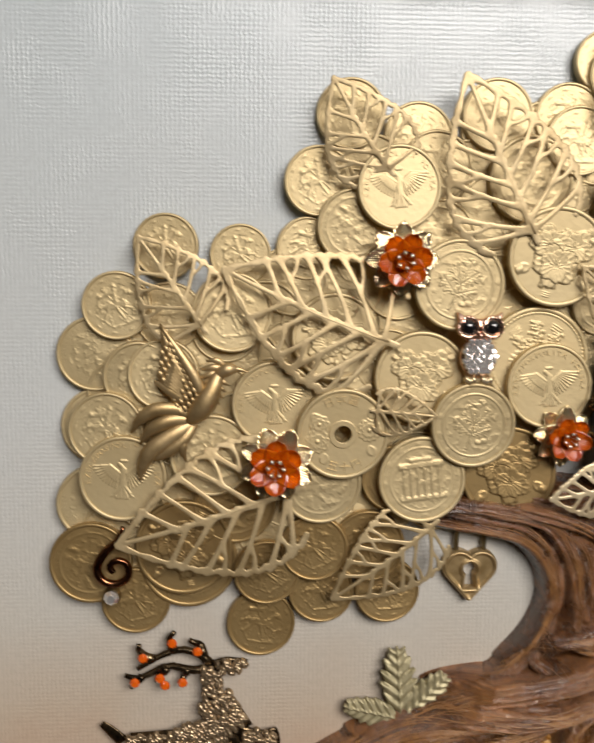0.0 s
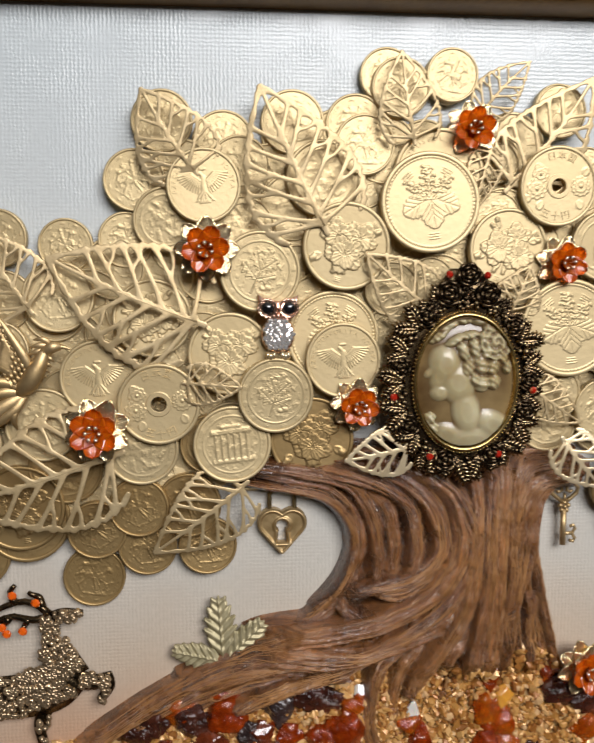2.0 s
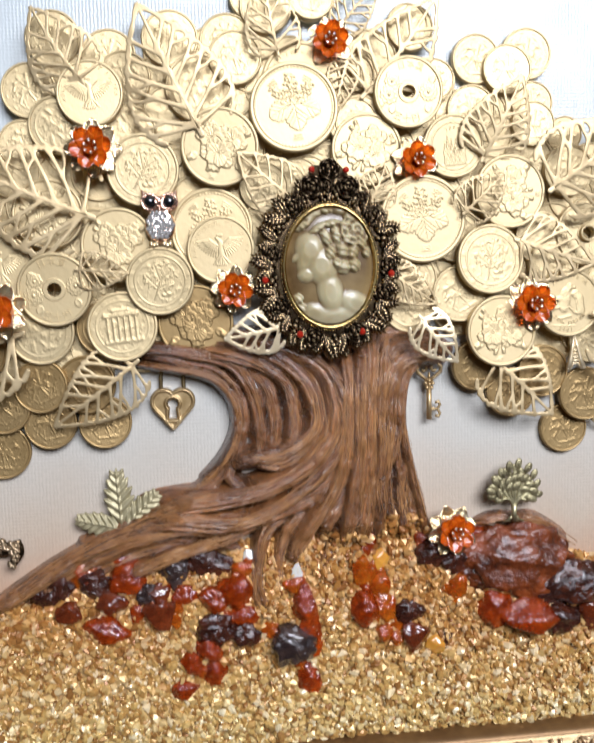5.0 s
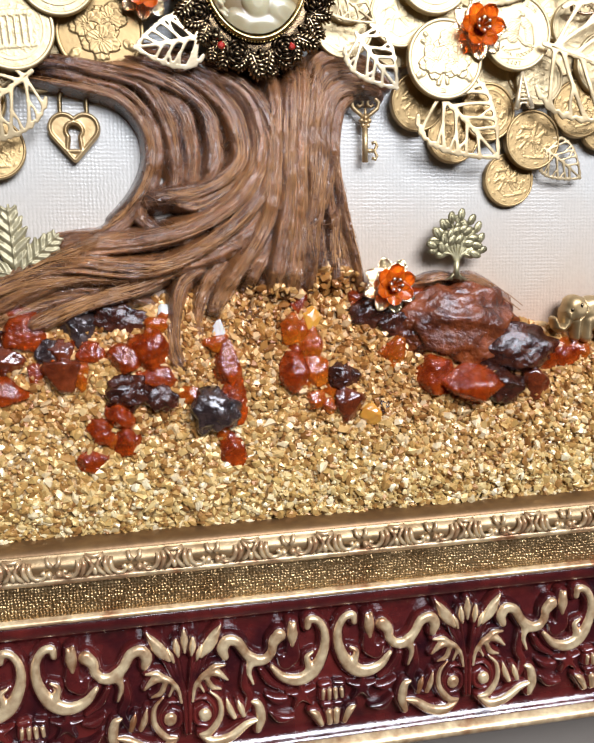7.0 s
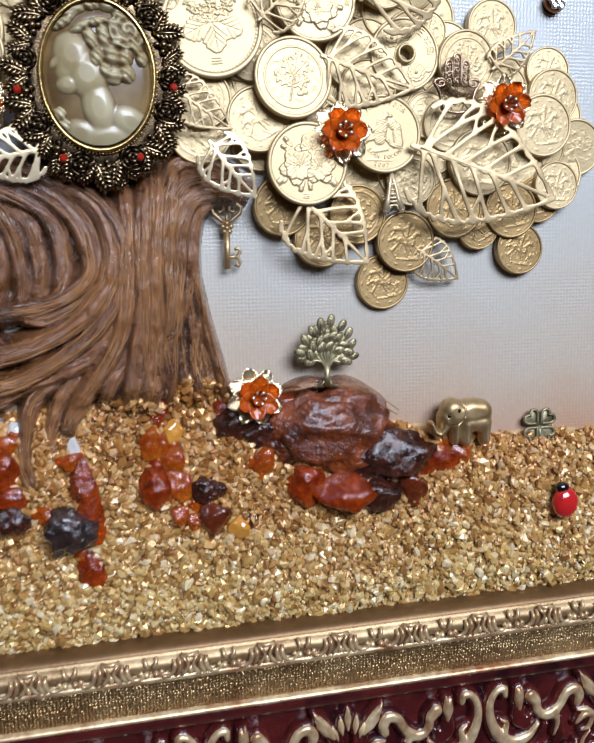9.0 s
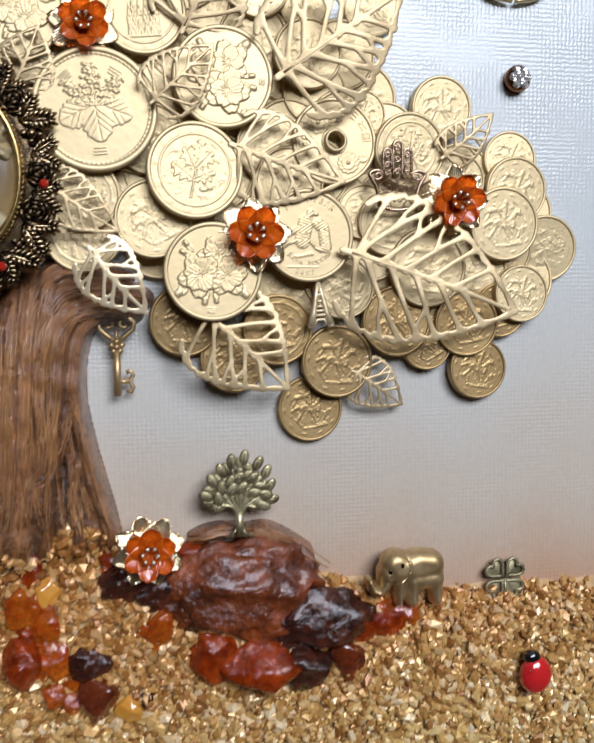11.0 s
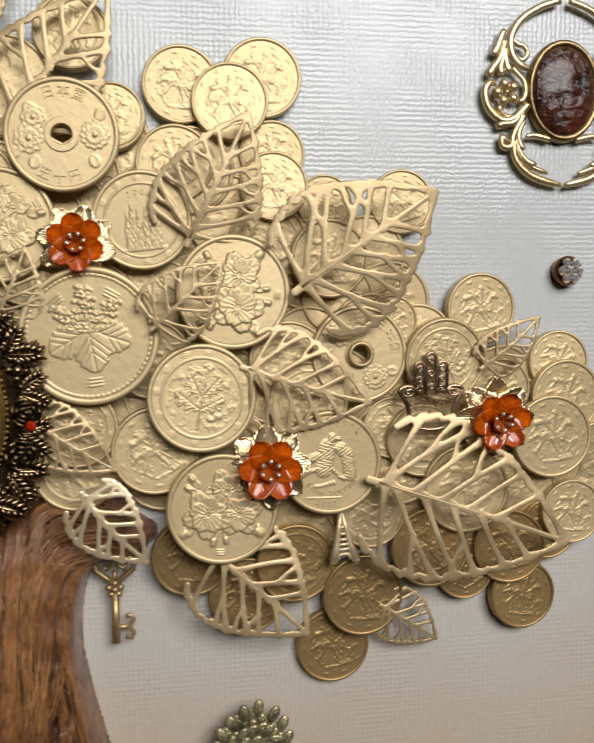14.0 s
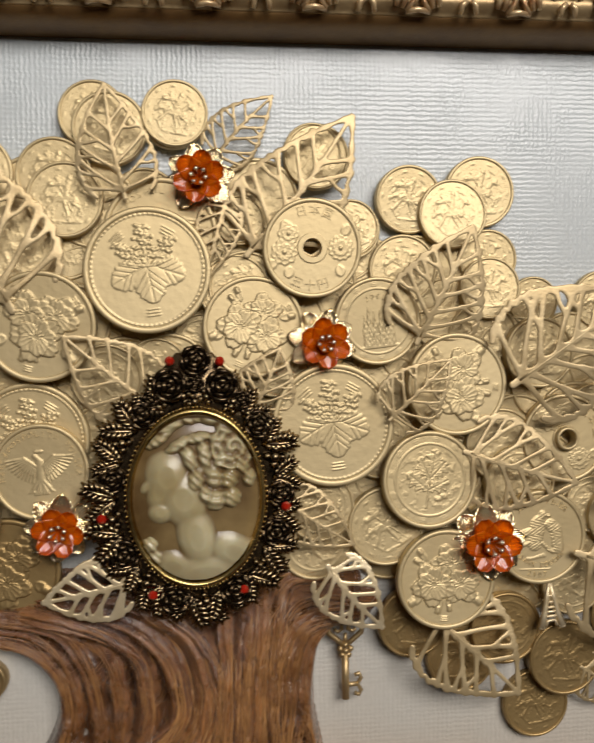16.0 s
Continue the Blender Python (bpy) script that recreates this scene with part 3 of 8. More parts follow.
def relief(kind, X, Y):
    """Height of the struck design over the field, in coin radii."""
    rng = np.random.RandomState(sum(map(ord, kind)))
    R, A = np.hypot(X, Y), np.arctan2(Y, X)
    h = np.zeros_like(X)
    up = lambda other: np.maximum(h, other)
    if kind == "horse":
        for a, b, c, d, r in ((-.25, .0, .22, .04, .19), (.18, .08, .36, .34, .12), (.34, .38, .52, .28, .08), (-.25, -.1, -.42, -.38, .08), (-.42, -.38, -.32, -.5, .05),
                              (.2, -.06, .44, -.16, .07), (.44, -.16, .42, -.34, .05), (.02, -.1, .16, -.42, .07), (-.36, .04, -.58, -.06, .08), (-.02, .1, .02, .46, .13),
                              (.03, .56, .04, .58, .1), (-.3, .5, .42, -.52, .022), (-.08, .4, -.42, .34, .12), (-.42, .3, -.52, .1, .07), (.2, -.56, .5, -.52, .08), (-.2, -.6, .2, -.58, .06)):
            h = up(capsule(X, Y, a, b, c, d, r * 0.56, 0.024))
        h = np.where(h > 0, h * (1 + .35 * np.sin(17 * X + 5 * Y) * np.sin(15 * Y - 6 * X)), 0)
    elif kind == "ruble":
        scale = 0.010 * np.sin(46 * X + 8 * np.sin(20 * Y)) * np.sin(40 * Y)
        for pts, r in ((((-.02, .30), (-.10, .10), (-.16, -.10)), .17), (((.02, .34), (.10, .48)), .08), (((.16, .44), (.24, .42)), .035), (((.24, .22), (.34, .10), (.34, -.30)), .13), (((.12, .24), (.30, .26)), .06),
                       (((-.20, .16), (-.46, .12), (-.60, .06)), .09), (((.02, -.14), (.14, -.30), (.22, -.36)), .045), (((-.26, -.08), (-.48, -.10), (-.58, -.16)), .045)):
            for (ax, ay), (bx, by) in zip(pts, pts[1:]):
                h = up(capsule(X, Y, ax, ay, bx, by, r, .045))
        h = np.where(h > 0.01, h + scale, h)
        for i in range(7):
            h = up(capsule(X, Y, .26 + .028 * i, .10 - .02 * i, .30 + .022 * i, -.42 + .05 * abs(i - 4), .014, .05))
        for i in range(6):
            h = up(capsule(X, Y, -.36 + .07 * i, -.40 - .02 * math.sin(i), -.33 + .07 * i, -.41, .035, .02))
        h = up(capsule(X, Y, -.56, -.60, .1, -.70, .012, .02))
    elif kind == "eagle":
        h = up(capsule(X, Y, 0, -.16, 0, .20, .085, .03))
        h = up(capsule(X, Y, .0, .24, -.09, .34, .05, .03))
        h = up(capsule(X, Y, -.06, .42, .06, .42, .035, .025))
        for side in (-1, 1):
            h = up(capsule(X, Y, side * .08, .12, side * .30, .30, .045, .03))
            for i in range(10):
                t = i / 9
                x0, y0 = side * (.10 + .24 * t), .08 + .22 * t
                a = radians(-78 + 74 * t)
                for q, r in ((.16, .034), (.30 + .06 * t, .022)):
                    h = up(capsule(X, Y, x0, y0, x0 + side * q * math.cos(a), y0 + q * math.sin(a), r * .8, .018 + .3 * r))
            h = up(capsule(X, Y, side * .05, -.18, side * .17, -.34, .035, .028))
            for k in (-.05, 0, .05):
                h = up(capsule(X, Y, side * .17, -.34, side * (.20 + k), -.42, .014, .022))
            for k in range(3):
                h = up(capsule(X, Y, side * .02, -.2, side * (.03 + .05 * k), -.46, .022, .024))
    elif kind in ("chrys", "peony"):
        lay = ((.06, .32, .33, .1, 0), (.30, -.08, .34, 1.0, .012), (-.26, -.10, .37, .3, .022)) if kind == "peony" else ((.24, .24, .34, .5, 0), (-.26, .16, .34, 1.3, .012), (.0, -.20, .37, .2, .022))
        for x, y, a, l, w in ((-.10, -.30, -1.7, .34, .07), (.06, -.30, -1.45, .30, .06), (-.42, .36, 2.3, .26, .06), (-.38, .24, 2.7, .30, .06), (-.5, -.34, -2.5, .24, .10), (.5, -.26, -.7, .26, .10), (.40, .36, .6, .26, .08)):
            h = up(petal(X, Y, x, y, a, l, w, .05))
            h = up(capsule(X, Y, x + l * .8 * math.cos(a), y + l * .8 * math.sin(a), x + l * math.cos(a), y + l * math.sin(a), w * .8, .06))
        for x, y, r, a, level in lay:
            h = cherry(h, X, Y, x, y, r, a, level)
        for a in (-1.57, .9, -.55, 2.4):
            for k in (-.04, 0, .04):
                h = up(capsule(X, Y, (.78 + k) * math.cos(a - .07), (.78 + k) * math.sin(a - .07), (.78 + k) * math.cos(a + .07), (.78 + k) * math.sin(a + .07), .014, .025))
    elif kind == "yen500":
        for a, l, w, bx in ((-2.70, .52, .25, -.10), (-.44, .52, .25, .10), (-1.50, .58, .27, 0.0)):
            u, v = (X - bx) * math.cos(a) + (Y - .04) * math.sin(a), -(X - bx) * math.sin(a) + (Y - .04) * math.cos(a)
            t = np.clip(u / l, 0, 1)
            wide = w * 1.9 * t ** 0.42 * (1 - t) ** 0.62 * (1 + .07 * np.sin(34 * t))
            mask = (u > -.02) & (u < l) & (np.abs(v) < wide)
            veins = np.exp(-(v / .014) ** 2) + sum(np.exp(-((np.abs(v) - .9 * (u - k)) / .012) ** 2) * (u > k) for k in (.04, .16, .28))
            h = np.where(mask, .020 + .014 * np.sqrt(np.clip(1 - (v / (wide + 1e-6)) ** 2, 0, 1)) - .018 * np.minimum(veins, 1) + .008 * (bx == 0), h)
        for x0, n, top in ((-.40, 12, .44), (0, 16, .70), (.40, 12, .44)):
            h = up(capsule(X, Y, 0, -.05, x0, top, .02, .03))
            for i in range(n):
                y = .06 + (top - .06) * i / (n - 1)
                wide = .17 * (1.1 - i / n)
                x = x0 * (y / top) + wide * math.sin(i * 2.4)
                h = up(capsule(X, Y, x, y, x + .03 * math.cos(i * 3.1), y + .03 * math.sin(i * 5.0), .032, .05))
                h = up(capsule(X, Y, x - .07, y + .02, x - .07 + .02 * math.cos(i * 2.1), y + .02, .026, .045))
                h = up(capsule(X, Y, x + .07, y - .01, x + .07, y - .01 + .02 * math.sin(i * 2.7), .026, .045))
        for a in np.linspace(0, 2 * math.pi, 72, endpoint=False):
            h = up(capsule(X, Y, .88 * math.cos(a), .88 * math.sin(a), .881 * math.cos(a), .88 * math.sin(a), .026, .04))
        for a in (2.2, .95, -1.57):
            for k in (-.05, 0, .05):
                h = up(capsule(X, Y, (.68 + k) * math.cos(a - .13), (.68 + k) * math.sin(a - .13), (.68 + k) * math.cos(a + .13), (.68 + k) * math.sin(a + .13), .014, .025))
    elif kind == "yenhole":
        h = up(blossom(X, Y, .57, .04, .26, .05, 12, 2))
        h = up(blossom(X, Y, -.56, -.12, .27, .045, 9, 2))
        h = up(blossom(X, Y, -.5, .25, .22, .045, 8, 2))
        for x, y, a in ((-.5, .3, 2.2), (-.7, -.3, 3.9), (.55, -.3, -1.2), (.6, .3, 1.1), (-.4, -.4, 4.4)):
            h = up(petal(X, Y, x, y, a, .24, .1, .035))
        h = up(np.where(R < .3, .05, 0.0))
    elif kind in ("euro", "gate", "church"):
        h = up(np.where(np.abs(R - .74) < .022, .022, 0.0))
        for a in np.linspace(0, 2 * math.pi, 12, endpoint=False):
            h = up(blossom(X, Y, .84 * math.cos(a), .84 * math.sin(a), .06, .022, 5, 1, a))
        if kind == "euro":
            h = up(capsule(X, Y, 0, -.58, .02, .30, .022, .03))
            for bx, by, a, l, w in ((0, -.22, 2.62, .56, .15), (0, -.22, .62, .50, .14), (0, .0, 2.18, .52, .14), (.01, .02, .98, .52, .14), (.02, .14, 1.52, .50, .15)):
                u, v = (X - bx) * math.cos(a) + (Y - by) * math.sin(a), -(X - bx) * math.sin(a) + (Y - by) * math.cos(a)
                t = np.clip(u / l, 0, 1)
                wide = w * np.sin(math.pi * t ** 1.15) ** 0.7 * (1 + .38 * np.sin(2 * math.pi * 3.6 * t - .6))
                h = np.where((u > 0) & (u < l) & (np.abs(v) < wide), .030 - .012 * np.exp(-(v / .014) ** 2) - .006 * np.abs(np.sin(20 * (u - np.abs(v)) / l)), h)
            for x, y in ((.20, -.36), (.30, -.30)):
                h = up(capsule(X, Y, x, y, x + .07, y + .01, .055, .035))
        elif kind == "church":
            for x, top, w in ((-.30, .18, .045), (-.20, .36, .05), (-.08, .24, .04), (.06, .26, .04), (.20, .42, .05), (.31, .20, .045)):
                spire = (np.abs(X - x) < w * np.clip((top - Y) / .30, .12, 1)) & (Y < top) & (Y > -.55)
                h = up(np.where(spire, .026 + .012 * np.sin(90 * (X - x)) * np.sin(34 * Y), 0.0))
            h = up(np.where((np.abs(X) < .36) & (Y < -.02 - .25 * np.abs(X)) & (Y > -.58), .018 + .012 * np.sin(85 * X) * np.sign(np.sin(22 * Y)), 0.0))
            h = up(np.where((np.abs(X) < .42) & (np.abs(Y + .58) < .03), .024, 0.0))
        else:
            for i in range(6):
                h = up(capsule(X, Y, -.42 + .16 * i, -.35, -.40 + .16 * i, .25, .035, .035))
            h = up(np.where((np.abs(X) < .52) & (np.abs(Y - .34) < .06), .035, 0.0))
            h = up(np.where((np.abs(X) < .55) & (np.abs(Y + .42) < .05), .03, 0.0))
            h = up(capsule(X, Y, -.2, .46, .2, .46, .06, .03))
    else:
        h = up(np.where(np.abs(R - .76) < .02, .02, 0.0))
        for _ in range(26):
            a, r = rng.uniform(0, 6.28), rng.uniform(0, .55)
            h = up(capsule(X, Y, r * math.cos(a), r * math.sin(a), r * math.cos(a) + rng.uniform(-.2, .2), r * math.sin(a) + rng.uniform(-.2, .2), rng.uniform(.03, .09), .025))
    if kind in ("horse", "plain"):
        for a in np.linspace(0, 2 * math.pi, 10, endpoint=False):
            h = up(capsule(X, Y, .8 * math.cos(a), .8 * math.sin(a), .8 * math.cos(a + .09), .8 * math.sin(a + .09), .035, .02))
    return h


def coin_mesh(kind, NR=NR, NS=NS, old=False):
    """A disc of radius 1 mm, with a raised rim, a reeded edge and the relief; scaled to size by the object."""
    hole = 0.19 if kind == "yenhole" else 0.0
    if kind in ("peony", "chrys", "yen500", "ruble", "yenhole", "euro", "church", "eagle"):
        NR, NS = 80, 220
    r = np.concatenate([np.linspace(max(hole, 0.012), 0.90, NR), [0.912]])
    a = np.linspace(0, 2 * math.pi, NS, endpoint=False)
    Rr, Aa = np.meshgrid(r, a, indexing="ij")
    X, Y = Rr * np.cos(Aa), Rr * np.sin(Aa)
    Z = relief(kind, X, Y) * (0.62 if kind in ("peony", "chrys", "yenhole") else 0.30 if kind in ("plain", "buried") else 0.36 if kind == "horse" else 0.50)
    Z[Rr > 0.905] = 0.0
    verts = [tuple(p) for p in np.stack([X, Y, Z], -1).reshape(-1, 3)]
    n = len(r)
    faces = [(i * NS + j, (i + 1) * NS + j, (i + 1) * NS + (j + 1) % NS, i * NS + (j + 1) % NS) for i in range(n - 1) for j in range(NS)]
    k = len(verts)
    verts += [(0.912 * math.cos(t), 0.912 * math.sin(t), -0.165) for t in a]
    faces += [((n - 1) * NS + j, k + j, k + (j + 1) % NS, (n - 1) * NS + (j + 1) % NS) for j in range(NS)]
    if hole:
        verts += [(hole * math.cos(t), hole * math.sin(t), -0.17) for t in a]
        faces += [(k + j, k + NS + j, k + NS + (j + 1) % NS, k + (j + 1) % NS) for j in range(NS)]
        faces += [(k + NS + j, j, (j + 1) % NS, k + NS + (j + 1) % NS) for j in range(NS)]
    else:
        faces += [tuple(range(NS)), tuple(k + j for j in range(NS - 1, -1, -1))]
    b = Build()
    b.add(verts, faces)
    legend = kind in ("horse", "buried", "plain", "euro", "gate")
    return b.mesh("coin", (OLD_DIM_LEGEND if old else COIN_LEGEND) if legend else COIN_OLD_DIM if old else COIN)


def letters(word, radius, middle, size, inward=False, step=None):
    """Raised lettering along a circle of a unit coin, centred on the angle; one mesh."""
    b = Build()
    step = step or size * 0.78 / radius
    for i, ch in enumerate(word):
        if ch == " ":
            continue
        off = (i - (len(word) - 1) / 2) * step
        a = radians(middle) + (off if inward else -off)
        curve = bpy.data.curves.new("letter", "FONT")
        curve.body, curve.size, curve.align_x, curve.align_y, curve.extrude, curve.resolution_u = ch, size, "CENTER", "CENTER", 0.012, 2
        ob = new("letter", curve)
        data = bpy.data.meshes.new_from_object(ob)
        spin = a + (math.pi / 2 if inward else -math.pi / 2)
        c, s = math.cos(spin), math.sin(spin)
        cx, cy = radius * math.cos(a), radius * math.sin(a)
        b.add([(cx + v.co.x * c - v.co.y * s, cy + v.co.x * s + v.co.y * c, 0.012 + v.co.z) for v in data.vertices], [tuple(f.vertices) for f in data.polygons])
        bpy.data.objects.remove(ob)
        bpy.data.curves.remove(curve)
        bpy.data.meshes.remove(data)
    return b.mesh("lettering", COIN, False)


def rim_mesh(mat, seg=120):
    """The raised edge of a coin of radius 1 mm, with fine reeding on its side."""
    b = Build()
    b.lathe([(0.895, -0.17), (0.902, 0.004), (0.915, 0.022), (0.932, 0.031), (0.968, 0.033), (0.986, 0.024), (1.0, 0.004), (1.0, -0.17)], seg, closed=True)
    return b.mesh("rim", mat)


RIM, OLD_DIM_RIM, BURIED_RIM = rim_mesh(COIN), rim_mesh(COIN_OLD_DIM), rim_mesh(COIN, 48)
COIN_MESH = {}
LETTERING = {"eagle": letters("RZECZPOSPOLITA POLSKA", 0.78, 90, 0.17), "yenhole": letters("\u65e5\u672c\u56fd", 0.75, 90, 0.24, step=0.36),
             "yenhole_low": letters("\u4e94\u5341\u5186", 0.75, 270, 0.24, True, 0.36), "church": letters("2005", 0.56, 90, 0.17), "ruble": letters("\u0414\u0412\u0410 \u0420\u0423\u0411\u041b\u042f", 0.78, 80, 0.17),
             "ruble_low": letters("\u0411\u0410\u041d\u041a \u0420\u041e\u0421\u0421\u0418\u0418", 0.60, 264, 0.13, True), "ruble_date": letters("2007", 0.80, 256, 0.15, True)}
COIN_WORDS = {
    "horse": "small gold-painted coin with a horseman in relief", "eagle": "gold-painted coin with an eagle in relief",
    "chrys": "gold-painted coin with a chrysanthemum in relief", "peony": "gold-painted coin with cherry and peony blossoms in relief",
    "yen500": "large gold-painted coin with a leafy flower spray in relief", "yenhole": "gold-painted coin with a round hole and flowers",
    "euro": "gold-painted coin with an oak twig and stars", "gate": "gold-painted coin with a columned building in relief", "church": "gold-painted coin with a towered church dated 2005",
    "ruble": "gold-painted coin with a two-headed bird in relief", "plain": "worn gold-painted coin lying among other coins"}
coin_rng = random.Random(5)


def coin(x, z, size, layer, kind, turn=None):
    """A coin glued into the crown, its face about the layer's height over the canvas."""
    # under layers at the crown's foot: old gold plus painted-in dimness
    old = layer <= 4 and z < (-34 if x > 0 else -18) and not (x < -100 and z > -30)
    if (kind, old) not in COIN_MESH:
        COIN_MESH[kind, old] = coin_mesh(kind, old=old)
    wander = 8 if kind in ("yenhole", "yen500", "gate", "church", "eagle", "ruble") else 25
    turn = coin_rng.uniform(-wander, wander) if turn is None else turn
    h = 1.7 + 1.25 * (layer - 1) + coin_rng.uniform(-0.25, 0.25)
    r = size / 2
    m = on_canvas(x, z, h, turn, coin_rng.gauss(0, 1.6), coin_rng.gauss(0, 1.6)) @ Matrix.Diagonal((r, r, 10.0, 1))
    words = COIN_WORDS[kind].replace("gold-painted", "shade-darkened old-gold") if old else COIN_WORDS[kind]
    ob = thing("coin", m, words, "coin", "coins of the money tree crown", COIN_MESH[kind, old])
    part("rim", OLD_DIM_RIM if old else RIM, None, ob)
    for word in (kind, kind + "_low", kind + "_date"):
        if word in LETTERING:
            part("lettering", LETTERING[word], None, ob)
    return ob


coin(-115.0, 31.9, 14.9, 2, "horse")
coin(-126.1, 18.5, 15.6, 3, "horse")
coin(-98.1, 30.1, 14.0, 2, "horse")
coin(-100.0, 17.1, 18.3, 4, "horse")
coin(-82.7, 31.6, 14.5, 2, "horse")
coin(-80.3, 46.7, 15.9, 3, "horse")
coin(-72.3, 36.6, 17.1, 4, "plain")
coin(-73.2, 61.7, 15.8, 2, "horse")
coin(-57.6, 56.9, 16.1, 1, "horse")
coin(-53.5, 50.5, 16.1, 2, "horse")
coin(-62.7, 45.2, 18.9, 6, "eagle")
coin(-52.8, 34.5, 17.4, 3, "plain")
coin(-48.5, 23.6, 20.9, 6, "euro")
coin(-76.3, 11.5, 20.4, 4, "peony")
coin(-90.3, -3.8, 19.8, 5, "eagle")
coin(-74.8, -10.4, 21.3, 7, "yenhole")
coin(-56.5, 2.2, 21.7, 5, "chrys")
coin(-44.6, -8.5, 19.8, 7, "euro")
coin(-56.0, -21.5, 20.5, 6, "gate")
coin(-79.5, -22.7, 19.1, 5, "plain")
coin(-121.3, 2.2, 16.4, 3, "horse")
coin(-115.7, 2.9, 16.3, 4, "horse")
coin(-128.9, -9.7, 17.1, 4, "horse")
coin(-125.1, -21.1, 20.1, 5, "eagle")
coin(-111.5, -38.4, 22.9, 3, "chrys")
coin(-110.5, -41.9, 23.1, 2, "plain")
coin(-104.9, -16.0, 19.2, 4, "horse")
coin(-99.6, -27.8, 19.5, 3, "plain")
coin(-80.8, -38.7, 16.1, 4, "horse")
coin(-123.1, -51.8, 16.3, 2, "horse")
coin(-93.3, -58.5, 16.6, 1, "horse")
coin(-92.0, -44.9, 15.8, 3, "horse")
coin(-78.8, -50.1, 15.8, 2, "horse")
coin(-62.7, -50.4, 15.9, 2, "horse")
coin(-133.3, -41.9, 19.3, 3, "plain")
coin(-61.8, -22.0, 16.0, 4, "plain")
coin(-67.7, -38.7, 17.5, 3, "horse")
coin(-39.7, 61.9, 16.6, 2, "horse")
coin(-23.3, 61.6, 15.7, 2, "horse")
coin(-21.0, 56.3, 15.8, 3, "horse")
coin(-31.7, 47.6, 19.9, 3, "plain")
coin(-15.2, 74.2, 14.1, 2, "horse")
coin(1.3, 73.9, 13.5, 2, "horse")
coin(-1.5, 48.8, 23.9, 4, "eagle")
coin(-4.2, 41.5, 26.1, 6, "yen500")
coin(-26.1, 30.1, 22.8, 6, "chrys")
coin(-29.1, 6.4, 24.5, 4, "yen500")
coin(-26.7, 0.4, 19.9, 6, "eagle")
coin(-34.7, -20.9, 22.6, 4, "chrys")
coin(17.6, 29.5, 21.6, 5, "peony")
coin(16.0, 37.8, 15.7, 4, "horse")
coin(-0.4, 19.2, 18.6, 3, "horse")
coin(-9.7, 18.6, 18.6, 2, "plain")
coin(-12.5, 5.4, 18.7, 3, "plain")
coin(30.0, 45.9, 20.9, 6, "yenhole")
coin(52.1, 56.9, 14.9, 2, "horse")
coin(68.0, 58.6, 15.7, 2, "horse")
coin(61.5, 53.7, 15.1, 3, "horse")
coin(69.8, 43.9, 13.1, 2, "horse")
coin(69.9, 37.5, 13.7, 3, "horse")
coin(50.6, 41.8, 15.1, 2, "horse")
coin(44.2, 30.5, 18.9, 5, "church")
coin(61.2, 16.7, 22.2, 6, "peony", 85)
coin(33.9, 8.7, 26.1, 7, "yen500")
coin(54.7, -3.6, 21.0, 7, "euro")
coin(45.7, -13.9, 17.2, 5, "horse")
coin(58.3, -25.5, 21.8, 7, "peony", -4)
coin(80.1, -17.4, 20.9, 6, "ruble")
holed = coin(86.8, 4.0, 19.8, 4, "yenhole", -60)
coin(80.7, 23.2, 15.7, 4, "horse")
coin(80.3, 34.4, 11.3, 2, "horse")
coin(52.4, -36.3, 16.3, 3, "horse")
coin(63.4, -45.2, 15.7, 2, "horse")
coin(73.5, -38.7, 16.4, 3, "plain")
coin(87.5, -46.3, 17.1, 3, "horse")
coin(81.5, -57.5, 15.6, 1, "horse")
coin(30.5, -17.0, 17.0, 4, "plain")
coin(31.1, -9.0, 15.3, 5, "plain")
coin(38.9, 50.1, 12.7, 3, "horse")
coin(30.9, 66.8, 12.5, 2, "horse")
coin(15.1, 52.1, 10.5, 3, "horse")
coin(68.8, 26.7, 16.0, 2, "plain")
coin(45.4, 3.7, 15.7, 3, "plain")
coin(72.5, 2.8, 16.3, 3, "plain")
coin(76.3, -5.2, 16.0, 4, "plain")
coin(60.2, -14.9, 12.2, 3, "plain")
coin(96.3, 34.8, 13.1, 2, "horse")
coin(104.7, 2.5, 17.2, 4, "euro")
coin(93.6, 10.5, 11.0, 3, "horse")
coin(100.1, 8.7, 10.6, 1, "horse")
coin(113.4, 12.8, 15.0, 2, "horse")
coin(117.5, -3.9, 12.7, 3, "horse")
coin(130.7, 1.5, 13.1, 2, "horse")
coin(132.0, -6.0, 15.8, 3, "horse")
coin(128.3, -14.2, 17.5, 4, "horse")
coin(102.1, -37.1, 16.8, 3, "horse")
coin(110.0, -42.7, 12.4, 2, "horse")
coin(119.6, -37.8, 15.9, 3, "horse")
coin(123.2, -48.9, 14.8, 2, "horse")
coin(109.3, -24.5, 18.7, 4, "horse")
coin(128.9, -34.7, 13.4, 2, "horse")
coin(133.6, -30.8, 13.8, 3, "horse")
coin(89.2, -29.1, 14.7, 3, "plain")
coin(100.2, -14.2, 15.2, 3, "plain")
coin(94.4, -11.5, 13.0, 2, "plain")
coin(1.9, 74.3, 13.9, 3, "horse")
coin(15.0, 53.1, 11.6, 3, "horse")
coin(13.8, 37.4, 15.1, 4, "horse")
coin(31.8, 65.9, 14.2, 2, "horse")
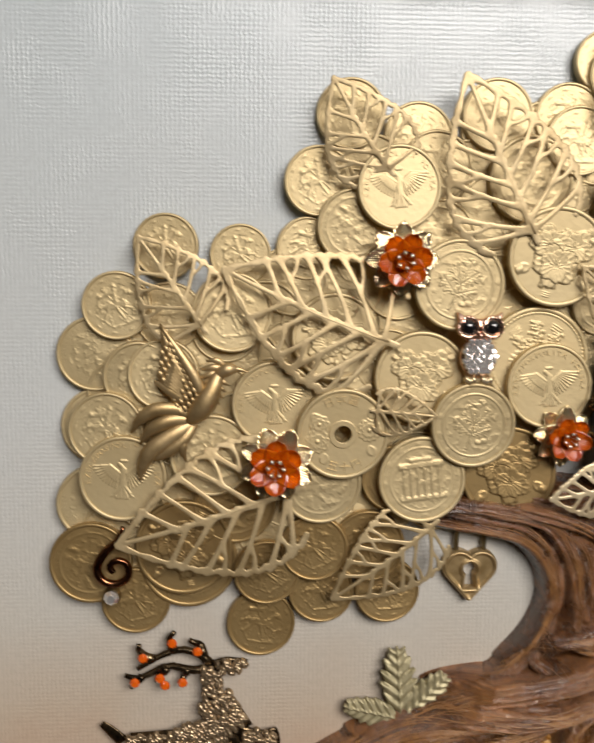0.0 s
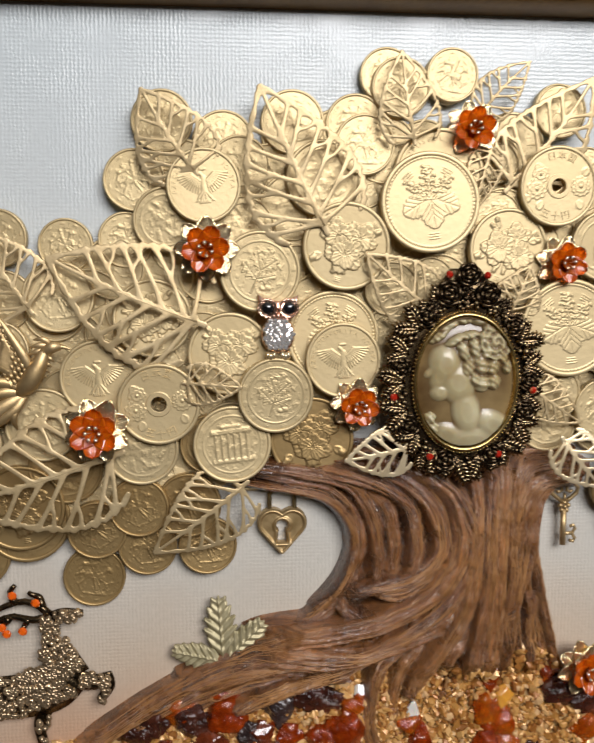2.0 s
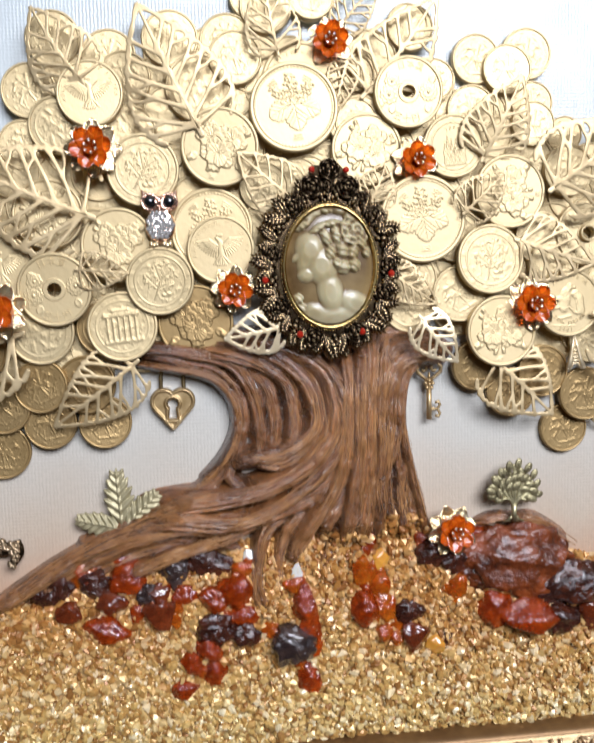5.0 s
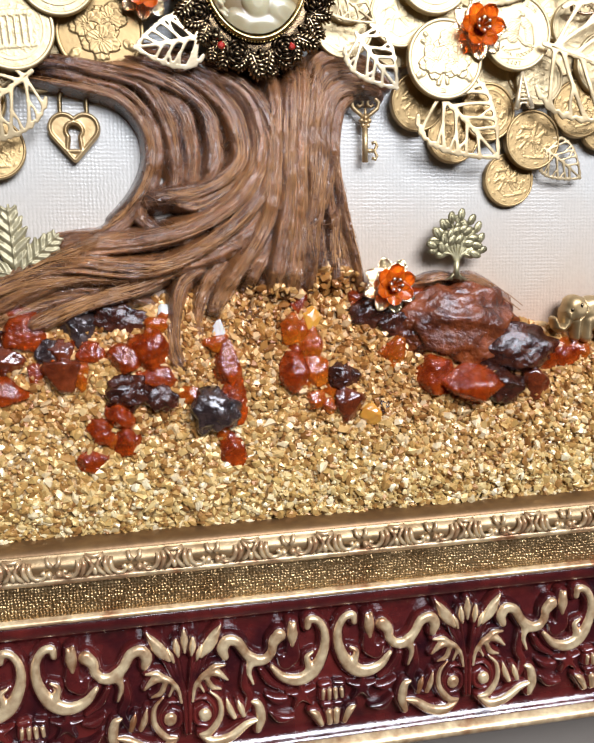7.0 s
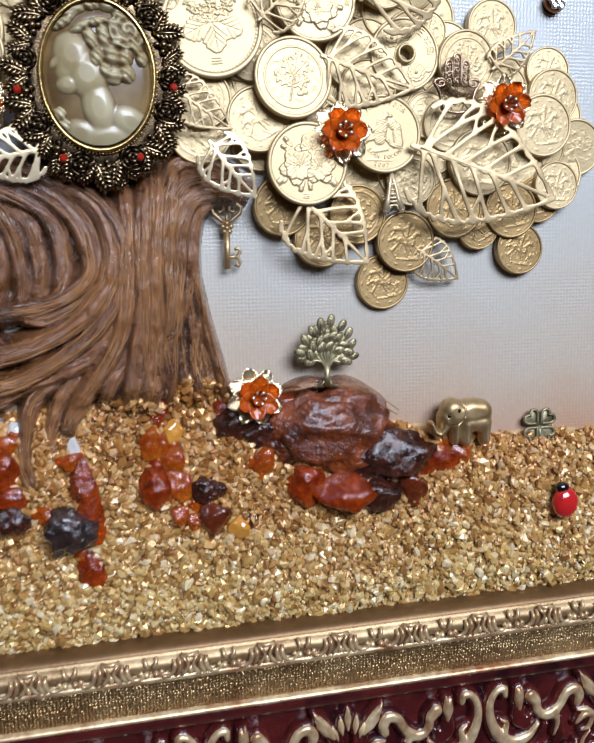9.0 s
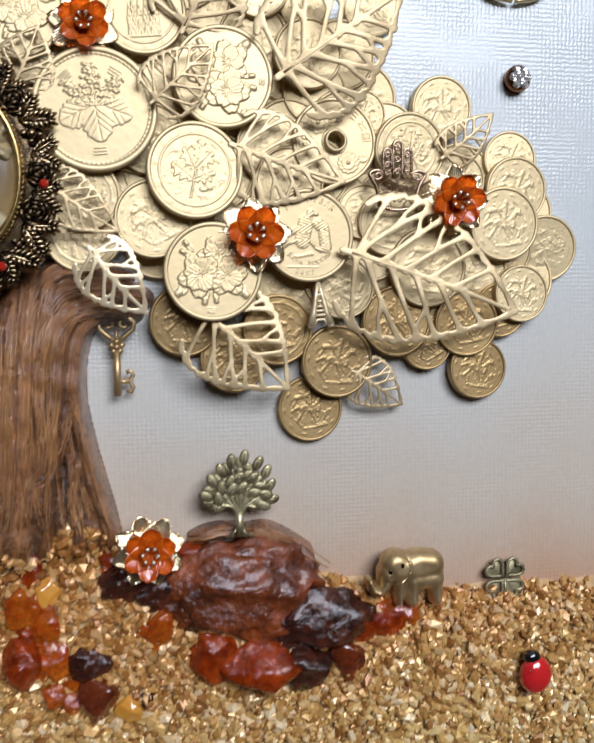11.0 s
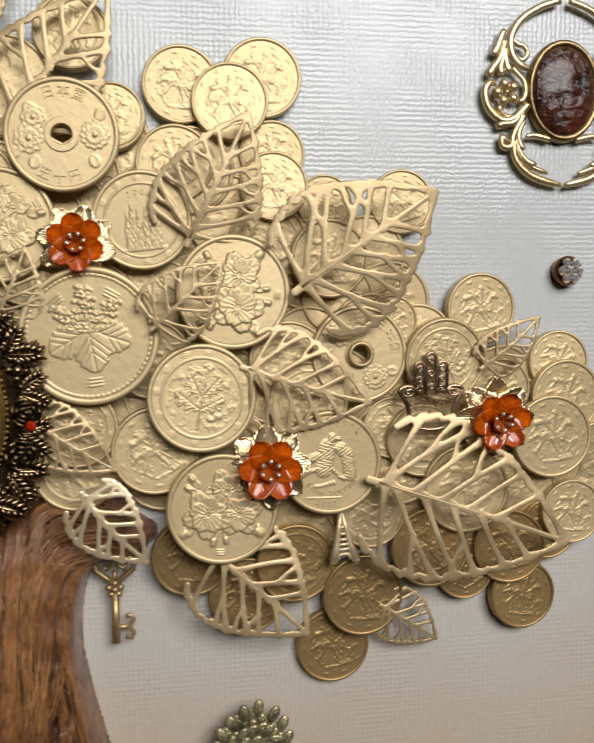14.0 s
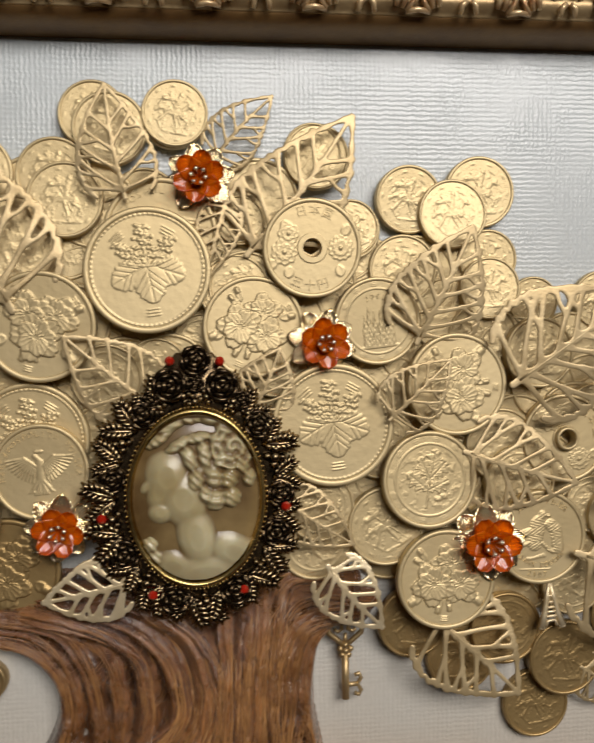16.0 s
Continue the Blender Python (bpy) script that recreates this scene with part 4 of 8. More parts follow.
coin(38.9, 50.6, 12.2, 3, "horse")
coin(-2.9, 20.8, 13.5, 3, "horse")
coin(-13.3, 19.0, 14.8, 3, "plain")
coin(6.6, 26.6, 12.1, 2, "plain")
coin(-11.6, 71.0, 15.5, 3, "horse")
coin(22.7, 22.4, 16.3, 3, "plain")


eyelet = Build()
eyelet.lathe([(0.19, 0.0), (0.19, 0.14), (0.22, 0.17), (0.26, 0.14), (0.27, 0.02)], 40)
part("eyelet", eyelet, COIN, holed, "raised ring round the coin's hole")

# ---- coins half buried under the others, seen only in the gaps ----
CROWN_LOW_X = (-135, -120, -100, -70, -45, -30, -12, 20, 35, 50, 70, 95, 125, 140)
CROWN_LOW_Z = (-40, -48, -46, -44, -30, -22, -10, -8, -20, -28, -34, -40, -36, -30)
CROWN_TOP_X = (-135, -125, -110, -84, -72, -52, -38, -15, 0, 20, 40, 52, 72, 78, 98, 104, 118, 140)
CROWN_TOP_Z = (14, 18, 24, 30, 58, 58, 62, 66, 66, 62, 58, 50, 50, 34, 28, 6, 4, -4)
BURIED = coin_mesh("buried", 12, 48)
fill_rng = random.Random(77)
for row in range(14):
    for col in range(24):
        x, z = -132 + 11.6 * col + 5.8 * (row % 2) + fill_rng.uniform(-1.5, 1.5), -44 + 8.4 * row + fill_rng.uniform(-1.5, 1.5)
        if z < np.interp(x, CROWN_LOW_X, CROWN_LOW_Z) + 4 or z > np.interp(x, CROWN_TOP_X, CROWN_TOP_Z) - 4 or (abs(x - 3.6) < 15 and abs(z + 6.7) < 20):
            continue
        r = fill_rng.uniform(7.6, 9.2)
        m = on_canvas(x, z, 1.7 + fill_rng.uniform(0, 0.9), fill_rng.uniform(0, 360), fill_rng.gauss(0, 2), fill_rng.gauss(0, 2)) @ Matrix.Diagonal((r, r, 10.0, 1))
        part("rim", BURIED_RIM, None, thing("coin", m, "gold-painted coin half hidden under other coins", "coin", "coins of the money tree crown", BURIED))

# ---- picture frame: gilded inner mouldings, a stippled band, a carved dark red panel and an outer bead ----
GILT = material("gilded_moulding", (0.50, 0.37, 0.20), 0.46, 0.7, (0.27, 0.175, 0.08), 300, 0.08, 900, 0.12)
DARK_GILT = material("dark_gilt", (0.22, 0.125, 0.045), 0.42, 0.5, (0.15, 0.08, 0.03), 350, 0.06, 900, 0.1)
RED_LACQUER = material("dark_red_lacquer", (0.105, 0.014, 0.011), 0.20, 0.0, (0.018, 0.004, 0.006), 170, 0.35, 300, 0.12, coat=1.0)
GOLD_ORNAMENT = material("worn_gilt_ornament", (0.92, 0.74, 0.43), 0.34, 0.5, (0.30, 0.13, 0.05), 380, 0.06, 900, 0.1)


def stipple_material():
    m = material("stippled_gilt", (0.42, 0.295, 0.14), 0.30, 0.85, (0.24, 0.15, 0.06), 300, 0.0, 900, 0.1)
    nt = m.node_tree
    co, cells, up = nt.nodes.new("ShaderNodeTexCoord"), nt.nodes.new("ShaderNodeTexVoronoi"), nt.nodes.new("ShaderNodeBump")
    cells.inputs["Scale"].default_value, cells.inputs["Randomness"].default_value = 1080, 0.55
    up.invert, up.inputs["Strength"].default_value, up.inputs["Distance"].default_value = True, 1.0, 0.8 * MM
    nt.links.new(co.outputs["Object"], cells.inputs["Vector"])
    nt.links.new(cells.outputs["Distance"], up.inputs["Height"])
    nt.links.new(up.outputs[0], nt.nodes["Principled BSDF"].inputs["Normal"])
    return m


STIPPLE = stipple_material()
LOW_LEFT, LOW_RIGHT = -154.4 + 0.016 * LEFT, -154.4 + 0.016 * RIGHT
INNER_TOP = 90.4
CORNERS = [((LEFT, LOW_LEFT), (-1, -1)), ((RIGHT, LOW_RIGHT), (1, -1)), ((RIGHT, INNER_TOP), (1, 1)), ((LEFT, INNER_TOP), (-1, 1))]
frame_thing = thing("picture_frame", on_canvas(0, 0), "ornate gilded picture frame with a carved dark red panel", "picture frame")


def rail(name, side, profile, mat, label=""):
    """One side of the frame: the profile (outward, height) swept between two mitred corners."""
    (a, da), (b, db) = CORNERS[side], CORNERS[(side + 1) % 4]
    n = 24
    verts, faces = [], []
    for i in range(n + 1):
        t = i / n
        for s, h in profile:
            ax, ay, bx, by = a[0] + da[0] * s, a[1] + da[1] * s, b[0] + db[0] * s, b[1] + db[1] * s
            verts.append((ax + (bx - ax) * t, ay + (by - ay) * t, h))
    k = len(profile)
    for i in range(n):
        for j in range(k - 1):
            faces.append((i * k + j, i * k + j + 1, (i + 1) * k + j + 1, (i + 1) * k + j))
    bld = Build()
    bld.add(verts, faces)
    return part(name, bld, mat, frame_thing, label)


def arc(s0, s1, h0, h1, rise, n=7):
    return [(s0 + (s1 - s0) * i / n, h0 + (h1 - h0) * i / n + rise * math.sin(math.pi * i / n)) for i in range(n + 1)]


BANDS, PANELS = [], []
for side in range(4):
    rail("inner_lip", side, [(0, -1), (0.4, 3), (0.8, 6.2), (1.5, 8.6), (2.4, 9.8), (3.0, 10.0)], DARK_GILT, "dark brown inner lip")
    BANDS.append(rail("ornament_band", side, [(3.0, 10.0), (3.1, 10.3)] + arc(3.3, 8.8, 10.3, 10.0, 1.9, 10) + [(9.0, 9.3)], GILT, "gilded convex moulding"))
    rail("inner_bead", side, [(9.0, 9.3)] + arc(9.5, 12.0, 9.6, 9.4, 1.0, 6) + [(12.2, 8.7)], GOLD_ORNAMENT)
    rail("stippled_band", side, [(12.2, 8.7), (12.5, 8.9), (17, 8.3), (21.5, 7.5), (21.9, 7.2)], STIPPLE, "stippled dark gold band")
    rail("middle_bead", side, [(21.9, 7.2)] + arc(22.1, 24.4, 7.5, 7.1, 1.2, 6) + [(24.6, 6.1)], GOLD_ORNAMENT)
    PANELS.append(rail("red_panel", side, [(24.6, 6.1), (24.9, 6.4), (28.2, 5.9), (29.0, 4.7), (30.0, 2.6)] + arc(30.6, 70.2, 2.2, 1.8, 1.6, 10) + [(70.8, 3.2), (71.8, 3.6)], RED_LACQUER,
         "dark red lacquered panel"))
    rail("outer_bead", side, [(71.8, 3.4)] + arc(72.0, 77.3, 3.8, 3.2, 2.6, 8) + [(77.6, 2.2)], GOLD_ORNAMENT, "polished gilt outer bead")
    rail("outer_edge", side, [(77.6, 2.2), (79.3, 0.2), (81, -8), (81, -34), (30, -34)], DARK_GILT)


def carved(straps, grow, base, high, mat, name, round_at=1.5, soft=0.3):
    """A carved piece: strokes (points, half widths) melted into one rounded relief, its foot sunk in the panel."""
    fine = []
    for pts, wide in straps:
        n = 1 if len(pts) < 2 else max(6, 4 * len(pts))
        c = spline([(x, y, r) for (x, y), r in zip(pts, wide)], n)
        fine.append(([(float(p[0]), float(p[1])) for p in c], [max(0.12, float(p[2])) + grow for p in c]))
    xs, ys = [x for pts, _ in fine for x, _ in pts], [y for pts, _ in fine for _, y in pts]
    pad = max(max(w) for _, w in fine) + 0.8
    X, Y = np.meshgrid(np.arange(min(xs) - pad, max(xs) + pad, 0.34), np.arange(min(ys) - pad, max(ys) + pad, 0.34))
    total = sum(np.exp(-np.clip(polyline_gap(X, Y, p, w) / soft, -40, 40)) for p, w in fine)
    lift = lambda x, y, s: base + high * math.sqrt(max(0.0, 1 - (1 - min(1.0, -s / round_at)) ** 2))
    return sheet(X, Y, -soft * np.log(total + 1e-18), lift, high + 2.2).mesh(name, mat)


# half a repeat of the carving from the palmette's axis outwards; its mirror image follows
CARVING = (
    ("palmette_petal", ((((1.9, 8.2), (2.3, 10.8), (2.5, 13.4)), (0.4, 1.05, 0.5)),)),
    ("palmette_petal", ((((3.3, 6.6), (4.1, 8.8), (4.9, 10.8)), (0.35, 0.9, 0.4)),)),
    ("palmette_leaf", ((((4.6, 7.6), (6.6, 10.4), (8.8, 13.6), (10.6, 16.4)), (0.7, 1.7, 1.4, 0.3)), (((7.0, 9.6), (9.2, 11.6)), (0.9, 0.4)))),
    ("acanthus_leaf", ((((1.6, -6.0), (2.6, -1.4), (5.4, 1.8), (9.0, 2.0), (12.0, -0.6)), (0.4, 0.7, 1.0, 1.2, 0.4)), (((6.0, 1.6), (8.2, 3.8), (11.4, 4.0)), (0.8, 1.0, 0.4)),
                       (((6.0, 0.6), (7.4, -2.2), (10.0, -3.2)), (0.7, 0.9, 0.35)), (((3.6, -0.6), (5.0, -3.4)), (0.5, 0.4)))),
    ("volute_eye", ((((5.0, -10.4), (5.1, -10.9)), (1.9, 1.9)),)),
    ("volute_crescent", ((((6.8, -3.6), (9.4, -6.6), (9.6, -11.6), (6.6, -16.0), (3.4, -16.6)), (0.3, 0.7, 0.9, 1.1, 0.4)), (((4.0, -17.4), (7.6, -19.4), (12.4, -18.6), (17.2, -15.4), (20.4, -14.4)), (0.6, 1.6, 1.5, 1.2, 0.7)))),
    ("crescent_petal", ((((13.6, -12.6), (12.4, -9.8), (11.6, -6.6)), (0.8, 1.0, 0.3)),)),
    ("crescent_petal", ((((16.4, -12.4), (15.6, -9.8), (15.0, -7.8)), (0.8, 1.0, 0.35)),)),
    ("end_curl", ((((20.6, -17.8), (21.6, -14.0), (20.8, -9.6), (19.0, -8.4)), (0.9, 1.5, 1.3, 0.6)),)),
    ("forked_scroll", ((((11.6, 6.4), (10.9, 9.0), (12.4, 11.4), (15.4, 10.6), (17.6, 7.0), (20.4, 4.4), (23.6, 4.4), (25.6, 6.8)), (1.1, 1.7, 1.8, 1.6, 1.5, 1.8, 1.6, 1.2)),
                       (((25.6, 6.0), (26.0, 9.2), (27.8, 11.2)), (1.0, 1.7, 2.1)), (((19.6, 5.0), (18.4, 1.0), (19.6, -3.0)), (1.5, 0.9, 0.4)))),
    ("c_scroll", ((((25.4, 1.6), (28.6, -2.0), (33.4, -3.4), (37.8, -1.2), (41.0, 4.4), (41.6, 10.4), (39.6, 14.4), (37.0, 15.0), (36.4, 12.6)), (0.8, 1.5, 2.0, 2.1, 1.6, 1.3, 1.2, 1.3, 0.9)),
                  (((36.6, 0.4), (36.0, 3.4), (37.8, 4.8)), (1.2, 0.9, 0.4)))),
    ("tulip_bud", ((((31.6, 7.6), (31.7, 11.0), (31.2, 14.6)), (0.7, 1.6, 0.7)), (((32.0, 11.0), (32.6, 14.4)), (1.2, 0.5)))),
    ("comb_petal", ((((40.8, -8.2), (40.6, -10.6)), (0.7, 0.55)),)),
    ("comb_petal", ((((42.7, -8.0), (42.6, -10.8)), (0.75, 0.6)),)),
    ("low_petal", ((((40.0, -18.6), (38.4, -15.4), (36.8, -14.2)), (0.8, 1.2, 0.5)),)),
    ("low_petal", ((((42.6, -18.4), (42.4, -15.0)), (0.9, 1.1)),)))
STAR = [(((34.2, -8.8), (34.2 + 4.6 * math.cos(radians(a)), -8.8 + 4.6 * math.sin(radians(a)))), (1.5, 0.45)) for a in (95, 167, 239, 311, 23)]
RED_ONLY = (
    ("palmette_rib", ((((0.5, -4.0), (1.4, 2.0), (2.2, 8.6)), (0.5, 0.7, 0.6)), (((0.6, -4.0), (2.4, 2.0), (4.0, 7.2)), (0.5, 0.7, 0.5)), (((0.8, -4.4), (3.6, 1.8), (6.6, 8.4)), (0.5, 0.8, 0.7)))),
    ("palmette_stem", ((((0.6, -16.0), (0.7, -9.0), (0.6, -3.0)), (0.7, 0.9, 0.7)),)),
    ("volute", ((((1.8, -6.0), (5.6, -5.8), (8.0, -9.6), (6.4, -14.0), (2.6, -13.0), (2.2, -9.2), (4.4, -7.6)), (0.5, 0.9, 1.0, 1.0, 0.9, 0.7, 0.5)),)),
    ("stem_scroll", ((((17.6, 2.6), (17.0, -3.0), (18.6, -7.4), (16.4, -12.0), (13.4, -13.4)), (1.2, 1.5, 1.5, 1.2, 0.6)), (((22.0, 1.0), (24.4, -3.2), (28.6, -6.2)), (1.0, 1.3, 0.8)))),
    ("tulip_cup", ((((29.4, 2.2), (31.6, 3.8), (31.8, 7.4)), (2.4, 2.6, 2.2)), (((27.6, 4.6), (29.8, 1.6)), (1.3, 1.8)))),
    ("star_flower", STAR),
    ("star_leaf", ((((23.6, -7.4), (26.6, -9.4), (29.6, -9.0)), (0.7, 1.5, 0.8)), (((24.6, -13.0), (27.6, -15.6), (31.6, -15.4)), (0.8, 1.5, 0.7)))),
    ("comb_block", ((((40.4, -6.6), (42.6, -6.4)), (1.2, 1.3)), (((41.2, -12.8), (42.6, -13.0)), (1.3, 1.5)))))


def scroll_unit():
    """All pieces of one repeat, 87 mm long, as meshes: gilding on the crests over dark red carving."""
    out = []
    for s in (1, -1):
        side = lambda straps: [([(s * x, y) for x, y in pts], wide) for pts, wide in straps]
        for name, straps in CARVING:
            out.append((name, carved(side(straps), 0.15, 1.5, 2.0, GOLD_ORNAMENT, name, 1.5)))
            out.append((name + "_ground", carved(side(straps), 1.05, 0.0, 2.7, RED_LACQUER, name + "_ground", 1.9)))
        for name, straps in RED_ONLY:
            out.append((name, carved(side(straps), 0.2, 0.0, 2.7, RED_LACQUER, name, 1.3)))
    middle = [(((0.0, 9.0), (0.0, 12.6), (0.0, 15.8)), (0.5, 1.25, 0.6))]
    out.append(("palmette_petal", carved(middle, 0.0, 1.0, 1.8, GOLD_ORNAMENT, "palmette_petal", 1.2)))
    out.append(("palmette_petal_ground", carved(middle, 0.8, 0.0, 1.9, RED_LACQUER, "palmette_petal_ground")))
    return out


def egg_unit():
    """One repeat of the inner moulding's relief: an hourglass between leaf strokes, and a small cup over two pearls."""
    b = Build()
    b.tube([(-2.5, 2.5, 0.1), (0, 2.2, 0.5), (2.5, 2.5, 0.1)], 0.56, 6)
    b.ball((0, -1.6, 0.2), 0.8, 1.3, 0.7, 8, 5)
    for s in (1, -1):
        b.tube([(s * 2.4, 2.4, 0.2), (s * 1.2, 1.0, 0.7), (s * 0.6, -0.2, 0.8), (s * 1.4, -1.6, 0.7), (s * 2.6, -2.8, 0.2)], 0.56, 6)
        b.tube([(s * 3.2, 1.9, 0.2), (s * 2.7, 0.2, 0.7), (s * 3.1, -1.4, 0.6), (s * 4.2, -2.8, 0.2)], [0.5, 0.8, 0.7, 0.5], 6)
        b.tube([(s * 4.5, 1.6, 0.2), (s * 4.2, 0.1, 0.7), (s * 4.7, -1.5, 0.6), (s * 5.9, -2.6, 0.3), (s * 7.4, -2.6, 0.3), (s * 8.4, -1.8, 0.4), (s * 8.0, -0.9, 0.5), (s * 7.3, -1.3, 0.5)],
               [0.5, 0.8, 0.7, 0.55, 0.55, 0.55, 0.6, 0.5], 6)
        b.tube([(s * 9.0, 2.8, 0.1), (s * 9.3, 1.2, 0.6), (s * 10.3, 0.4, 0.7)], [0.5, 0.68, 0.55], 6)
        b.ball((s * 9.4, -1.6, 0.4), 0.95, 0.95, 0.9, 8, 5)
    return b.mesh("egg_and_dart", GOLD_ORNAMENT)


SCROLL_PIECES = scroll_unit()
EGG = egg_unit()
LENGTH_X, LENGTH_Z = RIGHT - LEFT, INNER_TOP + 154.4
for side, (turn, mid, span) in enumerate(((0, None, LENGTH_X), (90, None, LENGTH_Z), (180, None, LENGTH_X), (-90, None, LENGTH_Z))):
    (a, da), (b, db) = CORNERS[side], CORNERS[(side + 1) % 4]
    cx, cz = (a[0] + b[0]) / 2, (a[1] + b[1]) / 2
    slope = math.degrees(math.atan2(b[1] - a[1], b[0] - a[0]))
    along = Vector((math.cos(radians(slope)), math.sin(radians(slope)), 0))
    out = Vector((along.y, -along.x, 0))
    upright = pose(0, 0, 0, 0, 0, slope)
    shift = -27.6 if side == 0 else 0.0
    for k in range(-2, 4) if side % 2 == 0 else range(-1, 2):
        p = Vector((cx, cz, 0)) + along * (87.2 * k + shift) + out * 46.8
        if abs(87.2 * k + shift) > span / 2 + 10:
            continue
        m = Matrix.Translation((p.x * MM, p.y * MM, 3.4 * MM)) @ upright
        for name, mesh in SCROLL_PIECES:
            part(name, mesh, None, PANELS[side], at=m)
    count = int(span / 42.8) * 2
    for k in range(count + 1):
        p = Vector((cx, cz, 0)) + along * (21.4 * (k - count / 2) + (-8.2 if side == 0 else 0)) + out * 6.0
        part("egg_and_dart", EGG, None, BANDS[side], at=Matrix.Translation((p.x * MM, p.y * MM, 12.0 * MM)) @ upright @ Matrix.Diagonal((1, 1.1, 1.15, 1)))

# ---- the tree: strands of varnished fibre modelled as flowing ridges over one body ----
STRANDS = []


def strand(points, width, high):
    STRANDS.append((points, width, high))


strand([(-55.0, -29.0), (-40.7, -32.2), (-29.8, -35.1), (-23.3, -41.8), (-21.2, -50.5), (-22.7, -58.0), (-26.7, -64.8), (-35.2, -72.8)], 2.0, 6)
strand([(-58.0, -32.3), (-47.0, -34.0), (-40.0, -35.4), (-31.0, -38.0), (-25.2, -44.0), (-23.4, -51.0), (-24.6, -58.0), (-28.6, -65.0), (-36.0, -72.0)], 1.7, 5)
strand([(-55.0, -27.8), (-38.2, -30.2), (-24.8, -33.3), (-18.9, -40.6), (-16.4, -49.4), (-16.4, -58.1), (-18.4, -62.5)], 2.2, 7.5)
strand([(-40.6, -29.0), (-24.7, -31.4), (-15.0, -38.2), (-11.6, -48.2), (-11.9, -58.2), (-14.0, -62.6)], 2.2, 8)
strand([(-33.2, -28.4), (-18.6, -32.7), (-8.7, -39.5), (-5.8, -48.2), (-6.1, -55.8), (-8.8, -60.8)], 2.2, 8)
strand([(-29.4, -26.8), (-12.3, -31.0), (-2.4, -38.4), (1.1, -47.2), (0.3, -54.7), (-8.2, -60.8), (-19.7, -63.1), (-26.1, -64.3)], 2.6, 9.5)
strand([(-23.3, -25.6), (-8.5, -29.2), (2.7, -36.0), (6.3, -46.0), (4.8, -56.0), (-1.9, -64.8), (-12.4, -70.9), (-25.2, -74.3), (-42.8, -76.1), (-50.2, -77.7), (-59.0, -81.9), (-69.0, -86.2)], 2.8, 10)
strand([(-13.4, -27.4), (0.3, -32.3), (7.7, -41.0), (10.0, -52.3), (5.9, -62.4), (-2.1, -71.1), (-16.5, -79.7), (-28.1, -81.9), (-40.5, -80.5), (-50.4, -80.5), (-60.4, -84.9), (-70.4, -89.9)], 2.8, 10)
strand([(11.7, -37.3), (12.6, -52.3), (8.4, -65.0), (0.3, -75.0), (-12.7, -80.4), (-23.0, -83.0), (-31.9, -84.3), (-43.1, -83.7), (-54.4, -86.7), (-65.7, -92.6)], 2.8, 10)
strand([(5.3, -30.0), (14.0, -39.9), (15.7, -55.0), (12.1, -70.2), (5.2, -81.6), (2.5, -88.0)], 2.6, 10.5)
strand([(10.4, -30.0), (10.8, -41.1), (9.8, -56.2), (6.8, -70.1), (0.1, -81.4), (-6.7, -90.2)], 2.6, 11)
strand([(15.6, -28.8), (14.6, -42.4), (13.6, -58.8), (11.9, -75.3), (9.0, -89.5)], 2.6, 11)
strand([(19.5, -27.5), (17.9, -42.4), (16.9, -60.1), (15.9, -75.4), (14.3, -89.7)], 2.6, 11)
strand([(23.4, -25.1), (21.9, -37.5), (20.9, -52.5), (21.3, -70.4), (19.6, -88.5)], 2.6, 11)
strand([(40.3, -34.0), (34.4, -33.0), (27.1, -35.0), (23.7, -42.5), (22.9, -52.6), (21.4, -62.7), (19.8, -75.5), (20.2, -88.6)], 2.4, 10)
strand([(43.0, -31.3), (33.8, -28.8), (25.9, -30.0), (21.2, -37.5), (19.7, -50.0), (18.8, -62.7)], 2.4, 10)
strand([(39.1, -26.9), (29.9, -25.0), (23.4, -26.9), (18.6, -37.4)], 2.4, 10)
strand([(36.2, -34.2), (32.2, -35.2), (28.2, -39.7), (27.1, -49.9), (29.1, -62.8), (32.3, -75.9), (35.5, -87.9)], 2.2, 7.5)
strand([(27.1, -52.5), (25.6, -60.2), (22.8, -70.4), (25.1, -88.8)], 1.8, 9.5)
strand([(26.4, -53.8), (26.9, -65.4), (29.3, -78.4), (31.9, -89.0)], 2.0, 8.5)
strand([(23.0, -56.3), (21.5, -67.8), (18.1, -72.9), (20.5, -87.3)], 1.8, 9.5)
strand([(28.2, -65.4), (27.4, -75.7), (28.1, -88.9)], 1.8, 8.5)
strand([(-12.7, -79.8), (-25.7, -85.8), (-38.5, -89.5), (-51.2, -94.5), (-58.8, -97.4)], 2.2, 8)
strand([(-8.8, -81.2), (-15.5, -86.2), (-17.7, -95.2), (-18.0, -104.3), (-15.0, -111.0)], 2.2, 8.5)
strand([(-2.3, -80.1), (-9.0, -86.4), (-11.9, -95.4), (-10.9, -104.6)], 2.2, 8.5)
strand([(4.2, -80.3), (-3.8, -87.9), (-7.3, -95.6)], 2.0, 8)
strand([(-19.2, -84.8), (-32.2, -88.5), (-45.0, -92.3), (-55.2, -97.6)], 2.0, 7)
strand([(9.5, -81.8), (6.6, -90.8), (2.5, -95.9), (1.0, -101.2)], 2.0, 8)
strand([(0.6, -69.9), (-8.7, -76.1), (-20.3, -79.6), (-35.5, -79.4), (-48.0, -79.4), (-59.3, -83.7)], 2.0, 8)
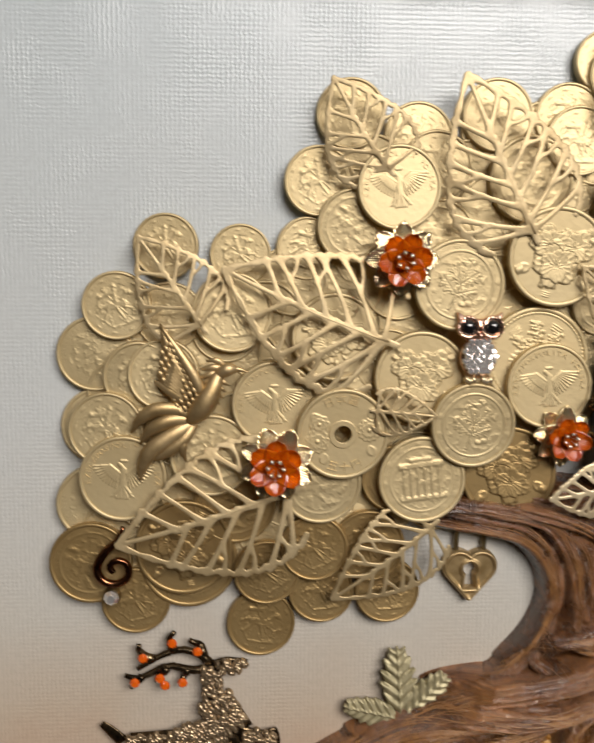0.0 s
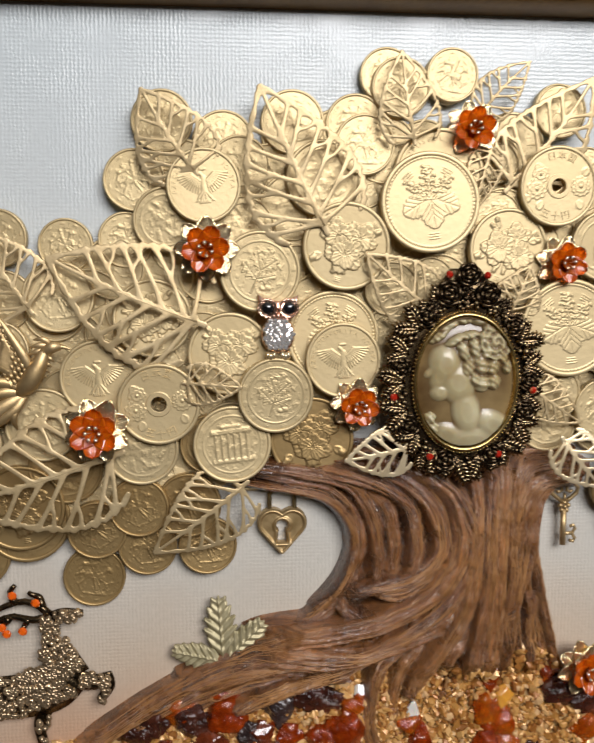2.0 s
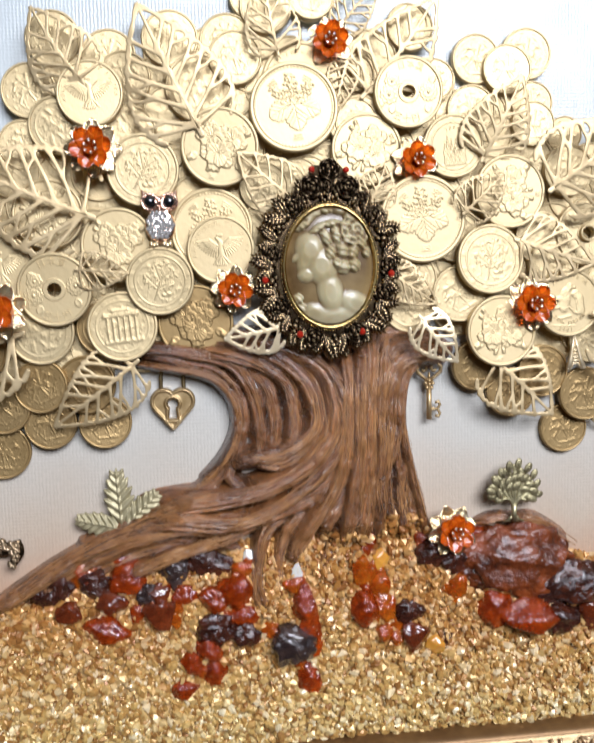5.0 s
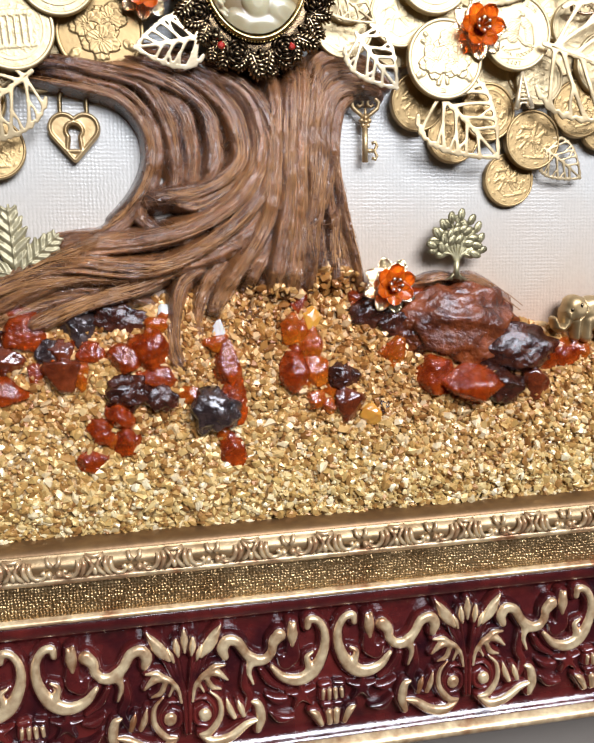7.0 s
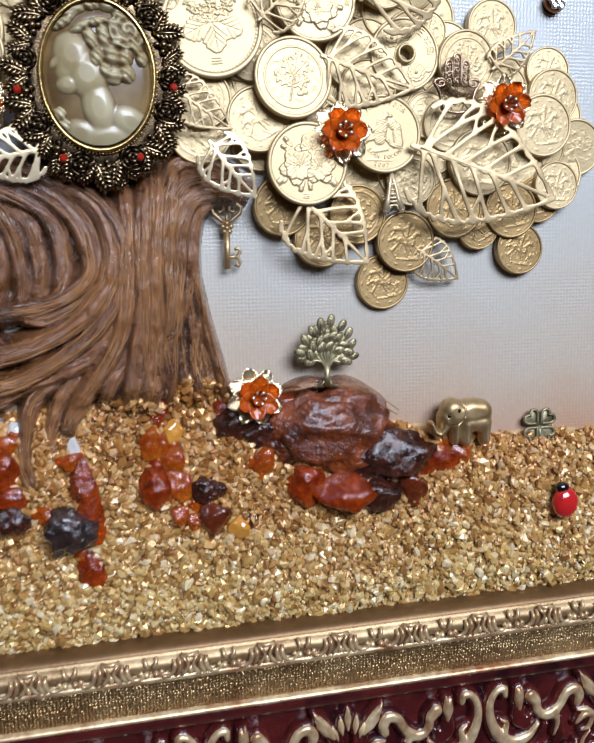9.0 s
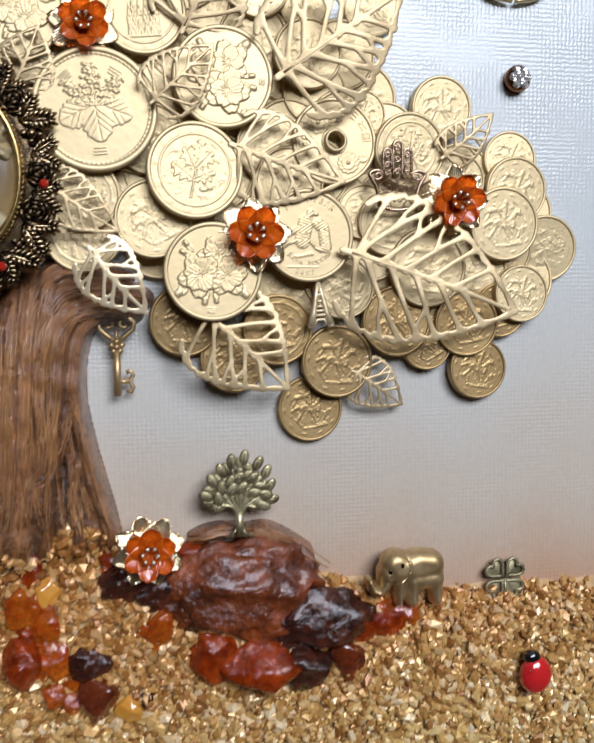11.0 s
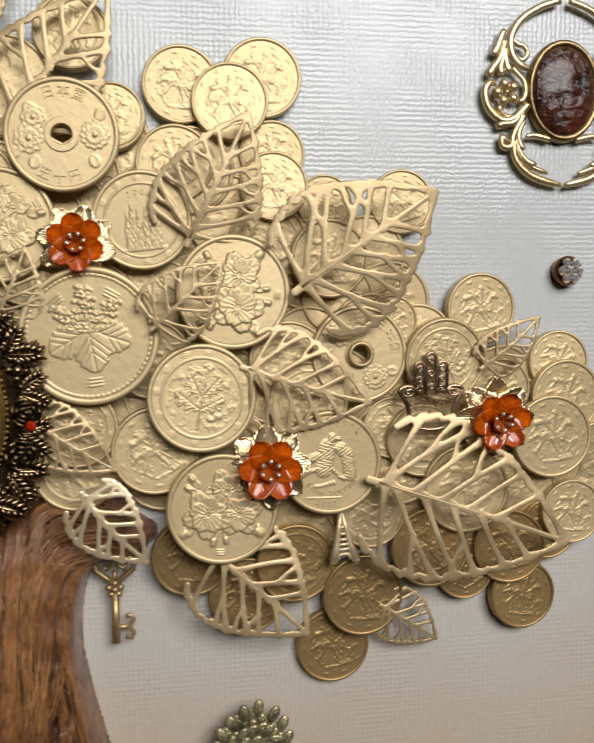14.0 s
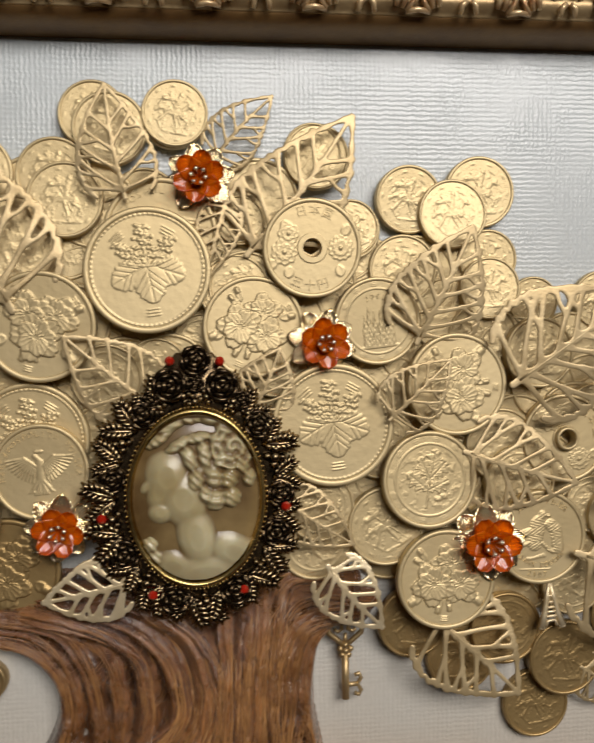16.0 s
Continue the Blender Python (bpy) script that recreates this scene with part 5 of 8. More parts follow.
strand([(-26.1, -64.8), (-31.4, -70.4), (-39.0, -74.0), (-47.9, -77.3), (-57.9, -81.6)], 2.0, 7.5)
strand([(-19.7, -63.7), (-10.8, -64.5), (-3.0, -60.9), (2.4, -53.4)], 2.0, 9)
strand([(3.3, -64.8), (-4.7, -72.3), (-15.0, -74.6), (-25.0, -69.3), (-26.1, -64.8)], 2.0, 9)
strand([(-28.3, -84.4), (-41.0, -83.4), (-53.7, -83.7), (-65.0, -87.3), (-78.8, -94.9), (-90.1, -102.3), (-98.8, -107.6)], 2.2, 6)
strand([(-25.6, -87.8), (-38.5, -86.1), (-52.4, -87.0), (-63.7, -90.7), (-76.3, -97.6), (-87.6, -104.6)], 2.2, 6.5)
strand([(-23.0, -91.3), (-35.9, -89.5), (-49.8, -90.5), (-61.2, -94.1), (-72.5, -100.5)], 2.2, 6.5)
strand([(63.8, -87.1), (69.1, -86.1), (77.3, -90.5), (88.4, -98.6), (96.9, -103.3)], 2.0, 5)
strand([(53.1, -87.8), (59.8, -86.2), (69.1, -87.4), (78.6, -93.3), (89.8, -100.8)], 1.8, 5.5)


def tree_body():
    xs, zs = np.arange(-112, 82, 0.34), np.arange(-112, -18, 0.34)
    X, Z = np.meshgrid(xs, zs)
    H, T = np.full(X.shape, -3.0), np.full(X.shape, 0.4)
    A, B = np.zeros_like(X), np.zeros_like(X)
    wob, fine = np.zeros_like(X), np.zeros_like(X)
    rng = np.random.RandomState(3)
    for _ in range(24):
        fx, fz, ph = rng.normal(0, 0.5), rng.normal(0, 0.5), rng.uniform(0, 6.28)
        wob += np.sin(X * fx + Z * fz + ph) / 5
        fine += np.sin(X * fx * 5 + Z * fz * 5 + ph * 3) / 5
    bundles = [(spline(points, 46), width * rng.uniform(0.88, 1.2), high, rng.uniform(-2.4, 1.5), 4.4) for points, width, high in STRANDS]
    for c, width, high, lift, steep in bundles[:]:
        side = np.gradient(c, axis=0)
        side = np.stack([-side[:, 1], side[:, 0]], -1) / (np.hypot(side[:, 0], side[:, 1])[:, None] + 1e-9)
        t = np.linspace(0, 1, len(c))
        for k in range(3):
            off = width * 0.62 * np.sin(2 * math.pi * (rng.uniform(0.3, 0.9) * t + rng.uniform(0, 1)))
            drop = float(np.mean(3.6 * (off / width) ** 2))
            a, b = sorted(rng.uniform(0, 1, 2))
            keep = slice(int(a * 14), 46 - int((1 - b) * 14))
            bundles.append(((c + side * off[:, None])[keep], rng.uniform(0.55, 0.95), high - 0.75 * drop + 0.35, lift, 1.1))
    for c, width, high, lift, steep in bundles:
        lo, hi = c.min(0) - 9, c.max(0) + 9
        m = (X > lo[0]) & (X < hi[0]) & (Z > lo[1]) & (Z < hi[1])
        x, z = X[m], Z[m]
        seg = c[1:] - c[:-1]
        best, sign, where = np.full(x.shape, 1e9), np.zeros(x.shape), np.zeros(x.shape)
        for i in range(len(seg)):
            L2 = (seg[i] ** 2).sum() + 1e-9
            k = np.clip(((x - c[i, 0]) * seg[i, 0] + (z - c[i, 1]) * seg[i, 1]) / L2, 0, 1)
            dx, dz = x - c[i, 0] - k * seg[i, 0], z - c[i, 1] - k * seg[i, 1]
            d = np.hypot(dx, dz)
            near = d < best
            best[near], where[near] = d[near], (i + k[near]) / len(seg)
            sign[near] = np.sign(seg[i, 0] * dz - seg[i, 1] * dx)[near]
        ends = np.clip(np.minimum(where, 1 - where) * 9, 0, 1) ** 0.6
        tall = (high + lift) * (0.55 + 0.45 * ends)
        q = sign * best + 0.25 * wob[m]
        f1, f2, f3 = np.cos(2 * math.pi * q / 1.5 + 6 * where), np.cos(2 * math.pi * q / 0.95 + 11 * where + fine[m]), np.cos(2 * math.pi * q / rng.uniform(1.9, 4.2) - 3 * where + 0.5 * wob[m])
        fibre = 0.17 * f1 + 0.11 * f2 + 0.26 * f3 + 0.03 * fine[m]
        own = tall - steep * (best / width) ** 2 + fibre * np.clip(1.7 - best / width, 0, 1) + 0.12 * wob[m]
        win = own > H[m]
        shade = rng.uniform(0.04, 0.46) + 0.05 * f2 + 0.06 * f3 + 0.06 * fine[m] + 0.12 * np.clip(1 - best / width, 0, 1)
        H[m] = np.where(win, own, H[m])
        T[m] = np.where(win, shade, T[m])
        A[m] = np.where(win, q * 0.8 + lift * 40, A[m])
        B[m] = np.where(win, where * len(seg) * 0.09, B[m])
    # the long root ends in a rounded upper edge
    line_x = np.arange(-140, 20, 0.5)
    line_z = np.convolve(np.interp(line_x, (-140, -112, -100, -85, -70, -63, -49, -34, -25, -16), (-125, -110, -103, -94, -85, -81, -77, -71, -63, -50)), np.ones(25) / 25, "same")
    edge = np.interp(X, line_x[16:-16], line_z[16:-16]) - Z + 0.35 * wob
    free = 14 * np.clip((X + 62) / 40, 0, 1) ** 2 + 16 * np.clip((Z + 70) / 16, 0, 1) ** 2
    H = np.minimum(H, 3.4 * np.sqrt(np.clip(edge, 0, 9)) - 0.6 + np.where(X < 30, free, 99))
    # the trunk swells outwards below the brooch
    swell = 1 - 0.42 * np.clip((Z + 68) / 44, 0, 1) ** 2.3
    H = np.where(H > 0, H * (1 - (1 - swell) * np.clip((X + 24) / 16, 0, 1)), H)
    # gold-brown paint brushed over the raised parts
    for x, z, rx, rz, much in ((-38, -82, 26, 7, 0.34), (-8, -88, 16, 12, 0.22), (14, -70, 7, 22, 0.2), (22, -40, 10, 8, 0.16), (-10, -45, 7, 12, 0.12)):
        T += much * np.exp(-((X - x) / rx) ** 2 - ((Z - z) / rz) ** 2) * np.clip((H - 3) / 6, 0, 1)
    keep = H > 0.0
    return X, Z, np.maximum(H, -0.4), np.clip(T, 0, 1), keep, {"fibre_across": A, "fibre_along": B}


tree = thing("modelled_tree", on_canvas(0, 0), "brown varnished fibre tree trunk with twisting branches and roots", "tree")
TX, TZ, TH, TT, TK, TMORE = tree_body()
zone = np.where((TX > 46) & (TZ < -75), 4, np.where(TZ < -93, 3, np.where((TZ > -52) & (TX < -14), 1, np.where((TZ > -44) & (TX > 24), 2, 0))))
for number, name in enumerate(("trunk", "left_limb", "right_limb", "root_spread", "boulder_root")):
    part(name, grid_mesh(name, TX, TZ, TH, BARK, TK, zone == number, TT, TMORE), None, tree)


def tree_high(x, z):
    i = np.clip(((np.asarray(z) + 112) / 0.34).astype(int), 0, TH.shape[0] - 1)
    j = np.clip(((np.asarray(x) + 112) / 0.34).astype(int), 0, TH.shape[1] - 1)
    return TH[i, j]


def loose_fibres():
    """Stray hairs that stand off the varnished strands."""
    rng = np.random.RandomState(14)
    b = Build()
    while len(b.f) < 700 * 23:
        x, z, a = rng.uniform(-60, 40), rng.uniform(-100, -24), rng.uniform(0, 6.28)
        if tree_high(x, z) < 4:
            continue
        pts, turn = [], rng.normal(0, 0.25)
        for k in range(7):
            pts.append((x, z, float(tree_high(x, z)) + 0.12 + 0.5 * math.sin(k * 0.5)))
            x, z, a = x + 0.75 * math.cos(a), z + 0.75 * math.sin(a), a + turn
        if min(p[2] for p in pts) > 2:
            b.tube(pts, 0.042, 4)
    # longer hairs that lie along the strands
    for points, width, high in STRANDS:
        c = spline(points, 60)
        side = np.gradient(c, axis=0)
        side = np.stack([-side[:, 1], side[:, 0]], -1) / (np.hypot(side[:, 0], side[:, 1])[:, None] + 1e-9)
        for _ in range(44):
            first = rng.randint(0, 44)
            run = np.arange(first, min(60, first + rng.randint(9, 26)))
            off = rng.uniform(-1.1, 1.1) * width + np.cumsum(rng.normal(0, 0.05, len(run)))
            way = c[run] + side[run] * off[:, None]
            up = tree_high(way[:, 0], way[:, 1])
            if len(run) > 5 and up.min() > 2.5 and np.abs(np.diff(up)).max() < 0.8:
                smooth_up = np.convolve(np.pad(up, 2, mode="edge"), np.ones(5) / 5, "valid")
                b.tube([(x, z, float(max(a, h)) + 0.03) for (x, z), a, h in zip(way, smooth_up, up)], rng.uniform(0.05, 0.14), 4)
    return b


part("fibre_fuzz", loose_fibres(), material("pale_fibre", (0.46, 0.24, 0.09), 0.32, 0.0, (0.20, 0.085, 0.028), 300, coat=0.4), tree, "stray pale brown hairs")

# ---- the ground: a bed under loose gold-bronze gravel ----
GROUND_X = (-180, -130, -94, -69, -51, -16, 5, 35, 60, 90, 115, 134, 195)
GROUND_Z = (-116, -112, -104, -95, -95, -88, -86, -88, -92, -99, -103.4, -103.3, -106)


def ground_high(x, z):
    top = np.interp(x, GROUND_X, GROUND_Z)
    d = np.clip(top - z, 0, 60)
    low = np.clip((z + 155.6 - 0.016 * x) / 9.0, 0, 1)
    return 6.2 * (1 - np.exp(-d / 6.0)) * (0.35 + 0.65 * low) + 0.01 * d + 0.5 * np.sin(x * 0.31) * np.sin(z * 0.37 + x * 0.12)


def gravel_material():
    m = material("gold_bronze_gravel", (0.5, 0.34, 0.15), 0.33, 0.20, None, 500, 0.06, 1800, 0.1)
    nt = m.node_tree
    geo, ramp = nt.nodes.new("ShaderNodeNewGeometry"), nt.nodes.new("ShaderNodeValToRGB")
    nt.links.new(geo.outputs["Random Per Island"], ramp.inputs[0])
    e = ramp.color_ramp.elements
    e[0].color, e[1].color = (0.26, 0.12, 0.03, 1), (0.88, 0.77, 0.50, 1)
    for at, c in ((0.2, (0.44, 0.25, 0.07, 1)), (0.45, (0.59, 0.40, 0.13, 1)), (0.8, (0.71, 0.54, 0.24, 1))):
        e.new(at).color = c
    # reddish brown paint rubbed over the upper part, by the roots
    co, sep, wave = [nt.nodes.new("ShaderNode" + k) for k in ("TexCoord", "SeparateXYZ", "TexNoise")]
    wave.inputs["Scale"].default_value = 45
    height, rub, mix = [nt.nodes.new("ShaderNode" + k) for k in ("Math", "MapRange", "MixRGB")]
    nt.links.new(co.outputs["Object"], sep.inputs[0])
    nt.links.new(co.outputs["Object"], wave.inputs["Vector"])
    height.operation, height.inputs[1].default_value = "MULTIPLY_ADD", 0.05
    nt.links.new(wave.outputs[0], height.inputs[0])
    nt.links.new(sep.outputs["Y"], height.inputs[2])
    rub.inputs["From Min"].default_value, rub.inputs["From Max"].default_value = -0.122, -0.080
    rub.inputs["To Max"].default_value = 0.85
    nt.links.new(height.outputs[0], rub.inputs["Value"])
    nt.links.new(rub.outputs[0], mix.inputs[0])
    mix.blend_type, mix.inputs[2].default_value = "MULTIPLY", (0.75, 0.52, 0.37, 1)
    nt.links.new(ramp.outputs[0], mix.inputs[1])
    nt.links.new(mix.outputs[0], nt.nodes["Principled BSDF"].inputs["Base Color"])
    return m


GRAVEL = gravel_material()
gx, gz = np.meshgrid(np.arange(LEFT, RIGHT + 1, 1.5), np.arange(-162, -88, 1.5))
bed = ground_high(gx, gz) - 0.7
bed_ok = gz < np.interp(gx, GROUND_X, GROUND_Z) + 0.5
tagged(thing("gravel_bed", on_canvas(0, 0), "raised bed of brown paste under the gold gravel", "ground",
             data=grid_mesh("gravel_bed", gx, gz, np.maximum(bed, -0.3), material("brown_paste", (0.50, 0.31, 0.12), 0.5, 0.1, None, 400, 0.3, 900), bed_ok)), kind="structure")


def gravel():
    rng = np.random.RandomState(8)
    n = 34000
    x = rng.uniform(-150, 165, n)
    z = rng.uniform(-157, -78, n)
    ok = (z < np.interp(x, GROUND_X, GROUND_Z) - rng.uniform(0, 2.5, n)) | (z < np.interp(x, (2, 10, 16, 22, 26, 34, 40, 44), (-200, -99, -92, -84, -80, -83, -90, -200)) - rng.exponential(3, n))
    ok &= z > -155.6 + 0.016 * x
    x, z = x[ok], z[ok]
    n = len(x)
    g = (1 + 5 ** 0.5) / 2
    base = np.array([(-1, g, 0), (1, g, 0), (-1, -g, 0), (1, -g, 0), (0, -1, g), (0, 1, g), (0, -1, -g), (0, 1, -g), (g, 0, -1), (g, 0, 1), (-g, 0, -1), (-g, 0, 1)], float) * 0.30
    faces = np.array([(0, 11, 5), (0, 5, 1), (0, 1, 7), (0, 7, 10), (0, 10, 11), (1, 5, 9), (5, 11, 4), (11, 10, 2), (10, 7, 6), (7, 1, 8), (3, 9, 4), (3, 4, 2), (3, 2, 6), (3, 6, 8), (3, 8, 9), (4, 9, 5), (2, 4, 11), (6, 2, 10), (8, 6, 7), (9, 8, 1)])
    size = rng.gamma(6, 0.235, (n, 1)).clip(0.7, 2.6) * np.stack([rng.uniform(.95, 1.7, n), rng.uniform(.75, 1.1, n), rng.uniform(.6, 1.0, n)], -1)
    p = base[None] * (1 + rng.uniform(-.42, .42, (n, 12, 3))) * size[:, None]
    for i, j in ((0, 1), (1, 2), (0, 2)):
        a = rng.uniform(0, 6.28, n) if (i, j) == (0, 1) else rng.normal(0, 0.55, n)
        c, s = np.cos(a)[:, None], np.sin(a)[:, None]
        u, v = p[..., i].copy(), p[..., j].copy()
        p[..., i], p[..., j] = u * c - v * s, u * s + v * c
    p += np.stack([x, z, np.maximum(ground_high(x, z), np.where((x > 2) & (x < 44), tree_high(x, z), 0)) + rng.uniform(-0.5, 0.6, n)], -1)[:, None]
    data = bpy.data.meshes.new("gravel")
    data.from_pydata((p.reshape(-1, 3) * MM).tolist(), [], (faces[None] + 12 * np.arange(n)[:, None, None]).reshape(-1, 3).tolist())
    data.materials.append(GRAVEL)
    return data


thing("gravel", on_canvas(0, 0), "loose gold and bronze gravel chips over the ground", "gravel", data=gravel(), kind="stuff")

# ---- amber and dark stones set in the gravel ----
STONE_MAT = {
    "r": material("red_amber", (0.66, 0.10, 0.006), 0.10, 0.0, (0.24, 0.022, 0.002), 420, 0.6, 640, 0.1, coat=0.1, through_light=0.6, ior=1.54),
    "o": material("orange_amber", (0.86, 0.24, 0.012), 0.10, 0.0, (0.52, 0.07, 0.004), 420, 0.5, 600, 0.1, coat=0.15, through_light=0.65, ior=1.54),
    "y": material("yellow_amber", (0.72, 0.36, 0.05), 0.18, 0.0, (0.5, 0.22, 0.03), 120, 0.12, 300, 0.06, coat=1.0, soft_light=0.3),
    "k": material("dark_brown_amber", (0.085, 0.022, 0.010), 0.13, 0.0, (0.014, 0.005, 0.004), 330, 1.3, 430, 0.08, coat=0.3),
    "s": material("smoky_grey_stone", (0.07, 0.042, 0.034), 0.16, 0.0, (0.012, 0.008, 0.009), 300, 1.2, 430, 0.08, coat=0.8),
    "b": material("brown_amber", (0.30, 0.062, 0.016), 0.14, 0.0, (0.10, 0.018, 0.006), 300, 0.3, 400, 0.08, coat=0.6, through_light=0.45, ior=1.54),
    # pale chips stand in for white highlights on the amber stones
    "c": material("amber_glint_chip", (0.80, 0.78, 0.74), 0.1, 0.0, (0.6, 0.56, 0.5), 120, 0.1, 300, 0.05, coat=1.0, soft_light=0.3),
    "h": material("brown_resin", (0.25, 0.060, 0.014), 0.15, 0.0, (0.04, 0.010, 0.005), 260, 1.0, 700, 0.10, coat=0.3, soft_light=0.1)}
STONE_WORDS = {"r": "glossy dark red amber stone set in the gravel", "o": "glossy orange amber stone set in the gravel", "y": "small yellow amber chip set in the gravel",
               "k": "glossy blackish brown amber lump set in the gravel", "s": "glossy smoky grey stone set in the gravel", "b": "brown amber stone set in the gravel",
               "c": "pale chip standing in for a white highlight on amber", "h": "large wrinkled brown resin boulder at the foot of the tree"}
stone_rng = random.Random(11)


def stone(x, z, wide, tall, kind):
    """An irregular tumbled stone, half sunk in the ground."""
    bm = bmesh.new()
    bmesh.ops.create_icosphere(bm, subdivisions=5 if kind == "h" else 4, radius=1.0)
    seed = Vector((stone_rng.uniform(0, 90), stone_rng.uniform(0, 90), stone_rng.uniform(0, 90)))
    cuts = [(Vector((stone_rng.gauss(0, 1), stone_rng.gauss(0, 1), stone_rng.gauss(0.3, 1))).normalized(), stone_rng.uniform(0.60, 0.86)) for _ in range(13)]
    deep = min(wide, tall) * (0.42 if kind == "h" else 0.5)
    for v in bm.verts:
        p = v.co.copy()
        if kind != "h":
            for n, d in cuts:
                over = p.dot(n) - d
                if over > 0:
                    p -= n * over
        if kind in "hks":
            p *= 1 + 0.16 * noise.noise(p * 2.6 + seed) + 0.05 * math.sin(9 * p.y + 5 * noise.noise(p * 2 + seed))
        p *= 1 + 0.06 * noise.noise(p * 2.5 + seed) + 0.05 * noise.noise(p * 6 + seed)
        if kind == "h":
            p *= 1 - 0.13 * abs(noise.noise(Vector((p.x * 2.0, p.y * 2.6, p.z * 2.4)) + seed)) + 0.035 * noise.noise(p * 7 + seed)
        v.co = Vector((p.x * wide / 2 * 1.46, p.y * tall / 2 * 1.46, p.z * deep)) * (0.86 if kind == "h" else 1.0) * MM
    for f in bm.faces:
        f.smooth = True
    data = bpy.data.meshes.new("amber_stone")
    bm.to_mesh(data)
    bm.free()
    data.materials.append(STONE_MAT[kind])
    h = float(ground_high(np.array(x), np.array(z)))
    name = "resin_boulder" if kind == "h" else "amber_stone"
    return thing(name, on_canvas(x, z - (2.5 if kind == "h" else 0), h + 0.25 * deep * (0.6 if kind == "h" else 1)), STONE_WORDS[kind], "stone", "stones in the gravel", data)


stone(-33.0, -94.9, 11.3, 7.6, "k")
stone(-43.1, -97.7, 7.4, 8.9, "s")
stone(-48.9, -103.8, 6.2, 5.1, "b")
stone(-40.9, -104.4, 6.2, 4.8, "r")
stone(-30.9, -106.2, 8.8, 6.7, "r")
stone(-24.9, -103.3, 8.4, 9.3, "r")
stone(-23.4, -97.0, 5.8, 4.1, "o")
stone(-20.2, -93.8, 3.3, 4.1, "c")
stone(-22.9, -111.5, 10.2, 4.2, "r")
stone(-29.7, -115.7, 10.2, 7.8, "k")
stone(-21.8, -117.4, 6.9, 6.8, "k")
stone(-33.5, -121.3, 6.3, 6.5, "r")
stone(-31.9, -128.7, 5.4, 7.9, "r")
stone(-38.8, -126.3, 5.8, 6.5, "r")
stone(-40.8, -133.8, 6.8, 4.7, "r")
stone(-6.5, -102.5, 5.7, 4.2, "o")
stone(-4.0, -108.4, 6.0, 11.0, "r")
stone(-5.8, -99.5, 2.8, 6.5, "c")
stone(-8.4, -121.7, 11.0, 10.6, "s")
stone(-2.2, -119.1, 5.5, 11.9, "r")
stone(-2.6, -133.0, 5.5, 8.3, "r")
stone(-14.1, -116.5, 5.2, 3.9, "o")
stone(17.3, -91.3, 4.8, 8.3, "r")
stone(20.6, -96.4, 4.0, 6.0, "y")
stone(14.5, -99.4, 6.1, 7.1, "o")
stone(19.7, -104.2, 5.6, 6.1, "o")
stone(15.6, -110.7, 6.9, 9.3, "r")
stone(21.0, -111.2, 5.6, 9.6, "o")
stone(21.5, -119.7, 4.9, 5.4, "o")
stone(25.1, -121.5, 4.9, 3.5, "o")
stone(29.6, -113.3, 8.7, 5.9, "k")
stone(30.9, -120.8, 7.1, 8.1, "b")
stone(37.7, -124.3, 5.0, 5.4, "y")
stone(41.9, -122.8, 2.2, 4.4, "k")
stone(34.4, -91.0, 4.9, 4.7, "r")
stone(38.0, -95.4, 8.2, 7.9, "k")
stone(44.2, -97.9, 7.7, 6.6, "k")
stone(45.5, -106.0, 6.1, 5.9, "o")
stone(64.9, -97.1, 30.4, 19.7, "h")
stone(53.0, -99.7, 11.8, 9.2, "h")
stone(81.1, -107.0, 18.1, 12.2, "k")
stone(79.0, -118.4, 10.0, 9.9, "k")
stone(68.8, -116.9, 15.3, 11.4, "r")
stone(56.7, -113.2, 8.5, 10.2, "r")
stone(88.8, -117.6, 6.5, 7.5, "b")
stone(92.7, -110.5, 6.2, 6.3, "r")
stone(98.6, -109.6, 8.6, 5.0, "r")
stone(104.3, -108.6, 6.3, 4.7, "o")
stone(91.8, -106.4, 3.9, 3.6, "c")
stone(53.8, -91.2, 7.8, 4.7, "r")
stone(45.0, -106.4, 6.0, 6.6, "o")
stone(-59.1, -92.3, 12.5, 9.4, "r")
stone(-51.2, -104.0, 5.3, 6.1, "s")
stone(-64.2, -113.7, 11.1, 6.7, "r")
stone(-67.7, -100.2, 8.3, 7.2, "k")
stone(-70.2, -97.9, 7.5, 8.9, "o")
stone(-58.5, -98.5, 10.3, 8.7, "r")
stone(-78.7, -101.7, 8.0, 8.1, "k")
stone(-63.0, -105.6, 8.1, 6.7, "b")
stone(-48.1, -109.4, 8.2, 7.4, "b")
stone(-68.8, -100.0, 5.8, 6.2, "r")
stone(-81.3, -103.6, 7.5, 5.4, "k")
stone(-75.1, -107.9, 6.3, 6.2, "b")

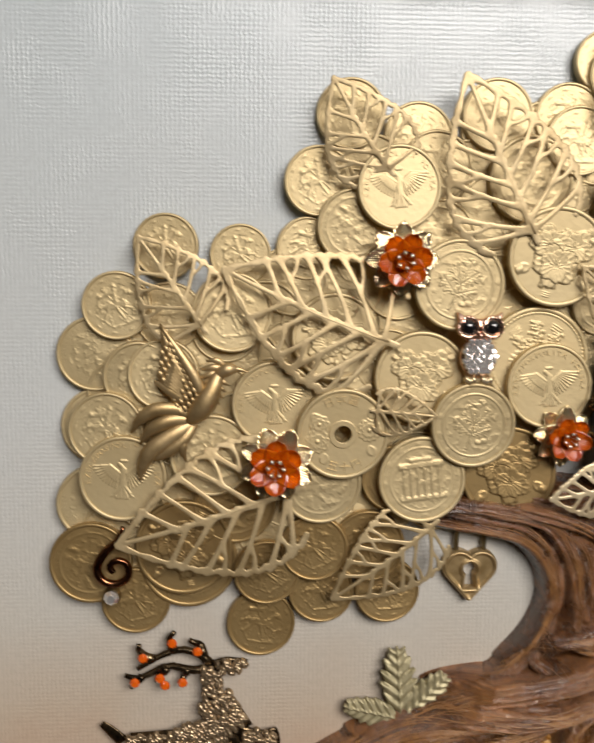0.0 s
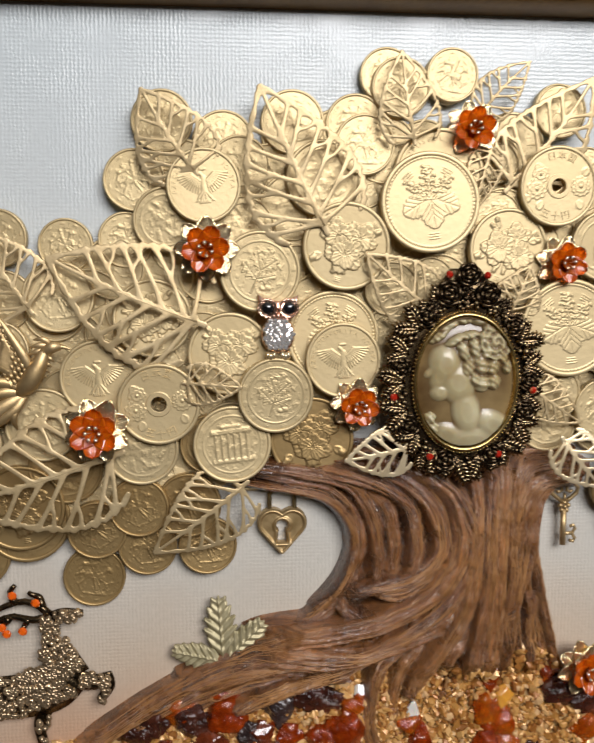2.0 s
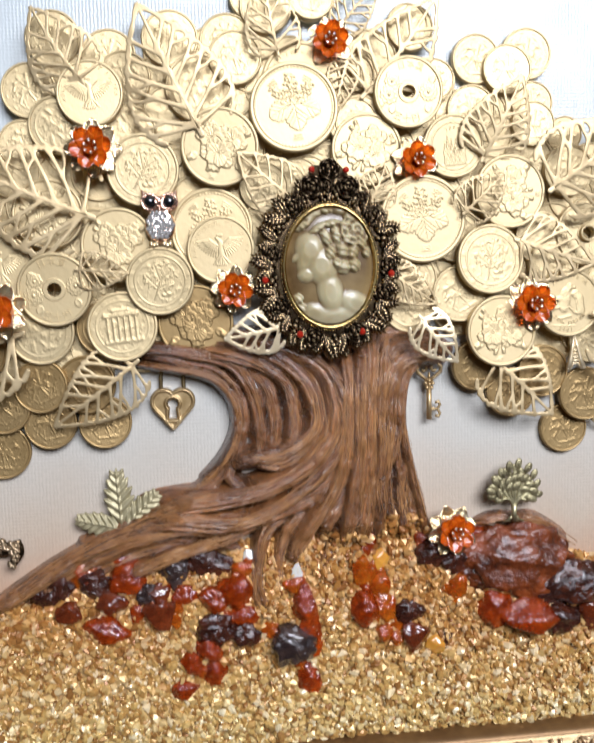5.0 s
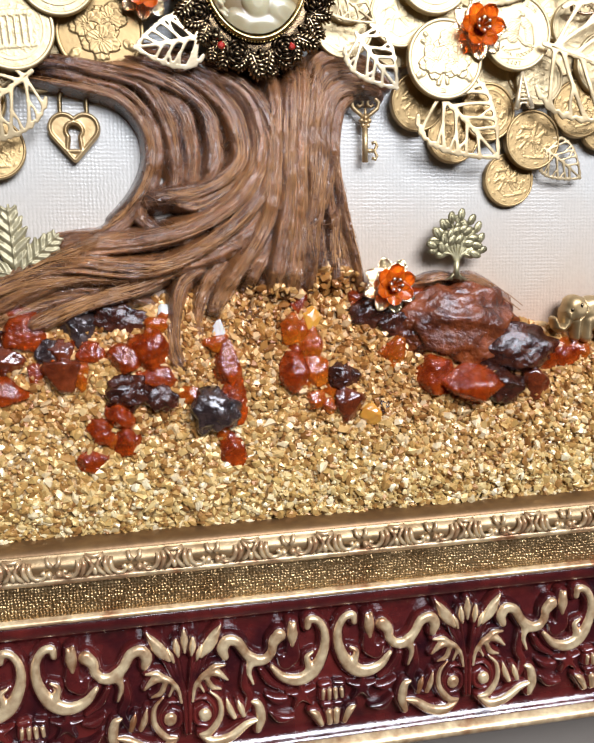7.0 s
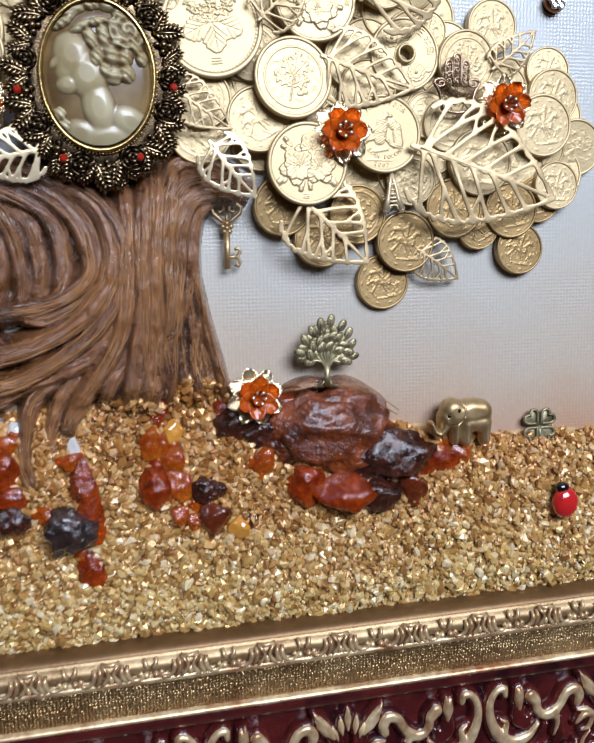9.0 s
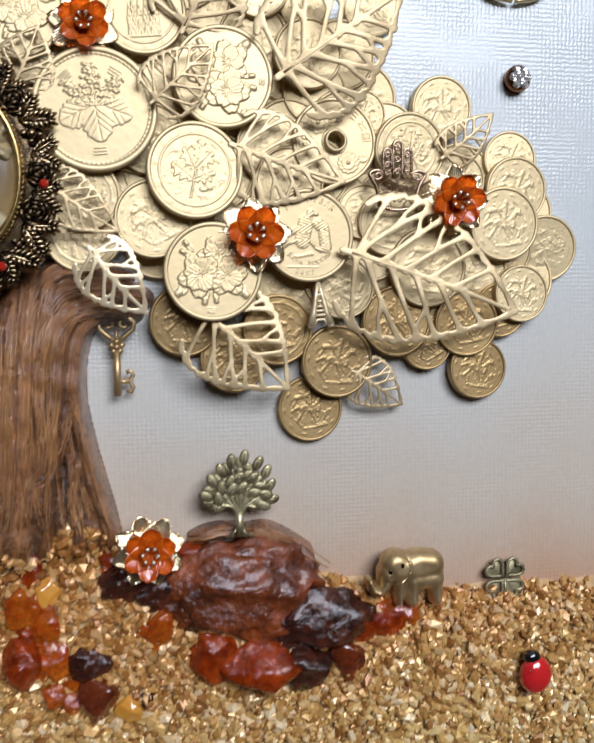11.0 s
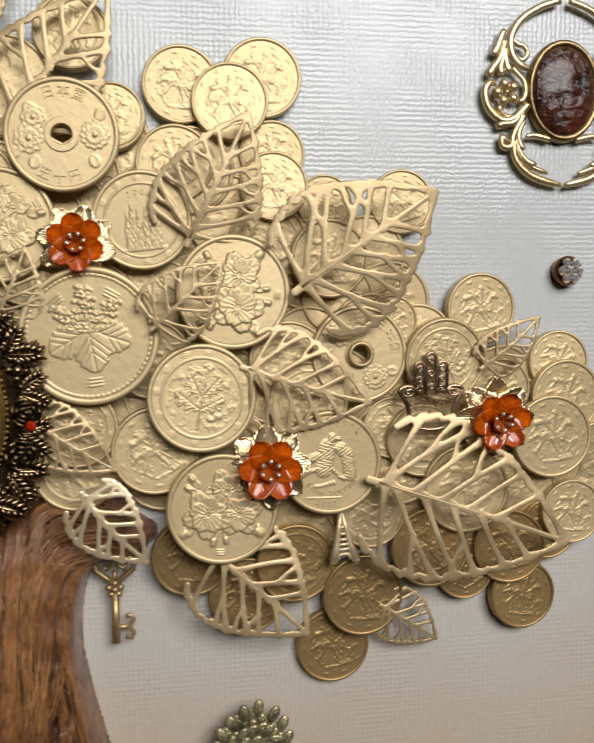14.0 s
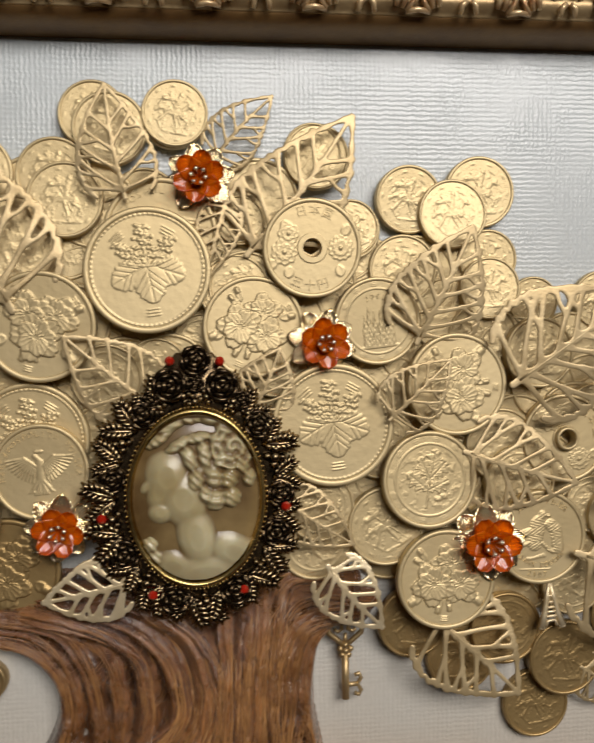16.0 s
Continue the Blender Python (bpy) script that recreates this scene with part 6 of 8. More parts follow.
# small amber splinters packed between the larger stones
chip_rng = random.Random(19)
for x, z, kind in [(-40.9, -104.4, "r"), (-30.9, -106.2, "r"), (-24.9, -103.3, "r"), (-23.4, -97.0, "o"), (-22.9, -111.5, "o"), (-33.5, -121.3, "r"), (-31.9, -128.7, "o"), (-38.8, -126.3, "r"), (-4.0, -108.4, "r"), (-2.2, -119.1, "r"),
                   (-2.6, -129.0, "r"), (14.5, -99.4, "o"), (19.7, -104.2, "r"), (15.6, -110.7, "r"), (21.0, -111.2, "o"), (23.5, -119.7, "o"), (30.9, -120.8, "b"), (35.0, -122.0, "b"), (17.3, -91.3, "r"), (45.5, -106.0, "o"),
                   (63.0, -114.6, "r"), (68.8, -116.9, "o"), (88.8, -114.0, "r"), (96.0, -109.6, "o"), (101.0, -108.6, "r"), (-59.1, -95.3, "o"), (-64.2, -110.7, "r"), (-52.0, -107.0, "r"), (-46.0, -112.0, "o"), (36.0, -93.6, "r")]:
    for k in range(2):
        a, d = chip_rng.uniform(0, 6.28), chip_rng.uniform(2.2, 4.2)
        stone(x + d * math.cos(a), z + d * math.sin(a), chip_rng.uniform(2.2, 3.8), chip_rng.uniform(2.4, 4.6), kind if k else "o")

# ---- filigree metal leaves ----
leaf_rng = random.Random(21)


def leaf(bx, bz, tx, tz, wide, h, mat=None):
    """A skeleton leaf: midrib, thin toothed rim and wide-set side veins stamped from one sheet, widest near the heart-shaped base."""
    long = math.hypot(tx - bx, tz - bz)
    turn = math.degrees(math.atan2(tz - bz, tx - bx)) - 90
    veins = 5 if long > 26 else 4
    arch = leaf_rng.uniform(0.3, 1.3) * min(1, long / 25)
    twist, bend = leaf_rng.uniform(-0.02, 0.02), leaf_rng.uniform(-0.03, 0.03) * long
    wide *= 1.1
    w = min(0.66, max(0.33, wide * 0.0255)) * (1.45 if mat else 1)
    back = 0.13
    def half(t):
        u = min(1, max(0, (t + back) / (1 + back)))
        return wide / 2 * max(math.sin(math.pi * u ** 0.64), 0) ** 0.86
    mid = lambda t: bend * math.sin(math.pi * min(1, max(0, t)))
    step = max(0.22, wide / 84)
    X, Y = np.meshgrid(np.arange(-wide * 0.66, wide * 0.66, step), np.arange(-0.2 * long, 1.06 * long, step))
    straps = [([(mid(t / 10), (t / 10 - 0.05) * long) for t in range(11)], [w * (1.15 - 0.045 * t) for t in range(11)])]

    def vein(t0, angle, s, sway):
        """From the midrib outwards until it meets the rim."""
        x, y, a, pts = mid(t0), t0 * long, radians(angle), []
        for k in range(60):
            pts.append((x, y))
            if abs(x - mid(y / long)) >= half(y / long) - 0.5 * w and k > 1:
                break
            x, y, a = x + s * math.sin(a) * long / 60, y + math.cos(a) * long / 60, a - radians(sway) / 10
        n = max(1, len(pts) // 8)
        pts = pts[:-1:n] + [pts[-1]]
        m = len(pts) - 1
        return pts, [w * (0.80 + 0.55 * abs(2 * k / m - 1) ** 3) for k in range(m + 1)]

    for s in (1, -1):
        n = veins * 12
        rim = []
        for i in range(n + 1):
            t = 0.0 + i / n
            tooth = 1 + 0.07 * ((t * veins * 3.1) % 1.0) * math.sin(math.pi * min(1, 0.15 + t)) ** 0.3
            rim.append((mid(t) + s * (half(t) * tooth - 0.4 * w), t * long))
        straps.append((rim, [w * (0.95 + 0.25 * math.sin(0.9 * i)) for i in range(n + 1)]))
        for i in range(veins):
            skip = (i + (0.4 if s > 0 else 0.0)) / veins
            t0, angle = 0.03 + 0.72 * skip, 60 - 16 * skip + leaf_rng.uniform(-6, 6)
            pts, widths = vein(t0, angle, s, leaf_rng.uniform(3.0, 7.0))
            straps.append((pts, widths))
            if len(pts) > 4 and i < veins - 1 and leaf_rng.random() < 0.85:
                x0, y0 = pts[len(pts) // 2]
                t2 = min(0.97, max(0.0, pts[-1][1] / long - leaf_rng.uniform(0.085, 0.125)))
                straps.append(([(x0, y0), ((x0 + mid(t2) + s * half(t2)) / 2, (y0 + t2 * long) / 2 - 0.012 * long), (mid(t2) + s * half(t2), t2 * long)], [w * 0.9, w * 0.62, w * 1.0]))
        for t0, angle in ((0.03, 82),):
            pts, widths = vein(t0, angle + leaf_rng.uniform(-8, 8), s, 4.0)
            straps.append((pts, widths))
    soft = w * 0.30
    total = np.zeros_like(X)
    for pts, widths in straps:
        total += np.exp(-np.clip(polyline_gap(X, Y, pts, widths) / soft, -40, 40))
    S = -soft * np.log(total + 1e-18)
    def lift(x, y, s):
        t = min(1, max(0, y / long))
        u = x - mid(t)
        return arch * math.sin(math.pi * t) - 0.02 * u * u / wide * 8 + twist * u * y / 10 + 0.10 * math.sin(0.5 * u + 0.3 * y) * min(1, wide / 20) + 0.09 * math.sqrt(min(1.0, max(0.0, -s / (0.25 * w))))
    size = "large" if long > 34 else "small" if long < 20 else "medium"
    m = on_canvas(bx, bz, h, turn, leaf_rng.gauss(0, 1.5), leaf_rng.gauss(0, 2.0))
    ob = thing("metal_leaf", m, f"{size} pierced gold metal leaf lying over coins", "leaf", "metal leaves of the tree")
    part("blade", sheet(X, Y, S, lift, 0.45), mat or LEAF, ob)
    rib = Build()
    rib.tube([(mid(t / 12), t / 12 * long, lift(mid(t / 12), t / 12 * long, -w) - 0.05) for t in range(13)], [w * (0.58 - 0.035 * t) for t in range(13)], 6, 0.3)
    part("midrib", rib, mat or LEAF, ob)
    return ob


leaf(-106.8, 14.0, -120.7, 33.9, 17.2, 7.9)
leaf(-64.7, 10.8, -101.8, 26.8, 27.7, 9.6)
leaf(-86.2, -23.2, -126.2, -35.8, 27.1, 10.4)
leaf(-64.9, 48.8, -77.9, 68.3, 17.5, 7.9)
leaf(-32.0, 35.1, -48.5, 69.5, 26.2, 9.2)
leaf(-53.1, -32.6, -76.6, -50.4, 17.7, 7.9)
leaf(-67.7, -4.9, -53.5, -6.1, 9.8, 10.4)
leaf(-9.5, -22.6, -26.2, -25.8, 11.8, 11.0, PALE_LEAF)
leaf(-8.6, 57.2, -12.3, 79.1, 14.0, 7.9)
leaf(10.3, 65.3, 22.3, 77.9, 10.2, 4.2)
leaf(17.4, 46.0, 39.0, 73.6, 20.0, 6.6)
leaf(12.0, 55.0, 7.8, 39.5, 8.3, 6.7)
leaf(53.0, 26.9, 64.5, 50.3, 18.0, 7.9)
leaf(46.1, 10.3, 58.8, 22.2, 11.7, 11.7)
leaf(74.2, 17.4, 100.8, 35.8, 25.5, 10.4)
leaf(63.8, 1.8, 88.0, -5.5, 17.8, 9.2)
leaf(89.4, -21.4, 128.6, -35.1, 29.2, 10.4)
leaf(56.7, -34.8, 74.9, -51.9, 20.3, 7.9)
leaf(91.9, -49.1, 103.6, -57.1, 10.6, 4.2)
leaf(32.5, -21.2, 43.5, -34.3, 11.6, 12.5, PALE_LEAF)
leaf(23.3, -6.9, 38.1, -16.9, 10.4, 10.4)
leaf(17.2, 12.3, 22.8, 25.0, 11.9, 9.2)
leaf(-3.7, 13.5, -21.2, 28.0, 14.9, 9.2)
leaf(112.7, 1.1, 124.4, 11.0, 8.4, 6.7)

# ---- flowers: gilt outer petals, amber enamel cup, stamens ----
def petal_mesh(name, long, wide, cup, rise, mat, pointed):
    nu, nv = 9, 9
    verts, faces = [], []
    for i in range(nu + 1):
        t = i / nu
        w = wide / 2 * (math.sin(math.pi * (0.12 + 0.88 * t) ** (0.66 if pointed else 0.55)) ** (0.55 if pointed else 0.3)) + 0.12 * (1 - t)
        for j in range(nv + 1):
            c = 2 * j / nv - 1
            verts.append((t * long, c * w, rise * t ** 1.4 + cup * c * c * (0.3 + t) + 0.12 * math.cos(c * 9) * t * (0 if pointed else 1)))
    k = len(verts)
    verts += [(x, y, z - 0.22) for x, y, z in verts]
    for i in range(nu):
        for j in range(nv):
            q = (i * (nv + 1) + j, (i + 1) * (nv + 1) + j, (i + 1) * (nv + 1) + j + 1, i * (nv + 1) + j + 1)
            faces.append(q)
            faces.append(tuple(k + a for a in reversed(q)))
    edge = [j for j in range(nv + 1)] + [(i + 1) * (nv + 1) + nv for i in range(nu)] + [nu * (nv + 1) + j for j in range(nv - 1, -1, -1)] + [i * (nv + 1) for i in range(nu - 1, 0, -1)]
    for a, b in zip(edge, edge[1:] + edge[:1]):
        faces.append((a, b, k + b, k + a))
    bld = Build()
    bld.add(verts, faces)
    return bld.mesh(name, mat)


OUTER = petal_mesh("outer_petal", 7.7, 6.0, 0.3, 0.0, PETAL_GOLD, True)
INNER = petal_mesh("inner_petal", 5.8, 5.0, 0.8, 0.7, AMBER_ENAMEL, False)
disc, pin, eye = Build(), Build(), Build()
disc.lathe([(0.01, 0.5), (1.6, 0.45), (2.0, 0.2), (2.0, -2.2), (0.01, -2.2)], 20)
pin.tube([(0, 0, 0), (0.3, 0, 1.1), (0.9, 0, 2.0)], 0.13, 6)
pin.ball((0.95, 0, 2.1), 0.5, 0.5, 0.5, 8, 6)
eye.lathe([(0.5, 0.6), (0.95, 0.75), (1.05, 1.1), (0.8, 1.35), (0.45, 1.25), (0.35, 0.9), (0.01, 0.85)], 16)
DISC, PIN, EYE = disc.mesh("centre", AMBER_ENAMEL), pin.mesh("stamen", BRIGHT), eye.mesh("pistil", BRIGHT)
first_flower = thing("enamel_flower", on_canvas(0, 0), "small gilt flower with glossy amber enamel petals", "flower", "enamel flowers on the tree")
part("centre", DISC, None, first_flower, "amber enamel centre")
for k in range(8):
    part("outer_petal", OUTER, None, first_flower, at=pose(0, 0, -0.0012 + 0.0004 * (k % 2), (-8, 6, 10, -4)[k % 4], 8 - 2 * (k % 3), 45 * k), label="polished gilt petal")
for k in range(6):
    part("inner_petal", INNER, None, first_flower, at=pose(0, 0, 0.0008, 0, -9, 60 * k + 8), label="glossy amber enamel petal")
for k in range(6):
    part("inner_petal", INNER, None, first_flower, at=pose(0, 0, 0.0010, 0, -40, 60 * k + 38) @ Matrix.Scale(0.55, 4), label="glossy amber enamel petal")
for k in range(6):
    part("stamen", PIN, None, first_flower, at=pose(0, 0, 0.0012, 0, 0, 60 * k + 38) @ Matrix.Translation((0.0006, 0, 0)), label="gilt stamen")
part("pistil", EYE, None, first_flower, "gilt ring in the flower's middle")
FLOWERS = []


def flower(x, z, size, h, turn):
    m = on_canvas(x, z, h, turn, 4 * math.sin(x), 4 * math.cos(z)) @ Matrix.Scale(size / 13.6, 4)
    if not FLOWERS:
        first_flower.matrix_world = m
        FLOWERS.append(first_flower)
    else:
        ob = copy_thing(first_flower, m)
        ob.matrix_basis = m
        FLOWERS.append(ob)


flower(-62.2, 29.2, 15.0, 12, 0)
flower(-90.2, -16.2, 15.4, 15, 20)
flower(-23.0, -11.3, 13.0, 10, 40)
flower(43.0, -87.4, 14.7, 10, 15)
flower(67.4, -17.4, 15.2, 11, 50)
flower(6.7, 60.3, 13.4, 8, 10)
flower(32.0, 26.0, 13.4, 9, 30)
flower(114.4, -9.4, 15.0, 10, 0)

# ---- cameo brooch: dark wreath of roses, leaves and beads round a gilt-rimmed oval plaque ----
CAMEO_BROWN = material("brown_cameo_ground", (0.25, 0.175, 0.075), 0.30, 0.0, (0.06, 0.028, 0.009), 130, 0.0, 900, 0.06, coat=0.3)
CAMEO_CREAM = material("cream_cameo_resin", (0.50, 0.45, 0.28), 0.34, 0.0, (0.34, 0.27, 0.13), 160, 0.0, 900, 0.06, coat=0.25, soft_light=0.2)
wash_nodes = CAMEO_CREAM.node_tree.nodes
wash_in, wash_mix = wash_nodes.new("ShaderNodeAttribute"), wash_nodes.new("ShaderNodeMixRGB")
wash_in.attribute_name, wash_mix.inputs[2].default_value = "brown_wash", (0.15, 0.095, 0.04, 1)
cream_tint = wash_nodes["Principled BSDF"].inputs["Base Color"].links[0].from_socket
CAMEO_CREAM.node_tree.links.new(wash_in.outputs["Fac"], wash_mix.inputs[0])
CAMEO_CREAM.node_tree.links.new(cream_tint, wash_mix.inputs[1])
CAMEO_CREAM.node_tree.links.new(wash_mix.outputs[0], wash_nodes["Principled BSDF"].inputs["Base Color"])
RED_CRYSTAL = material("red_crystal", (0.42, 0.022, 0.008), 0.06, 0.0, (0.30, 0.01, 0.005), 600, 0.0, 900, 0.03, coat=1.0)
RIM_GOLD = material("old_gold_rim", (0.62, 0.45, 0.18), 0.25, 1.0, (0.36, 0.25, 0.09), 500, 0.04, 1500, 0.08)
cameo = thing("cameo_brooch", on_canvas(5.0, -5.2, 9.4) @ Matrix.Scale(0.955, 4), "oval cream and brown cameo in a dark rose wreath brooch", "brooch")
WREATH = material("dark_burnished_bronze", (0.46, 0.34, 0.19), 0.20, 1.0, (0.035, 0.025, 0.016), 520, 0.05, 2500, 0.1)
OA, OB = 14.6, 19.0
b = Build()
b.lathe([(0.01, -9.6), (1.22, -9.6), (1.36, 0.2), (1.25, 1.4), (1.0, 1.8), (0.9, 1.0)], 48, (0, 0, 0), OA, OB)
part("backplate", b, DARK_BRONZE, cameo)
b = Build()
b.lathe([(0.905, 1.4), (0.93, 3.2), (0.955, 4.3), (0.985, 4.5), (1.01, 4.1), (1.02, 2.6), (1.02, 1.0)], 64, (0, 0, 0), OA, OB)
for k in range(110):
    a = 2 * math.pi * k / 110
    b.ball((OA * 1.03 * math.cos(a), OB * 1.03 * math.sin(a), 3.7), 0.30, 0.30, 0.30, 6, 4)
part("gilt_rim", b, RIM_GOLD, cameo, "beaded old gold oval rim")
b = Build()
b.lathe([(0.01, 4.6), (0.3, 4.55), (0.55, 4.3), (0.75, 3.9), (0.88, 3.3), (0.93, 2.6)], 56, (0, 0, 0), OA, OB)
part("plaque", b, CAMEO_BROWN, cameo, "glossy brown oval plaque")


def cameo_relief():
    """A plain smooth bust-shaped relief in profile with rolled hair, no features."""
    u, v = np.meshgrid(np.arange(-13, 13.01, 0.16), np.arange(-17.4, 17.41, 0.16))
    inside = (u / OA) ** 2 + (v / OB) ** 2
    flat_u, flat_v = u, v
    u, v = (u + 0.3) / 1.34, (v - 0.2) / 1.34
    def lump(cx, cy, rx, ry, high, turn=0.0):
        c, s = math.cos(radians(turn)), math.sin(radians(turn))
        x, y = ((u - cx) * c + (v - cy) * s) / rx, (-(u - cx) * s + (v - cy) * c) / ry
        return high * np.clip(1.15 - (x * x + y * y), -1, 1)
    def blend(items, k):
        total = np.zeros_like(u)
        for args in items:
            total += np.exp(lump(*args) / k)
        return k * np.log(total)
    skin = blend(((-4.4, 3.6, 3.6, 4.6, 2.0, 10), (-5.6, 1.4, 2.2, 3.8, 1.5, -8), (-7.6, 2.0, 0.9, 1.5, 1.0, -35), (-5.4, -2.0, 2.2, 1.9, 1.6, 10), (-1.8, 0.0, 4.0, 4.6, 2.0, 20), (0.2, -6.2, 3.2, 5.6, 1.7, 12),
                  (1.4, -12.4, 8.4, 3.6, 1.7, 4), (6.2, -9.0, 4.6, 3.2, 1.7, -28), (-3.6, -11.0, 4.0, 2.8, 1.5, -20)), 0.22)
    curls = []
    for cx, cy, rx, ry, turn in ((-5.6, 9.4, 2.6, 1.0, 35), (-3.6, 11.6, 3.0, 1.1, 25), (-0.6, 12.8, 2.4, 1.2, 5), (2.2, 12.6, 2.4, 1.1, -20), (4.8, 11.4, 1.6, 1.9, 20), (-2.4, 8.6, 2.6, 1.0, 30), (0.6, 9.6, 2.4, 1.0, 10),
                                 (-0.8, 6.4, 1.3, 2.6, 25), (1.6, 6.8, 1.3, 2.8, 10), (0.2, 3.0, 1.6, 2.2, -10), (3.0, 3.4, 1.7, 2.4, 10), (5.4, 3.2, 1.7, 2.2, -15), (3.2, -0.2, 1.9, 1.8, 0), (5.6, 0.2, 1.7, 1.9, 20),
                                 (7.4, 5.4, 1.4, 2.2, 15), (8.6, 3.0, 1.2, 1.6, 0), (4.0, 6.0, 1.5, 1.4, 0), (1.6, 0.6, 1.3, 1.7, 15), (3.4, 9.0, 1.3, 1.5, 30)):
        curls.append((cx, cy, rx, ry, 2.7, turn))
    for cx, cy, r in ((-9.0, -8.6, 1.7), (-10.4, -6.2, 1.2), (-7.2, -7.4, 1.3), (-8.6, -11.0, 1.5), (-6.4, -9.6, 1.4), (-6.6, -12.6, 1.3), (-10.6, -3.6, 1.0)):
        curls.append((cx, cy, r, r * 1.1, 1.7, 20))
    hair = blend(curls, 0.20)
    bun = np.hypot(u - 6.2, v - 8.2)
    coil = np.where(bun < 3.6, 2.2 + 0.45 * np.cos(4.2 * bun + np.arctan2(v - 8.2, u - 6.2)), -1.0)
    h = np.maximum(np.maximum(skin, hair), coil)
    rows = 0.22 * np.cos((u * 0.9 + v * 1.7) * 2.6 + np.sin(u * 0.9) * 2.2) * (hair > skin)
    h = np.where(h > 0.1, h * 0.8 + rows, h)
    for _ in range(2):
        h[1:-1, 1:-1] = (h[1:-1, 1:-1] * 2 + h[:-2, 1:-1] + h[2:, 1:-1] + h[1:-1, :-2] + h[1:-1, 2:]) / 6
    dome = 4.55 - 2.2 * inside ** 1.6
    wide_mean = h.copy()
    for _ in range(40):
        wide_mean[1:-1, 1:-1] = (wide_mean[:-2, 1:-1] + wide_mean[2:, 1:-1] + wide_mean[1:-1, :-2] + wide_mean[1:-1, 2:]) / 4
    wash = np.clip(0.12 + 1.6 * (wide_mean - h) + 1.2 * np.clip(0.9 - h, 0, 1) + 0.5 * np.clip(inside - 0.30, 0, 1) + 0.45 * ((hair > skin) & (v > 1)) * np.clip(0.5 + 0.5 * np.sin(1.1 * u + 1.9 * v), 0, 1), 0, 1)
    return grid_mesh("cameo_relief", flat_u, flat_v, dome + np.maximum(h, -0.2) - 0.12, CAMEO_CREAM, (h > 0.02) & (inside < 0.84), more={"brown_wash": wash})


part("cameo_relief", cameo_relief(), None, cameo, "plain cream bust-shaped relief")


def rose_petal(n, r, tilt):
    b, pts = Build(), []
    for j in range(7):
        t = (j / 6 - 0.5) * 2 * math.pi / n * 1.25
        pts.append((r * math.cos(t), r * math.sin(t), 0.35 + tilt * math.sin(math.pi * j / 6)))
    b.tube(pts, [0.18 + 0.32 * math.sin(math.pi * j / 6) for j in range(7)], 6, 1.3)
    return b.mesh("petal", DARK_BRONZE)


rose_core = Build()
rose_core.ball((0, 0, 0.4), 0.8, 0.8, 0.9, 8, 6)
rose_core.lathe([(0.01, -0.6), (2.2, -0.5), (2.5, 0.1), (1.5, 0.5), (0.5, 0.5)], 12)
ROSE_CORE = rose_core.mesh("rose", DARK_BRONZE)
ROSE_RINGS = [(n, rose_petal(n, r, tilt)) for n, r, tilt in ((3, 0.75, 0.9), (5, 1.5, 0.55), (6, 2.3, 0.2))]


def rose(at):
    ob = part("rose", ROSE_CORE, None, cameo, at=at)
    for ring, (n, mesh) in enumerate(ROSE_RINGS):
        for k in range(n):
            part("petal", mesh, None, ob, at=pose(0, 0, 0, 0, 0, 360 * k / n + 28.6 * ring))


def sprig_mesh():
    """A pointed leaf with ribs, along +v."""
    b = Build()
    n = 9
    b.tube([(0, 6.2 * i / n, 0.5 + 0.7 * math.sin(math.pi * i / n)) for i in range(n + 1)], [0.42 * (1.1 - 0.8 * i / n) for i in range(n + 1)], 6)
    for s in (1, -1):
        for i in range(6):
            y = 0.6 + 0.85 * i
            w = 1.9 * math.sin(math.pi * (0.2 + 0.75 * i / 6))
            b.tube([(0, y, 0.9), (s * w * 0.6, y + 0.7, 0.8), (s * w, y + 1.5, 0.3)], [0.42, 0.48, 0.22], 6)
    return b.mesh("wreath_leaf", WREATH)


big_bead, small_bead = Build(), Build()
big_bead.ball((0, 0, 0.6), 0.95, 0.95, 0.95, 10, 7)
small_bead.ball((1.25, 0, 0.3), 0.75, 0.75, 0.75, 8, 6)
BIG_BEAD, SMALL_BEAD = big_bead.mesh("bead_cluster", WREATH), small_bead.mesh("bead", WREATH)


def beads(at):
    ob = part("bead_cluster", BIG_BEAD, None, cameo, at=at, label="small dark bronze bead cluster")
    for k in range(4):
        part("bead", SMALL_BEAD, None, ob, at=pose(0, 0, 0, 0, 0, 90 * k + 23))


def crystal_mesh(name, r, mat):
    b = Build()
    b.lathe([(0.01, 1.0), (0.55, 1.0), (1.0, 0.45), (0.92, 0.0), (0.6, -0.5)], 8)
    b.v = [(x * r, y * r, z * r) for x, y, z in b.v]
    return b.mesh(name, mat, smooth=False)


